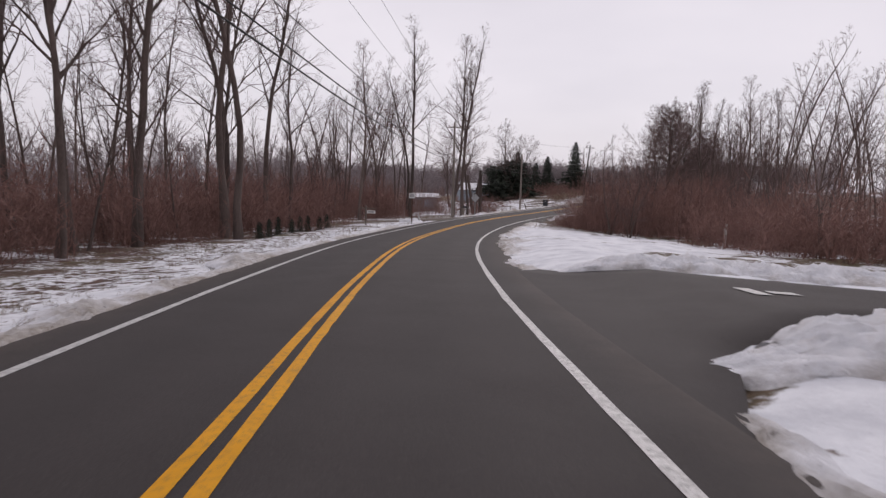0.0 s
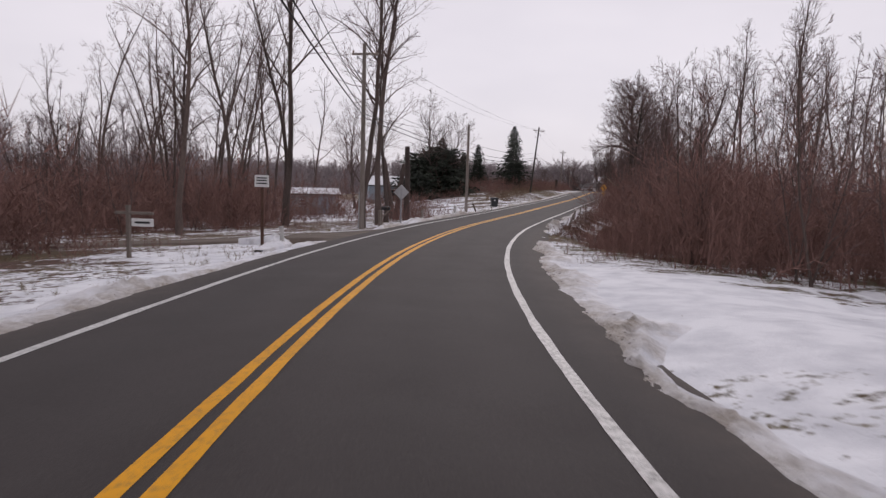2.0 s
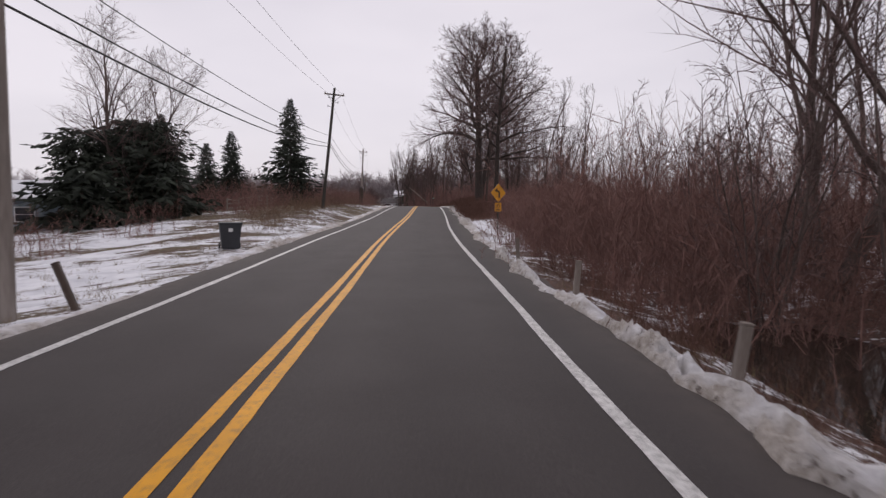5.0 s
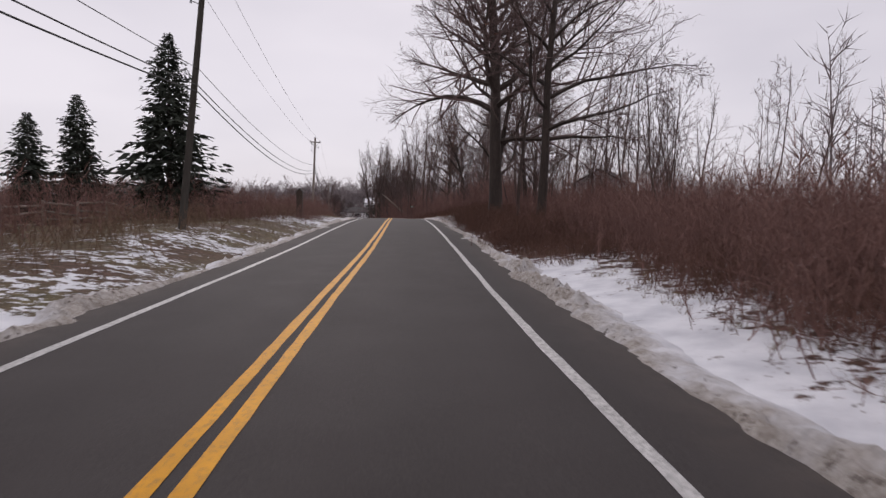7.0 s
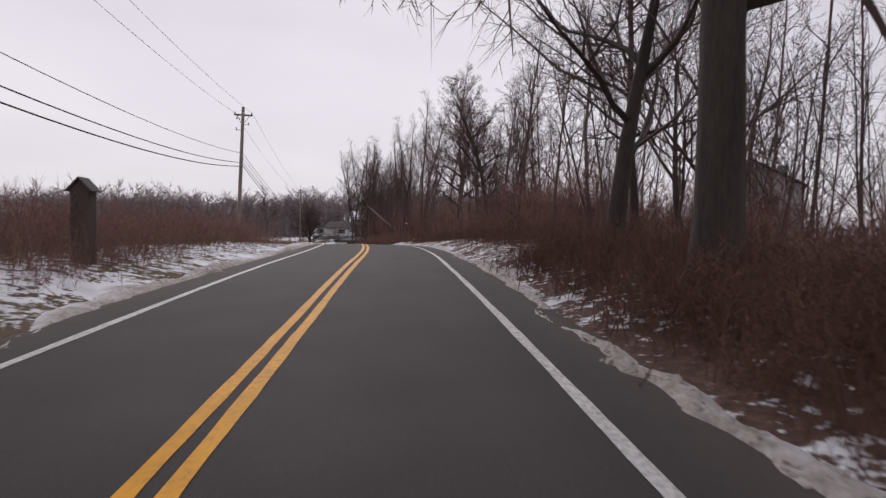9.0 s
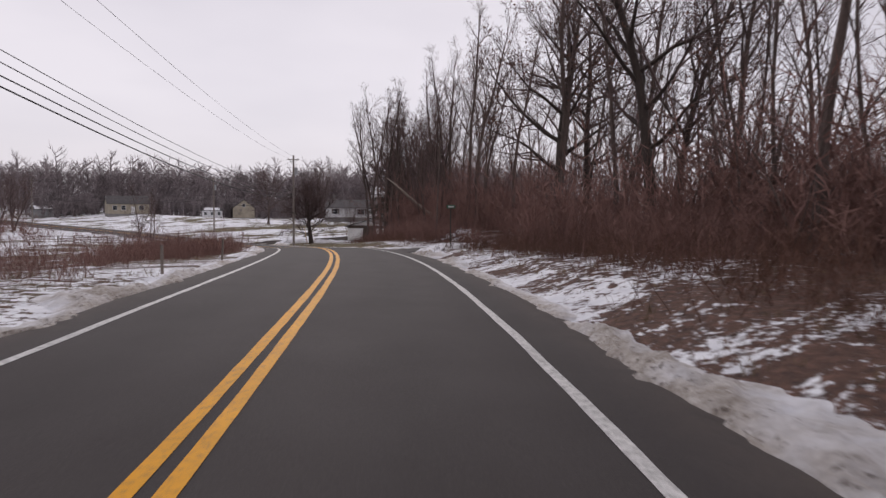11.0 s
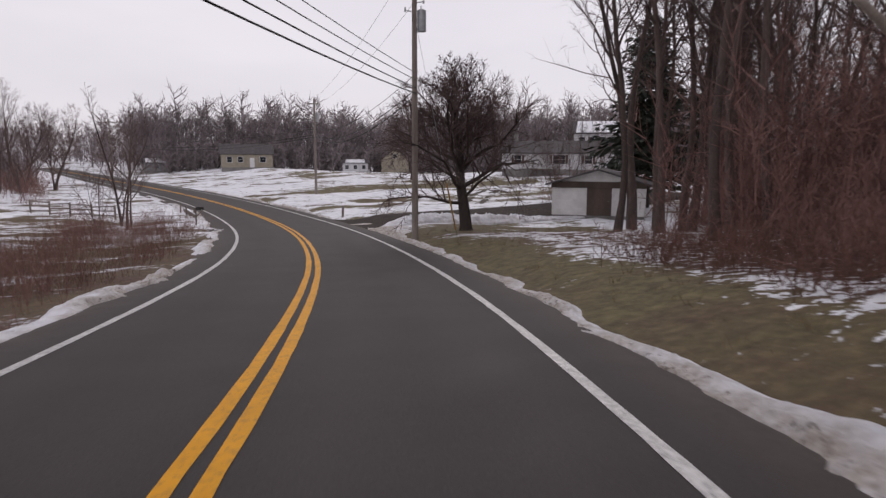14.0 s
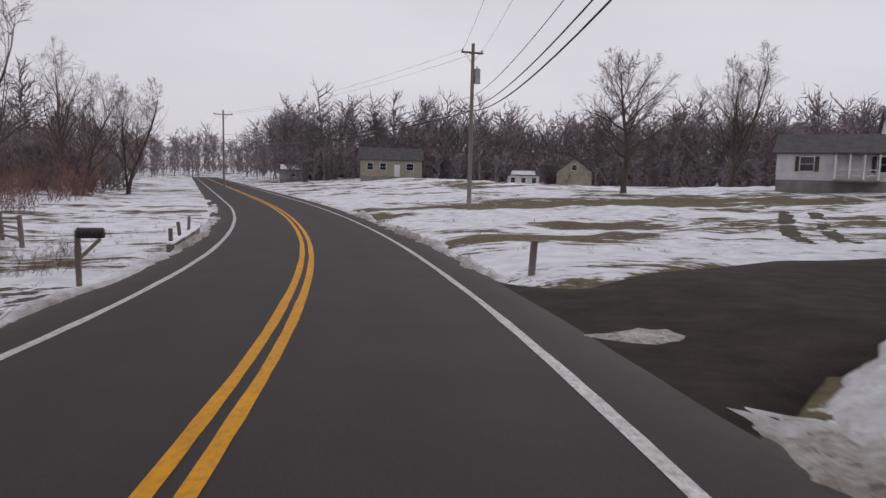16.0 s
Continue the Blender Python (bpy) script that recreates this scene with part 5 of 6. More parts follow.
def set_spruce(s, d, tall, wide, seed, label="dark green spruce with drooping boughs", skirt=0.06, dome=0.85):
    ob = thing("spruce_tree", Matrix.Translation(place(s, d, -0.1)), label, "conifer")
    tm, needles = spruce(seed, tall, wide, skirt, dome)
    part("trunk", tm, None, ob)
    part("needles", needles, None, ob)


set_spruce(164.8, -14.2, 12.2, 4.1, 1)
set_spruce(169.8, -22.4, 9.4, 3.4, 2)
set_spruce(167.4, -24.6, 8.0, 3.2, 3)
set_spruce(160.0, -27.0, 10.8, 4.6, 4)
set_spruce(295.2, 30.2, 15.5, 4.6, 11, "tall dark pine rising behind the white shed", 0.16, 0.5)
set_spruce(293.4, 36.2, 16.5, 4.8, 12, "tall dark pine rising behind the white shed", 0.16, 0.5)
set_spruce(139.0, -19.5, 7.6, 4.6, 6, "dense rounded dark evergreen in the yard", 0.04, 0.3)
set_spruce(142.5, -22.5, 8.2, 4.8, 7, "dense rounded dark evergreen in the yard", 0.04, 0.3)
set_spruce(136.5, -23.5, 7.2, 4.4, 8, "dense rounded dark evergreen in the yard", 0.04, 0.3)

# row of small clipped evergreens beside the snowy verge
SMALL_EVERGREEN = spruce(60, 8.0, 3.0, 0.03, 0.5, 30)
for k in range(8):
    sh_s = 40.5 + 1.75 * k
    ob = thing("shrub", Matrix.Translation(place(sh_s, -10.6 - 0.12 * (k % 3), -0.05)), "small dark conical evergreen shrub standing in snow", "shrub", "row of small evergreens")
    ob.matrix_world = ob.matrix_world @ Matrix.Diagonal((0.135, 0.135, 0.135 + 0.012 * (k % 3), 1))
    part("trunk", SMALL_EVERGREEN[0], None, ob)
    part("needles", SMALL_EVERGREEN[1], None, ob)

# ---- dead grass tufts along both verges ----


def tuft(seed):
    rng = np.random.default_rng(seed)
    w = Wood()
    for _ in range(11):
        a = rng.uniform(0, 6.28)
        b = np.array([rng.normal(0, 0.09), rng.normal(0, 0.09), -0.03])
        h = rng.uniform(0.12, 0.38)
        w.blade(rng, b, b + np.array([math.cos(a) * 0.5 * h, math.sin(a) * 0.5 * h, h]), 0.008)
    return w.arrays()


TUFTS = [tuft(300 + n) for n in range(6)]
TAN_GRASS = plain("dead_grass_blades", (0.10, 0.070, 0.036), (0.24, 0.175, 0.095), 2.0, 0.95, relief=0, vary=0.35, island=True)
for n, (s0, s1, d0, d1, count) in enumerate([(0, 62, -9, -4.6, 420), (70, 125, -11, -4.6, 420), (125, 210, -9, -5.2, 520), (210, 330, -12, -4.4, 420),
                                             (58, 66, 5.5, 12, 60), (60, 125, 5.0, 8, 300), (124, 143, 6.2, 9.5, 260), (142, 226, 5.4, 10, 700), (150, 212, -9.5, -5.2, 420), (243, 284, 5.6, 16, 700), (297, 340, 5.6, 14, 60)]):
    v, f = gather(TUFTS, spots(s0, s1, d0, d1, count, 400 + n), 400 + n, (0.35, 0.9))
    ob = new("dead_grass", raw_mesh("dead_grass", v, f))
    ob.data.materials.append(TAN_GRASS)
    tagged(ob, "tan dead grass tufts poking through thin snow", "grass", kind="stuff")

# ---- far woods round the valley ----


def far_tree(seed, tall, wide=1.0):
    rng = np.random.default_rng(seed)
    w = Wood()
    line = wander(rng, (0, 0, -0.5), (0, 0, 1), tall * 0.85, 2, 0.04, 0.02)
    w.limb(line, np.array([0.11, 0.08, 0.04]), 3)
    for k in range(30):
        u = rng.uniform(0.12, 1.0)
        b = np.array([np.interp(u, np.linspace(0, 1, 3), line[:, c]) for c in range(3)])
        way = tilt(rng, (0, 0, 1), rng.uniform(0.35, 1.15), rng.uniform(0, 6.28))
        tip = b + way * tall * rng.uniform(0.14, 0.30) * (1.2 - 0.5 * u)
        w.blade(rng, b, tip, 0.12 * wide)
        for _ in range(4):
            m = b + (tip - b) * rng.uniform(0.3, 1.0)
            w.blade(rng, m, m + tilt(rng, way, rng.uniform(0.3, 1.0), rng.uniform(0, 6.28)) * tall * rng.uniform(0.05, 0.13), 0.075 * wide)
    return w.arrays()


FAR_TREES = [far_tree(200 + n, 12 + n) for n in range(6)]
FAR_BRUSH = [far_tree(210 + n, 5.5) for n in range(3)]
FINE_BRUSH = [far_tree(220 + n, 4.8, 0.4) for n in range(3)]
FINE_TREES = [far_tree(230 + n, 12 + n, 0.5) for n in range(4)]


def far_wood(name, centre, r0, r1, a0, a1, count, seed, pieces, label, grow=(0.75, 1.2)):
    """Trees between two distances from a place, over a range of bearings (degrees to the left of +y)."""
    rng = np.random.default_rng(seed)
    a, r = np.radians(rng.uniform(a0, a1, count)), np.sqrt(rng.uniform(r0**2, r1**2, count))
    xy = np.column_stack([centre[0] - np.sin(a) * r, centre[1] + np.cos(a) * r])
    z, s, d = land(xy)
    keep = np.abs(d) > 13
    v, f = gather(pieces, np.column_stack([xy, z])[keep], seed, grow)
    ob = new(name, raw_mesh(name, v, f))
    # air haze over the distant trees and brush is in this material's colour
    ob.data.materials.append(HAZED_WOOD)
    tagged(ob, label, "woods", kind="stuff")


END = (88.0, 265.0)
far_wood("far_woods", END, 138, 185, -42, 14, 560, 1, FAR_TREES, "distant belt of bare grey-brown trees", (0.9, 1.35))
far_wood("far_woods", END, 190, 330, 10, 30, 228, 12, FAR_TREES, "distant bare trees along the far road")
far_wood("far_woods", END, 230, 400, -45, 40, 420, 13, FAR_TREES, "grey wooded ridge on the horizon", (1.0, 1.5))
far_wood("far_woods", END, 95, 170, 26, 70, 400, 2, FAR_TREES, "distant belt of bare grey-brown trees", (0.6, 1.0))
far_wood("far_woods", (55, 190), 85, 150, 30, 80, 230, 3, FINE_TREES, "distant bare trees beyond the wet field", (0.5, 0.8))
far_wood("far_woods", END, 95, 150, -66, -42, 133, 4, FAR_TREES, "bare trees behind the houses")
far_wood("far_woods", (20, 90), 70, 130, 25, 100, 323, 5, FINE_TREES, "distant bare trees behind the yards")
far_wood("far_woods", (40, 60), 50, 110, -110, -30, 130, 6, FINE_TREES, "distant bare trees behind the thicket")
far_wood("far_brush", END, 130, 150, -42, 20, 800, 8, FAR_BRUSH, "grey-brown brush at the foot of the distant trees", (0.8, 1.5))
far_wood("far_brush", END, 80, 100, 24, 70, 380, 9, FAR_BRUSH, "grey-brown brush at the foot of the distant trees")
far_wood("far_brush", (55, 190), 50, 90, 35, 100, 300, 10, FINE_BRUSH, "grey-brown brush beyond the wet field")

# ---- utility poles and cables ----


def utility_pole(m, tall, arm, label, gear=(), wood=None):
    ob = thing("utility_pole", m, label, "utility pole", "utility poles along the road")
    bm = bmesh.new()
    rod(bm, (0, 0, -0.5), (0, 0, tall), 0.155, 0.105, 14)
    part("shaft", bm, wood or POLE_WOOD, ob)
    if arm:
        bm = box(bmesh.new(), (arm, 0.10, 0.12), (0, 0.15, tall - 0.55), 0.012)
        part("crossarm", bm, GREY_WOOD, ob, "grey wooden crossarm")
        for sx in (-1, 1):
            bm = rod(bmesh.new(), (sx * arm * 0.33, 0.17, tall - 0.6), (0, 0.12, tall - 1.25), 0.018, None, 6)
            part("brace", bm, STEEL, ob)
            bm = bmesh.new()
            for k in range(3):
                rod(bm, (sx * arm * 0.45, 0.15, tall - 0.49 + 0.055 * k), (sx * arm * 0.45, 0.15, tall - 0.45 + 0.055 * k), 0.055 - 0.008 * k, 0.04, 10)
            part("insulator", bm, PORCELAIN, ob, "brown porcelain insulator")
    if "can" in gear:
        bm = bmesh.new()
        rod(bm, (0.33, 0, tall - 2.5), (0.33, 0, tall - 1.6), 0.2, None, 16)
        rod(bm, (0.33, 0, tall - 1.6), (0.33, 0, tall - 1.54), 0.21, 0.12, 16)
        rod(bm, (0.33, 0.1, tall - 1.56), (0.33, 0.1, tall - 1.36), 0.035, 0.025, 8)
        part("transformer", bm, STEEL, ob, "grey pole-mounted transformer")
    if "bracket" in gear:
        for sx, z in ((-1, 0.9), (1, 1.3), (-1, 1.7)):
            bm = rod(bmesh.new(), (0, 0, tall - z), (sx * 0.42, 0, tall - z + 0.1), 0.022, None, 6)
            rod(bm, (sx * 0.42, 0, tall - z + 0.02), (sx * 0.42, 0, tall - z + 0.22), 0.05, 0.03, 8)
            part("bracket", bm, STEEL, ob)
    if "guard" in gear:
        bm = box(bmesh.new(), (0.07, 0.05, 2.2), (-0.17, 0, 1.1), 0.008)
        part("cable_guard", bm, STEEL, ob, "pale cable guard strip")
    return ob


POLES = [
    (on_road(-22, -7.0), 10.5, 2.0, ()), (on_road(74.3, -6.1), 10.6, 1.6, ("guard", "bracket")), (on_road(98.5, -5.4), 8.2, 0, ()),
    (on_road(146.8, -7.6) @ pose(0, 0, 0, 0, 5.5, 0), 10.6, 1.8, ("bracket",)), (on_road(203.0, -9.0) @ pose(0, 0, 0, 0, 2.0, 0), 9.7, 1.3, ("bracket",)), (on_road(279.7, 5.05), 11.9, 1.5, ("can", "bracket")),
    (on_road(324.5, 11.8), 10.6, 1.5, ("can",)), (Matrix.Translation((59, 360, height(59, 360))) @ pose(0, 0, 0, 0, 0, 18), 11.0, 2.6, ()),
    (Matrix.Translation((28, 440, height(28, 440))) @ pose(0, 0, 0, 0, 0, 18), 11.0, 2.0, ()),
]
TARRED = plain("tarred_pole_wood", (0.030, 0.026, 0.022), (0.075, 0.066, 0.056), 5.0, 0.9, grain=(1, 1, 0.12), relief=0.5)
for k, (m, tall, arm, gear) in enumerate(POLES):
    utility_pole(m, tall, arm, "dark tarred utility pole leaning beside the spruces" if k == 3 else "weathered grey wooden utility pole beside the road", gear, TARRED if k == 3 else None)


def cable(a, b, sag, r):
    a, b = Vector(a), Vector(b)
    n = 22
    pts = [a.lerp(b, k / n) - Vector((0, 0, sag * 4 * (k / n) * (1 - k / n))) for k in range(n + 1)]
    w = Wood()
    w.limb(np.array(pts), np.full(n + 1, r), 5)
    ob = new("cable", w.mesh("cable"))
    ob.data.materials.append(CABLE)
    tagged(ob, "black overhead cable sagging between utility poles", "cable", "overhead cables")


def head(k, side, down):
    m, tall = POLES[k][0], POLES[k][1]
    low = {3: 0.9, 5: 1.0}.get(k, 0.0) if down > 2 else 0.0
    return m @ Vector((side, 0.1, tall - down - low))


SPANS = [(0, 1), (1, 3), (3, 4), (4, 5), (5, 6), (6, 7), (7, 8)]
for a, b in SPANS:
    for side, down, sag, r in ((-0.65, 0.4, 0.8, 0.008), (0.65, 0.4, 0.8, 0.008), (0.1, 3.3, 1.0, 0.014), (0.12, 3.95, 1.15, 0.022), (0.14, 4.2, 1.3, 0.026)):
        cable(head(a, side, down), head(b, side, down), sag, r)
cable(head(4, 0.1, 3.6), head(5, 0.1, 3.6), 1.1, 0.016)
cable(head(2, 0.1, 0.6), head(1, 0.1, 4.0), 0.3, 0.012)
cable(head(5, 0.1, 3.6), (136, 326, -0.6), 0.8, 0.012)

# guy wire of the pole by the apple tree, with its tan guard
GUARD = plain("tan_plastic_guard", (0.34, 0.19, 0.055), (0.46, 0.27, 0.09), 6.0, 0.5, relief=0.1)
gx, gy = 94.6, 264.0
anchor = Vector((gx, gy, height(gx, gy) - 0.1))
guy_top = POLES[5][0] @ Vector((0.1, 0, 9.6)) - anchor
gw = thing("guy_wire", Matrix.Translation(anchor), "steel guy wire with a tan plastic guard beside the apple tree", "guy wire")
part("wire", rod(bmesh.new(), (0, 0, 0), guy_top, 0.007, None, 6), STEEL, gw)
part("guard", rod(bmesh.new(), guy_top.normalized() * 0.1, guy_top.normalized() * 2.7, 0.04, None, 10), GUARD, gw, "tan plastic guard")

# ---- houses and sheds ----


def siding(name, dark, light, pitch=0.16):
    m, nt, bsdf = fresh(name, 0.7)
    vec = coords(nt)
    tone = ramp(nt, noise_at(nt, vec, 1.4, 6, 0.6), [(0.3, dark), (0.7, light)])
    nt.links.new(tone, bsdf.inputs["Base Color"])
    wave = node(nt, "ShaderNodeTexWave", Scale=1 / pitch / 6.283 * 3.14)
    wave.bands_direction, wave.wave_profile = "Z", "SAW"
    nt.links.new(vec, wave.inputs["Vector"])
    bump(nt, bsdf, wave.outputs["Fac"], 0.7, 0.02)
    return m


WHITE_SIDING = siding("white_siding", (0.52, 0.52, 0.53), (0.70, 0.70, 0.71))
TAN_SIDING = siding("tan_siding", (0.25, 0.22, 0.165), (0.38, 0.335, 0.26))
GREY_SIDING = siding("grey_siding", (0.20, 0.20, 0.20), (0.33, 0.33, 0.33))
BLUE_SIDING = siding("pale_blue_siding", (0.20, 0.25, 0.29), (0.32, 0.38, 0.43))
SHED_WHITE = siding("weathered_white_boards", (0.56, 0.55, 0.53), (0.78, 0.77, 0.75), 0.3)
SHINGLE = plain("dark_roof_shingles", (0.045, 0.042, 0.042), (0.11, 0.10, 0.10), 7.0, 0.9, relief=0.6)
TRIM = plain("white_trim_paint", (0.60, 0.60, 0.60), (0.74, 0.74, 0.74), 8.0, 0.5, relief=0.1)
DARK_WOOD = plain("dark_brown_boards", (0.045, 0.032, 0.025), (0.11, 0.080, 0.063), 6.0, 0.85, grain=(1, 1, 0.3), relief=0.5)
BRICK_BASE = plain("grey_block_base", (0.16, 0.15, 0.145), (0.28, 0.27, 0.26), 7.0, 0.9, relief=0.4)
ROOF_SNOW = plain("roof_snow", (0.66, 0.67, 0.70), (0.86, 0.87, 0.89), 3.0, 0.75, relief=0.3)


def pane_material():
    m, nt, bsdf = fresh("window_glass", 0.06)
    bsdf.inputs["Base Color"].default_value = (0.02, 0.024, 0.03, 1)
    bsdf.inputs["Specular IOR Level"].default_value = 0.8
    return m


PANE = pane_material()


def window(parent, x, z, w, h, y, sign, material=None, shutters=None):
    """A window in a wall that faces -y (sign -1) or +y."""
    fm = bmesh.new()
    t = 0.07
    for bx, bz, bw, bh in ((0, h / 2 + t / 2, w + 2 * t, t), (0, -h / 2 - t / 2, w + 2 * t, t), (-w / 2 - t / 2, 0, t, h), (w / 2 + t / 2, 0, t, h), (0, 0, w, 0.035)):
        box(fm, (bw, 0.09, bh), (x + bx, y + sign * 0.03, z + bz), 0.006)
    win = part("window", fm, material or TRIM, parent)
    part("pane", box(bmesh.new(), (w, 0.02, h), (x, y + sign * 0.012, z)), PANE, win)
    if shutters:
        for sx in (-1, 1):
            part("shutter", box(bmesh.new(), (0.30, 0.045, h + 0.1), (x + sx * (w / 2 + 0.24), y + sign * 0.03, z), 0.008), shutters, win)


def house(name, m, size, roof, walls, label, windows=(), door=None, ridge="x", snow=0.0, chimney=None, porch=None, base=0.35, category="house", overhang=0.35, seed=0):
    """A gabled building. size: width in x, depth in y, wall height; its front faces -y."""
    w, dp, h = size
    ob = thing(name, m, label, category)
    bm = bmesh.new()
    if ridge == "x":
        prof = [(-dp / 2, base), (dp / 2, base), (dp / 2, h), (0, h + roof), (-dp / 2, h)]
        ends = [[bm.verts.new((sx * w / 2, y, z)) for y, z in prof] for sx in (-1, 1)]
    else:
        prof = [(-w / 2, base), (w / 2, base), (w / 2, h), (0, h + roof), (-w / 2, h)]
        ends = [[bm.verts.new((x, sy * dp / 2, z)) for x, z in prof] for sy in (-1, 1)]
    bm.faces.new(ends[0])
    bm.faces.new(ends[1][::-1])
    for k in range(5):
        bm.faces.new([ends[0][k], ends[1][k], ends[1][(k + 1) % 5], ends[0][(k + 1) % 5]])
    bmesh.ops.recalc_face_normals(bm, faces=bm.faces)
    part("wall", bm, walls, ob)
    part("foundation", box(bmesh.new(), (w - 0.08, dp - 0.08, base + 1.2), (0, 0, base / 2 - 0.6)), BRICK_BASE, ob)
    half = (dp if ridge == "x" else w) / 2
    slope = math.atan2(roof, half)
    run = half / math.cos(slope) + overhang
    long = (w if ridge == "x" else dp) + 2 * overhang
    for side in (-1, 1):
        cy = side * (run / 2 * math.cos(slope))
        cz = h + roof - run / 2 * math.sin(slope) + 0.07
        turn = Matrix.Rotation(-side * slope, 4, "X") if ridge == "x" else Matrix.Rotation(side * slope, 4, "Y")
        dims = (long, run, 0.12) if ridge == "x" else (run, long, 0.12)
        at = (0, cy, cz) if ridge == "x" else (cy, 0, cz)
        r = part("roof", box(bmesh.new(), dims, at, 0.02, turn), SHINGLE, ob, "dark shingled roof slope")
        if snow:
            rng = random.Random(seed + side)
            sd = (long * snow, run * 0.93, 0.07) if ridge == "x" else (run * 0.93, long * snow, 0.07)
            up = Vector((0, 0, 0.095))
            sb = box(bmesh.new(), sd, Vector(at) + turn @ up + Vector((rng.uniform(-0.02, 0.02) * long, 0, 0)), 0.03, turn)
            part("snow_cover", sb, ROOF_SNOW, r, "snow lying on the roof")
    for side, x, z, ww, hh, sh in windows:
        window(ob, x, z, ww, hh, side * dp / 2, side, None, DARK_WOOD if sh else None)
    if door:
        x, ww, hh, material = door
        dr = part("door", box(bmesh.new(), (ww, 0.07, hh), (x, -dp / 2 - 0.02, base + hh / 2), 0.01), material, ob)
        part("door_handle", rod(bmesh.new(), (x + ww * 0.38, -dp / 2 - 0.06, base + 1.0), (x + ww * 0.38, -dp / 2 - 0.12, base + 1.0), 0.03, None, 8), STEEL, dr)
    if chimney:
        x, y, top = chimney
        part("chimney", box(bmesh.new(), (0.6, 0.6, 1.6), (x, y, top - 0.8), 0.02), BRICK_BASE, ob)
    if porch:
        x0, x1, deep, ph = porch
        y = -dp / 2 - deep
        part("porch_floor", box(bmesh.new(), (x1 - x0, deep, 0.15), ((x0 + x1) / 2, -dp / 2 - deep / 2, base), 0.01), GREY_WOOD, ob)
        part("porch_roof", box(bmesh.new(), (x1 - x0 + 0.3, deep + 0.2, 0.14), ((x0 + x1) / 2, -dp / 2 - deep / 2, ph), 0.015), SHINGLE, ob)
        n = 4
        for k in range(n):
            px = x0 + 0.1 + (x1 - x0 - 0.2) * k / (n - 1)
            part("porch_post", box(bmesh.new(), (0.14, 0.14, ph - base), (px, y + 0.1, (ph + base) / 2), 0.01), TRIM, ob)
        for k in range(2):
            part("rail", box(bmesh.new(), (x1 - x0, 0.05, 0.07), ((x0 + x1) / 2, y + 0.1, base + 0.45 + 0.45 * k), 0.006), TRIM, ob)
    return ob


def facing(x, y, toward, sink=0.0):
    """A pose on the land whose -y side looks at a place in plan."""
    yaw = math.degrees(math.atan2(-(x - toward[0]), (y - toward[1])))
    return pose(x, y, height(x, y) - sink, 0, 0, yaw)


# white shed beside the corner wood
shed = house("shed", facing(109.0, 276.0, (84, 236)), (6.4, 5.0, 2.3), 0.95, SHED_WHITE, "weathered white shed with a wide dark doorway", (), (0.1, 1.7, 2.1, DARK_WOOD), "y", 0.0, base=0.1, category="shed", overhang=0.45)
part("fascia", box(bmesh.new(), (6.5, 0.05, 0.45), (0, -2.55, 2.25), 0.01), DARK_WOOD, shed, "dark board band over the doorway")
# two-storey house behind it
house("house", facing(138.0, 331.0, (87, 240)), (8.5, 8.0, 5.6), 1.9, WHITE_SIDING, "white two-storey house with a columned porch",
      [(-1, x, 4.3, 0.9, 1.3, False) for x in (-3, -1.6, 0.0, 1.6, 3)] + [(-1, x, 1.7, 0.9, 1.3, False) for x in (-2.8, 2.8)], (0.0, 1.0, 2.1, DARK_WOOD), "x", 0.9, porch=(-4.0, 4.0, 1.9, 2.9), seed=3)
# white ranch house on the rise
house("house", facing(126.0, 321.2, (92.5, 268), -0.1), (15.0, 7.5, 2.85), 1.6, WHITE_SIDING, "white ranch house with dark shutters and roof",
      [(-1, -5.2, 1.9, 1.0, 1.15, True), (-1, 0.6, 1.9, 1.6, 1.2, True), (-1, 4.6, 1.9, 1.0, 1.1, True)], (-1.7, 0.95, 2.0, TRIM), "x", 0.0, (-6.3, 0.3, 5.6), (-3.2, 0.0, 1.5, 2.75), 0.55, seed=4)
# houses across the valley
house("house", facing(81.0, 384.0, (90, 262)), (10.5, 7.0, 3.2), 2.0, TAN_SIDING, "small tan house among distant trees", [(-1, -3.6, 2.0, 1.0, 1.1, False), (-1, -1.4, 2.0, 1.0, 1.1, False), (-1, 3.2, 2.0, 1.2, 1.1, False)], (1.0, 0.95, 2.0, TRIM), "x", 0.0)
house("barn", facing(116.0, 396.0, (90, 262)), (6.6, 8.0, 3.4), 2.6, TAN_SIDING, "tan gabled barn beyond the snowy field", [(-1, 0.0, 4.2, 0.9, 0.9, False)], (0.0, 2.2, 2.2, TAN_SIDING), "y", 0.0, category="barn")
house("garage", facing(106.0, 395.0, (90, 262)), (6.0, 4.0, 2.4), 0.7, WHITE_SIDING, "long low white garage beyond the field", [(-1, x, 1.4, 0.8, 0.9, False) for x in (-2, 0, 2)], None, "x", 0.7, category="garage")
house("garage", facing(60.0, 402.0, (90, 262)), (5.0, 4.0, 2.3), 0.9, GREY_SIDING, "small grey outbuilding below the woods", [(-1, 0, 1.4, 0.8, 0.8, False)], None, "x", 0.8, category="garage")
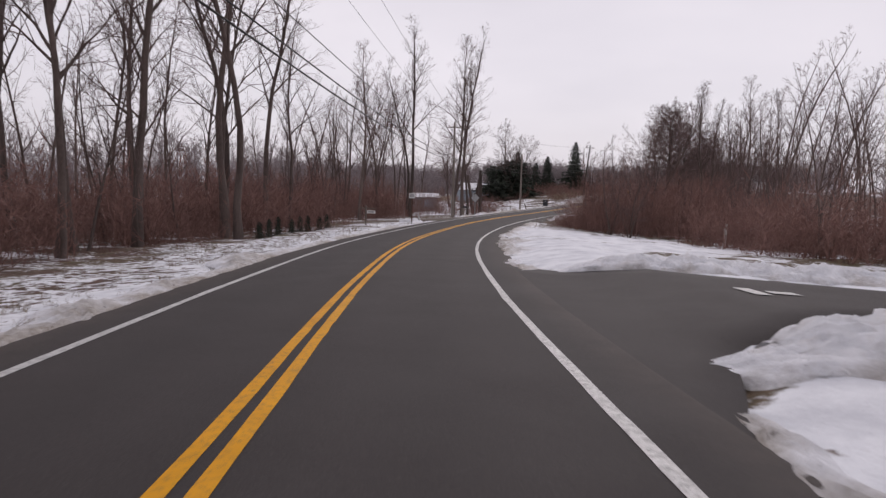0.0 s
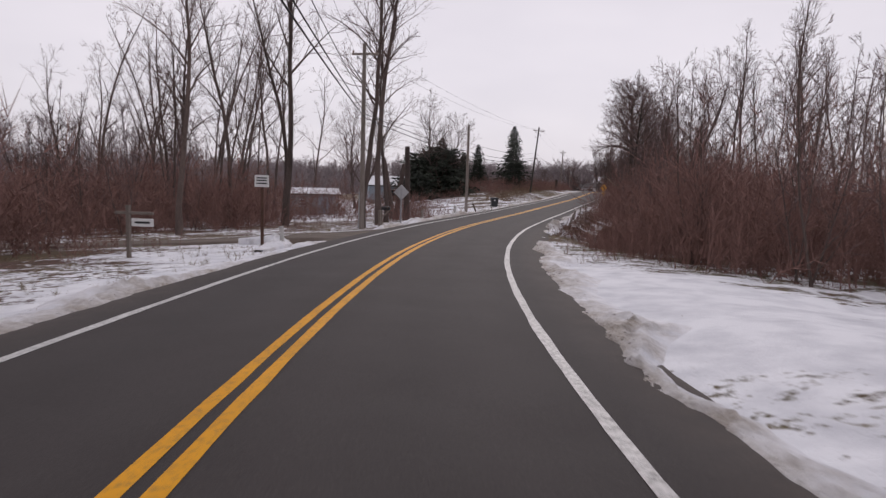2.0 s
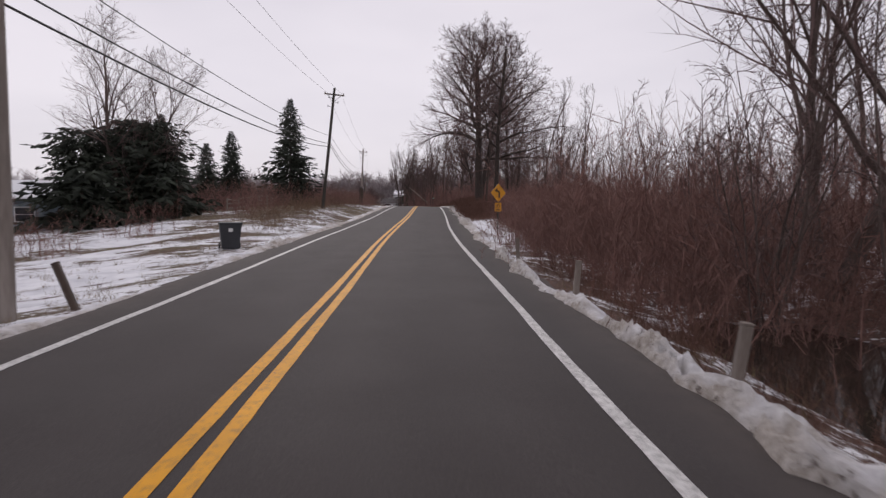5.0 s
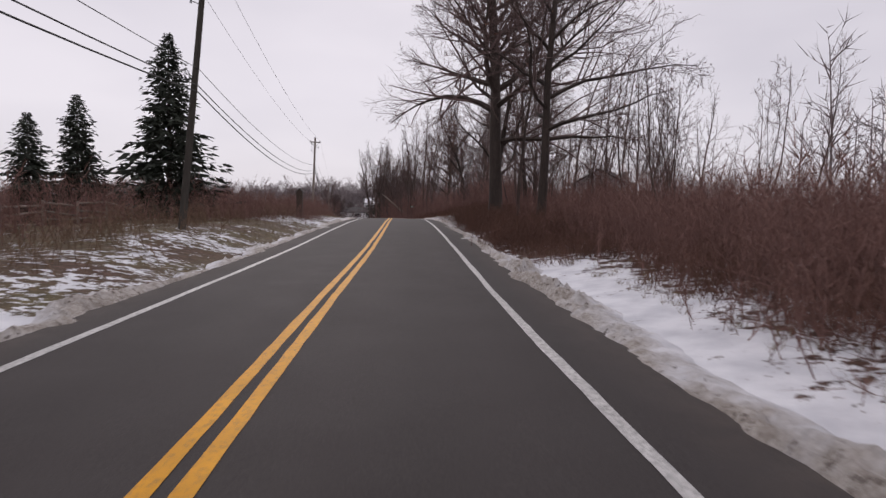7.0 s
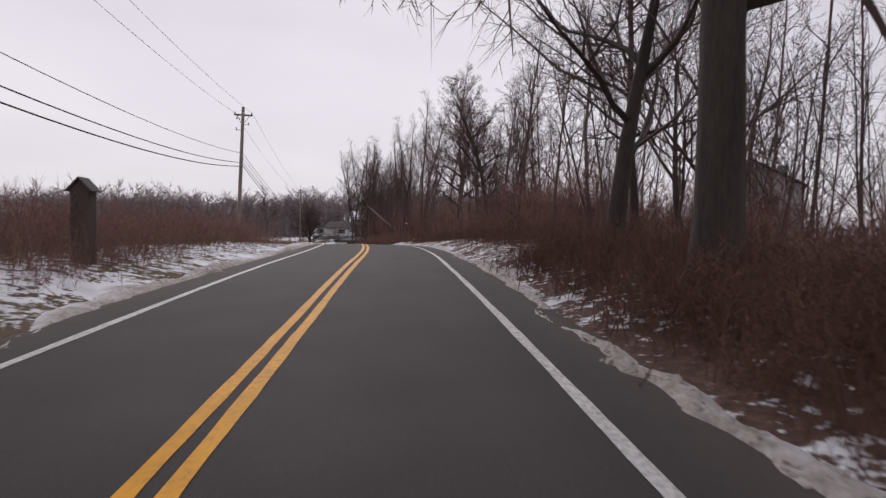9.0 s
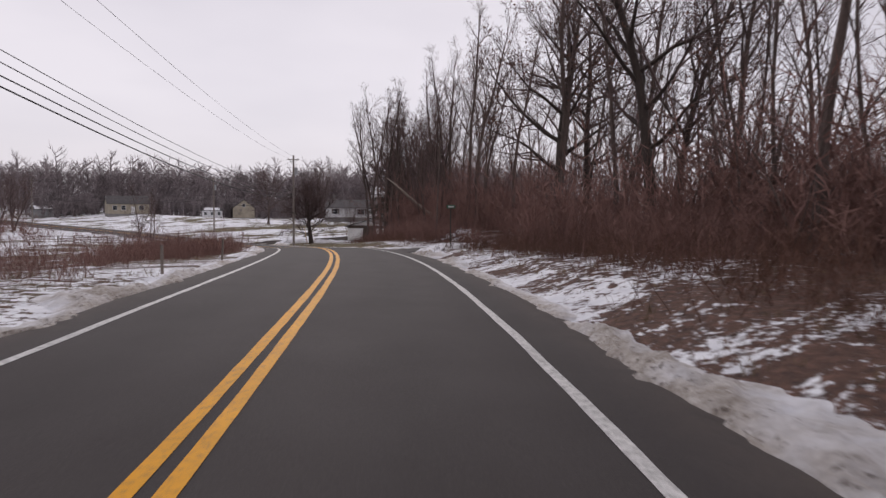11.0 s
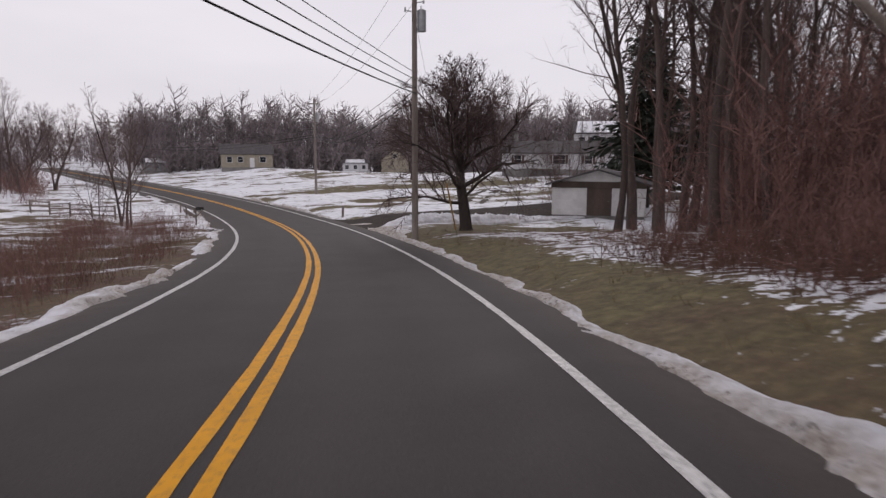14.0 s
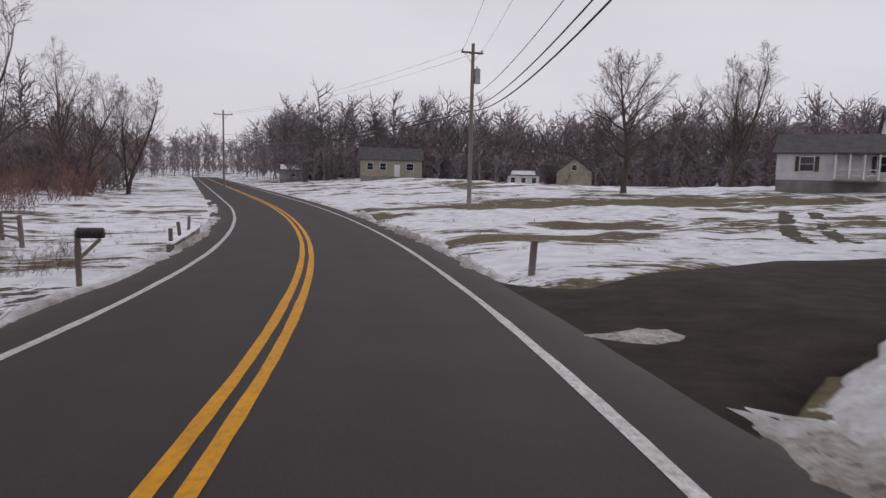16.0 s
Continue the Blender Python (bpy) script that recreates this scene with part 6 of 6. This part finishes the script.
# houses left of the road
house("house", facing(16.6, 146.0, (18, 80), 0.3), (11.0, 7.0, 2.7), 1.4, BLUE_SIDING, "low pale blue house under a snowy roof", [(-1, 3.4, 1.6, 1.2, 1.0, False), (-1, -2.0, 1.6, 1.2, 1.0, False)], (1.2, 0.95, 2.0, TRIM), "x", 0.97, seed=5)
house("shed", facing(2.5, 120.0, (8, 60)), (5.5, 4.0, 2.4), 0.6, GREY_SIDING, "low grey outbuilding with a snowy roof", [(-1, -1.6, 1.4, 0.6, 0.6, False)], (1.2, 1.8, 1.9, BLUE_SIDING), "x", 0.97, category="shed", base=0.15, seed=6)
# white house in the trees right of the road
house("house", facing(88.4, 168.5, (54, 146), 2.7), (5.6, 6.5, 5.9), 1.5, WHITE_SIDING, "tall white gabled house behind the oaks", [(-1, -1.2, 4.6, 0.8, 1.2, False), (-1, 1.2, 4.6, 0.8, 1.2, False), (-1, -1.5, 2.0, 0.8, 1.2, False)], (1.2, 0.95, 2.0, DARK_WOOD), "y", 0.0, (1.9, 1.2, 7.4))

# ---- signs, posts, boxes ----
SIGN_YELLOW = plain("warning_sign_yellow", (0.62, 0.27, 0.012), (0.74, 0.34, 0.02), 12.0, 0.4, relief=0.05)
SIGN_BLACK = plain("sign_black", (0.012, 0.012, 0.012), (0.025, 0.025, 0.025), 12.0, 0.5, relief=0)
SIGN_WHITE = plain("sign_white", (0.58, 0.58, 0.57), (0.72, 0.72, 0.71), 12.0, 0.45, relief=0.05)
SIGN_BACK = plain("sign_back_aluminium", (0.36, 0.37, 0.38), (0.52, 0.53, 0.54), 10.0, 0.4, 0.5, relief=0.05)
SIGN_GREEN = plain("sign_green", (0.012, 0.10, 0.055), (0.02, 0.15, 0.085), 12.0, 0.4, relief=0.05)
POST_GREEN = plain("green_post_paint", (0.020, 0.034, 0.026), (0.045, 0.062, 0.050), 9.0, 0.6, relief=0.1)
BIN_DARK = plain("dark_bin_plastic", (0.016, 0.018, 0.022), (0.035, 0.038, 0.045), 9.0, 0.5, relief=0.1)
BLACK_BOX = plain("black_mailbox_paint", (0.018, 0.018, 0.02), (0.04, 0.04, 0.042), 14.0, 0.35, 0.3, relief=0.1)
PALE_POST = plain("pale_post_paint", (0.34, 0.33, 0.31), (0.55, 0.54, 0.52), 9.0, 0.7, relief=0.2)
RED_BROWN = plain("rust_brown_post", (0.06, 0.03, 0.022), (0.13, 0.065, 0.045), 9.0, 0.8, relief=0.3)


def post_bar(tall, material, parent, wide=0.06, name="post"):
    bm = bmesh.new()
    for bx, bw in ((0, wide), (-wide * 0.55, wide * 0.25), (wide * 0.55, wide * 0.25)):
        box(bm, (bw, 0.02 if bx == 0 else 0.035, tall + 0.5), (bx, 0.02 if bx == 0 else 0.0, tall / 2 - 0.25), 0.003)
    return part(name, bm, material, parent)


def diamond(bm, side, thick, at):
    turn = Matrix.Rotation(radians(45), 4, "Y")
    box(bm, (side, thick, side), at, 0.02, turn)
    return bm


def lettering(text, size, m, material, parent):
    """Flat letters as a mesh, standing upright and facing -y."""
    cu = bpy.data.curves.new("lettering", "FONT")
    cu.body, cu.size, cu.align_x, cu.align_y, cu.extrude = text, size, "CENTER", "CENTER", 0.004
    tmp = bpy.data.objects.new("lettering", cu)
    scene.collection.objects.link(tmp)
    bpy.context.view_layer.update()
    me = bpy.data.meshes.new_from_object(tmp.evaluated_get(bpy.context.evaluated_depsgraph_get()))
    bpy.data.objects.remove(tmp)
    me.transform(m @ pose(0, 0, 0, 90, 0, 0))
    me.materials.clear()
    return part("lettering", me, material, parent)


# curve warning with speed plaque
sg = thing("warning_sign", on_road(123.6, 5.8, 0, 4) @ Matrix.Diagonal((0.77, 1, 0.94, 1)), "yellow diamond curve warning sign with a 35 speed plaque", "road sign")
post_bar(2.9, POST_GREEN, sg)
face = part("sign_plate", diamond(bmesh.new(), 0.76, 0.006, (0, -0.03, 2.45)), SIGN_YELLOW, sg)
bm = bmesh.new()
for (x0, z0), (x1, z1) in zip([(0.06, -0.30), (0.07, -0.05), (0.03, 0.06)], [(0.07, -0.03), (0.03, 0.08), (-0.10, 0.13)]):
    mid, way = Vector(((x0 + x1) / 2, -0.036, 2.45 + (z0 + z1) / 2)), Vector((x1 - x0, 0, z1 - z0))
    box(bm, (0.10, 0.004, way.length + 0.03), mid, 0, Matrix.Rotation(math.atan2(way.x, way.z), 4, "Y"))
tip = [bm.verts.new((x, -0.037, 2.45 + z)) for x, z in ((-0.06, 0.26), (-0.27, 0.14), (-0.10, 0.00))]
back = [bm.verts.new((v.co.x, -0.033, v.co.z)) for v in tip]
bm.faces.new(tip)
bm.faces.new(back[::-1])
for k in range(3):
    bm.faces.new([tip[k], back[k], back[(k + 1) % 3], tip[(k + 1) % 3]])
bmesh.ops.recalc_face_normals(bm, faces=bm.faces)
part("arrow", bm, SIGN_BLACK, face, "black left-curve arrow")
plaque = part("plaque", box(bmesh.new(), (0.46, 0.006, 0.50), (0, -0.03, 1.62), 0.015), SIGN_YELLOW, sg)
lettering("35", 0.30, pose(0, -0.036, 1.69), SIGN_BLACK, plaque)
part("text_bar", box(bmesh.new(), (0.26, 0.004, 0.06), (0, -0.036, 1.46)), SIGN_BLACK, plaque)

# back of a warning sign that faces the other way
sg = thing("warning_sign", on_road(81.4, -5.9, 0, 180), "bare metal back of a diamond road sign", "road sign")
post_bar(2.4, STEEL, sg)
part("sign_plate", diamond(bmesh.new(), 0.76, 0.006, (0, -0.03, 2.15)), SIGN_BACK, sg)

# white notice sign on a rusty post
sg = thing("notice_sign", on_road(60.2, -5.7, 0, 0), "white notice sign on a rust-brown post", "road sign")
post_bar(2.45, RED_BROWN, sg, 0.09)
plate = part("sign_plate", box(bmesh.new(), (0.54, 0.008, 0.44), (0, -0.045, 2.5), 0.02), SIGN_WHITE, sg)
for z in (2.61, 2.52, 2.41):
    part("text_bar", box(bmesh.new(), (0.40, 0.004, 0.045), (0, -0.052, z)), SIGN_BLACK, plate)

# small wooden cross-arm sign
sg = thing("yard_sign", on_road(57.0, -8.9, 0, 0), "small wooden post sign with a hanging white board", "sign")
part("post", box(bmesh.new(), (0.12, 0.12, 1.9), (0, 0, 0.75), 0.01), GREY_WOOD, sg)
part("arm", box(bmesh.new(), (1.3, 0.08, 0.09), (0.2, 0, 1.45), 0.01), GREY_WOOD, sg)
plate = part("board", box(bmesh.new(), (0.75, 0.03, 0.26), (0.48, 0, 1.15), 0.01), SIGN_WHITE, sg)
part("text_bar", box(bmesh.new(), (0.5, 0.006, 0.07), (0.48, -0.019, 1.15)), SIGN_BLACK, plate)

# green street name sign by the side road
sg = thing("street_sign", on_road(228.7, 6.9, 0, 18), "green street name blade on a steel post in snow", "road sign")
post_bar(2.4, POST_GREEN, sg, 0.03)
plate = part("sign_plate", box(bmesh.new(), (0.58, 0.02, 0.19), (0, -0.03, 2.45), 0.012), SIGN_GREEN, sg)
part("text_bar", box(bmesh.new(), (0.4, 0.004, 0.07), (0, -0.043, 2.45)), SIGN_WHITE, plate)


def marker_post(s, d, tall, material, label, lean=0.0, wide=0.11, name="marker_post"):
    ob = thing(name, on_road(s, d) @ pose(0, 0, 0, 0, lean, 0), label, "post", "posts along the road")
    bm = box(bmesh.new(), (wide, wide, tall + 0.4), (0, 0, tall / 2 - 0.2), wide * 0.14)
    part("shaft", bm, material, ob)
    part("cap", box(bmesh.new(), (wide * 1.05, wide * 1.05, 0.03), (0, 0, tall + 0.01), 0.008), material, ob)


marker_post(61.2, -5.3, 0.75, PALE_POST, "pale wooden post beside the driveway", -4, 0.14)
marker_post(86.6, -5.9, 0.8, GREY_WOOD, "short grey wooden post in roadside snow", 0, 0.16)
marker_post(76.1, -5.6, 1.0, GREY_WOOD, "grey wooden post below the mailbox tree", 0, 0.14)
marker_post(92.6, -4.9, 0.85, PALE_POST, "pale post standing in the snow bank", 3, 0.16)
marker_post(99.2, -4.6, 0.9, DARK_WOOD, "dark leaning post beside the utility pole", -22, 0.12)
marker_post(88.0, 5.2, 0.85, GREY_WOOD, "grey guide post above the pond", 18, 0.13)
marker_post(94.0, 5.0, 0.8, GREY_WOOD, "grey guide post above the pond", 8, 0.12)
marker_post(101.0, 4.9, 0.8, GREY_WOOD, "grey guide post above the pond", 4, 0.12)
marker_post(109.0, 4.9, 0.8, GREY_WOOD, "grey guide post above the pond", -4, 0.12)
marker_post(211.5, -5.0, 0.9, GREY_WOOD, "grey marker post in roadside snow", 0, 0.08)
marker_post(222.0, -5.0, 0.95, GREY_WOOD, "grey marker post in roadside snow", 3, 0.08)
marker_post(298.7, 5.5, 0.85, GREY_WOOD, "grey wooden post at the driveway corner", 3, 0.15)
marker_post(306.0, -4.3, 0.75, GREY_WOOD, "short guide post on the outside of the bend", 0, 0.12)
marker_post(309.5, -4.5, 0.75, GREY_WOOD, "short guide post on the outside of the bend", -5, 0.12)
marker_post(313.0, -4.6, 0.75, GREY_WOOD, "short guide post on the outside of the bend", 3, 0.12)
marker_post(43.5, 18.0, 1.6, PALE_POST, "pale post standing in front of the thicket", 2, 0.16)


def mailbox(s, d, turn, label):
    ob = thing("mailbox", on_road(s, d, 0, turn), label, "mailbox")
    part("post", box(bmesh.new(), (0.10, 0.10, 1.5), (0, 0, 0.45), 0.01), GREY_WOOD, ob)
    part("brace", box(bmesh.new(), (0.07, 0.07, 0.62), (0.24, 0, 0.80), 0.008, Matrix.Rotation(radians(45), 4, "Y")), GREY_WOOD, ob)
    bm = box(bmesh.new(), (0.52, 0.19, 0.13), (0.26, 0, 1.10), 0.008)
    made = bmesh.ops.create_cone(bm, cap_ends=True, segments=16, radius1=0.095, radius2=0.095, depth=0.52, matrix=Matrix.Translation((0.26, 0, 1.165)) @ Matrix.Rotation(radians(90), 4, "Y"))
    shell = part("box", bm, BLACK_BOX, ob, "black metal letter box")
    part("flag", box(bmesh.new(), (0.14, 0.012, 0.05), (0.38, -0.105, 1.18)), RED_BROWN, shell)
    part("door", box(bmesh.new(), (0.012, 0.175, 0.17), (0.527, 0, 1.12), 0.005), BLACK_BOX, shell)


mailbox(298.4, -4.75, 0, "black mailbox on a wooden post in the snow")
mailbox(75.6, -5.3, 0, "dark mailbox on a post beside the tree")

# wheeled bin by the yard
bn = thing("wheelie_bin", on_road(114.2, -6.0, 0, 20), "dark plastic wheeled bin standing at the verge", "bin")
bm = bmesh.new()
made = bmesh.ops.create_cone(bm, cap_ends=True, segments=4, radius1=0.46, radius2=0.60, depth=0.98, matrix=Matrix.Translation((0, 0, 0.53)) @ Matrix.Rotation(radians(45), 4, "Z"))
part("body", bm, BIN_DARK, bn)
part("lid", box(bmesh.new(), (0.90, 0.92, 0.07), (0, 0, 1.05), 0.025), BIN_DARK, bn)
for sx in (-1, 1):
    part("wheel", rod(bmesh.new(), (sx * 0.36, 0.36, 0.12), (sx * 0.43, 0.36, 0.12), 0.12, None, 14), SIGN_BLACK, bn)
part("sticker", box(bmesh.new(), (0.16, 0.006, 0.14), (0.0, -0.41, 0.78), 0, Matrix.Rotation(radians(6), 4, "X")), SIGN_WHITE, bn)

# slender old pole in front of the corner wood
utility_pole(on_road(250.8, 12.1) @ pose(0, 0, 0, 0, 1.5, 0) @ Matrix.Diagonal((0.55, 0.55, 1, 1)), 9.0, 0, "slender dark pole in front of the corner wood", (), BARK)


def split_rail_fence(a, b, posts, rails, label, seed):
    """A low rail fence between two places (s, d)."""
    rng = random.Random(seed)
    pa, pb = place(*a), place(*b)
    ob = thing("rail_fence", Matrix.Translation(pa), label, "fence")
    tops = []
    for k in range(posts):
        p = pa.lerp(pb, k / (posts - 1))
        p.z = height(p.x, p.y)
        tops.append(p - pa)
        part("post", box(bmesh.new(), (0.13, 0.13, 1.5), (*(p - pa).xy, (p - pa).z + 0.42), 0.015, Matrix.Rotation(radians(rng.uniform(-6, 6)), 4, "X")), GREY_WOOD, ob)
    for k in range(posts - 1):
        for r in range(rails):
            up = Vector((0, 0, 0.3 + 0.38 * r))
            drop = Vector((0, 0, rng.uniform(-0.25, 0.02)))
            part("rail", rod(bmesh.new(), tops[k] + up, tops[k + 1] + up + drop, 0.055, 0.045, 6), GREY_WOOD, ob)


split_rail_fence((145.0, -15.5), (160.5, -15.0), 6, 3, "weathered split-rail fence across the yard", 1)
split_rail_fence((309.5, -9.8), (322.0, -16.0), 5, 3, "weathered split-rail fence in the snowy field", 2)

# brush heap with snow on it beside the side road


def brush_heap(s, d, wide, tall, label):
    rng = np.random.default_rng(9)
    w = Wood()
    for _ in range(330):
        a, r = rng.uniform(0, 6.28), rng.uniform(0, 1) ** 0.6
        base = np.array([math.cos(a) * r * wide * 1.5, math.sin(a) * r * wide, tall * (1 - r) * rng.uniform(0.2, 1.0)])
        way = tilt(rng, (math.cos(a + 1.5), math.sin(a + 1.5), 0.15), rng.uniform(0, 0.7), rng.uniform(0, 6.28))
        w.limb(wander(rng, base, way, rng.uniform(0.8, 2.4), 3, 0.12, 0.0), np.array([0.02, 0.017, 0.012, 0.005]) * rng.uniform(0.6, 1.9), 4)
    p = place(s, d)
    ob = new("brush_heap", w.mesh("brush_heap"))
    ob.location = p
    ob.data.materials.append(BRUSH)
    tagged(ob, label, "brush heap", kind="stuff")
    w = Wood()
    for _ in range(210):
        a, r = rng.uniform(0, 6.28), rng.uniform(0, 1) ** 0.6
        base = np.array([math.cos(a) * r * wide * 1.5, math.sin(a) * r * wide, tall * (1 - r) * 0.85 + 0.12])
        way = np.array([math.cos(a + 1.6), math.sin(a + 1.6), rng.uniform(-0.2, 0.2)])
        w.limb(wander(rng, base, way, rng.uniform(0.2, 0.7), 4, 0.35, 0.0), np.array([0.006, 0.035, 0.045, 0.03, 0.005]) * rng.uniform(0.4, 1.2), 6)
    me = w.mesh("heap_snow")
    floats(me, "dirt", np.zeros(len(me.vertices)))
    me.materials.append(SNOW)
    ob = new("heap_snow", me)
    ob.location = p
    tagged(ob, "patches of snow lying on the brush heap", "snow", kind="stuff")


brush_heap(246.4, 13.2, 1.45, 1.15, "heap of cut brush and branches beside the side road")


# small dark gabled box in the roadside brush
bh = thing("well_cover", on_road(171.4, -6.7, -0.2, 0), "small dark gabled wooden cover standing in roadside brush", "well cover")
bm = bmesh.new()
ends = [[bm.verts.new((x, y, z)) for x, z in ((-0.23, -0.1), (0.23, -0.1), (0.23, 2.12), (0, 2.38), (-0.23, 2.12))] for y in (-0.23, 0.23)]
bm.faces.new(ends[0])
bm.faces.new(ends[1][::-1])
for k in range(5):
    bm.faces.new([ends[0][k], ends[1][k], ends[1][(k + 1) % 5], ends[0][(k + 1) % 5]])
bmesh.ops.recalc_face_normals(bm, faces=bm.faces)
part("body", bm, DARK_WOOD, bh)
for sx in (-1, 1):
    part("roof", box(bmesh.new(), (0.50, 0.62, 0.035), (sx * 0.16, 0, 2.27), 0.006, Matrix.Rotation(radians(sx * 47), 4, "Y")), SHINGLE, bh)

# low snow-topped timber along the outside of the bend
for n in range(3):
    s0 = 305.4 + 2.6 * n
    tb = thing("edging_timber", on_road(s0 + 1.25, -4.25), "low grey edging timber under a cap of snow", "timber", "edging timbers on the bend")
    part("beam", box(bmesh.new(), (0.2, 2.45, 0.3), (0, 0, 0.16), 0.02), GREY_WOOD, tb)
    part("snow_cap", box(bmesh.new(), (0.24, 2.4, 0.07), (0, 0, 0.34), 0.03), ROOF_SNOW, tb, "cap of snow")
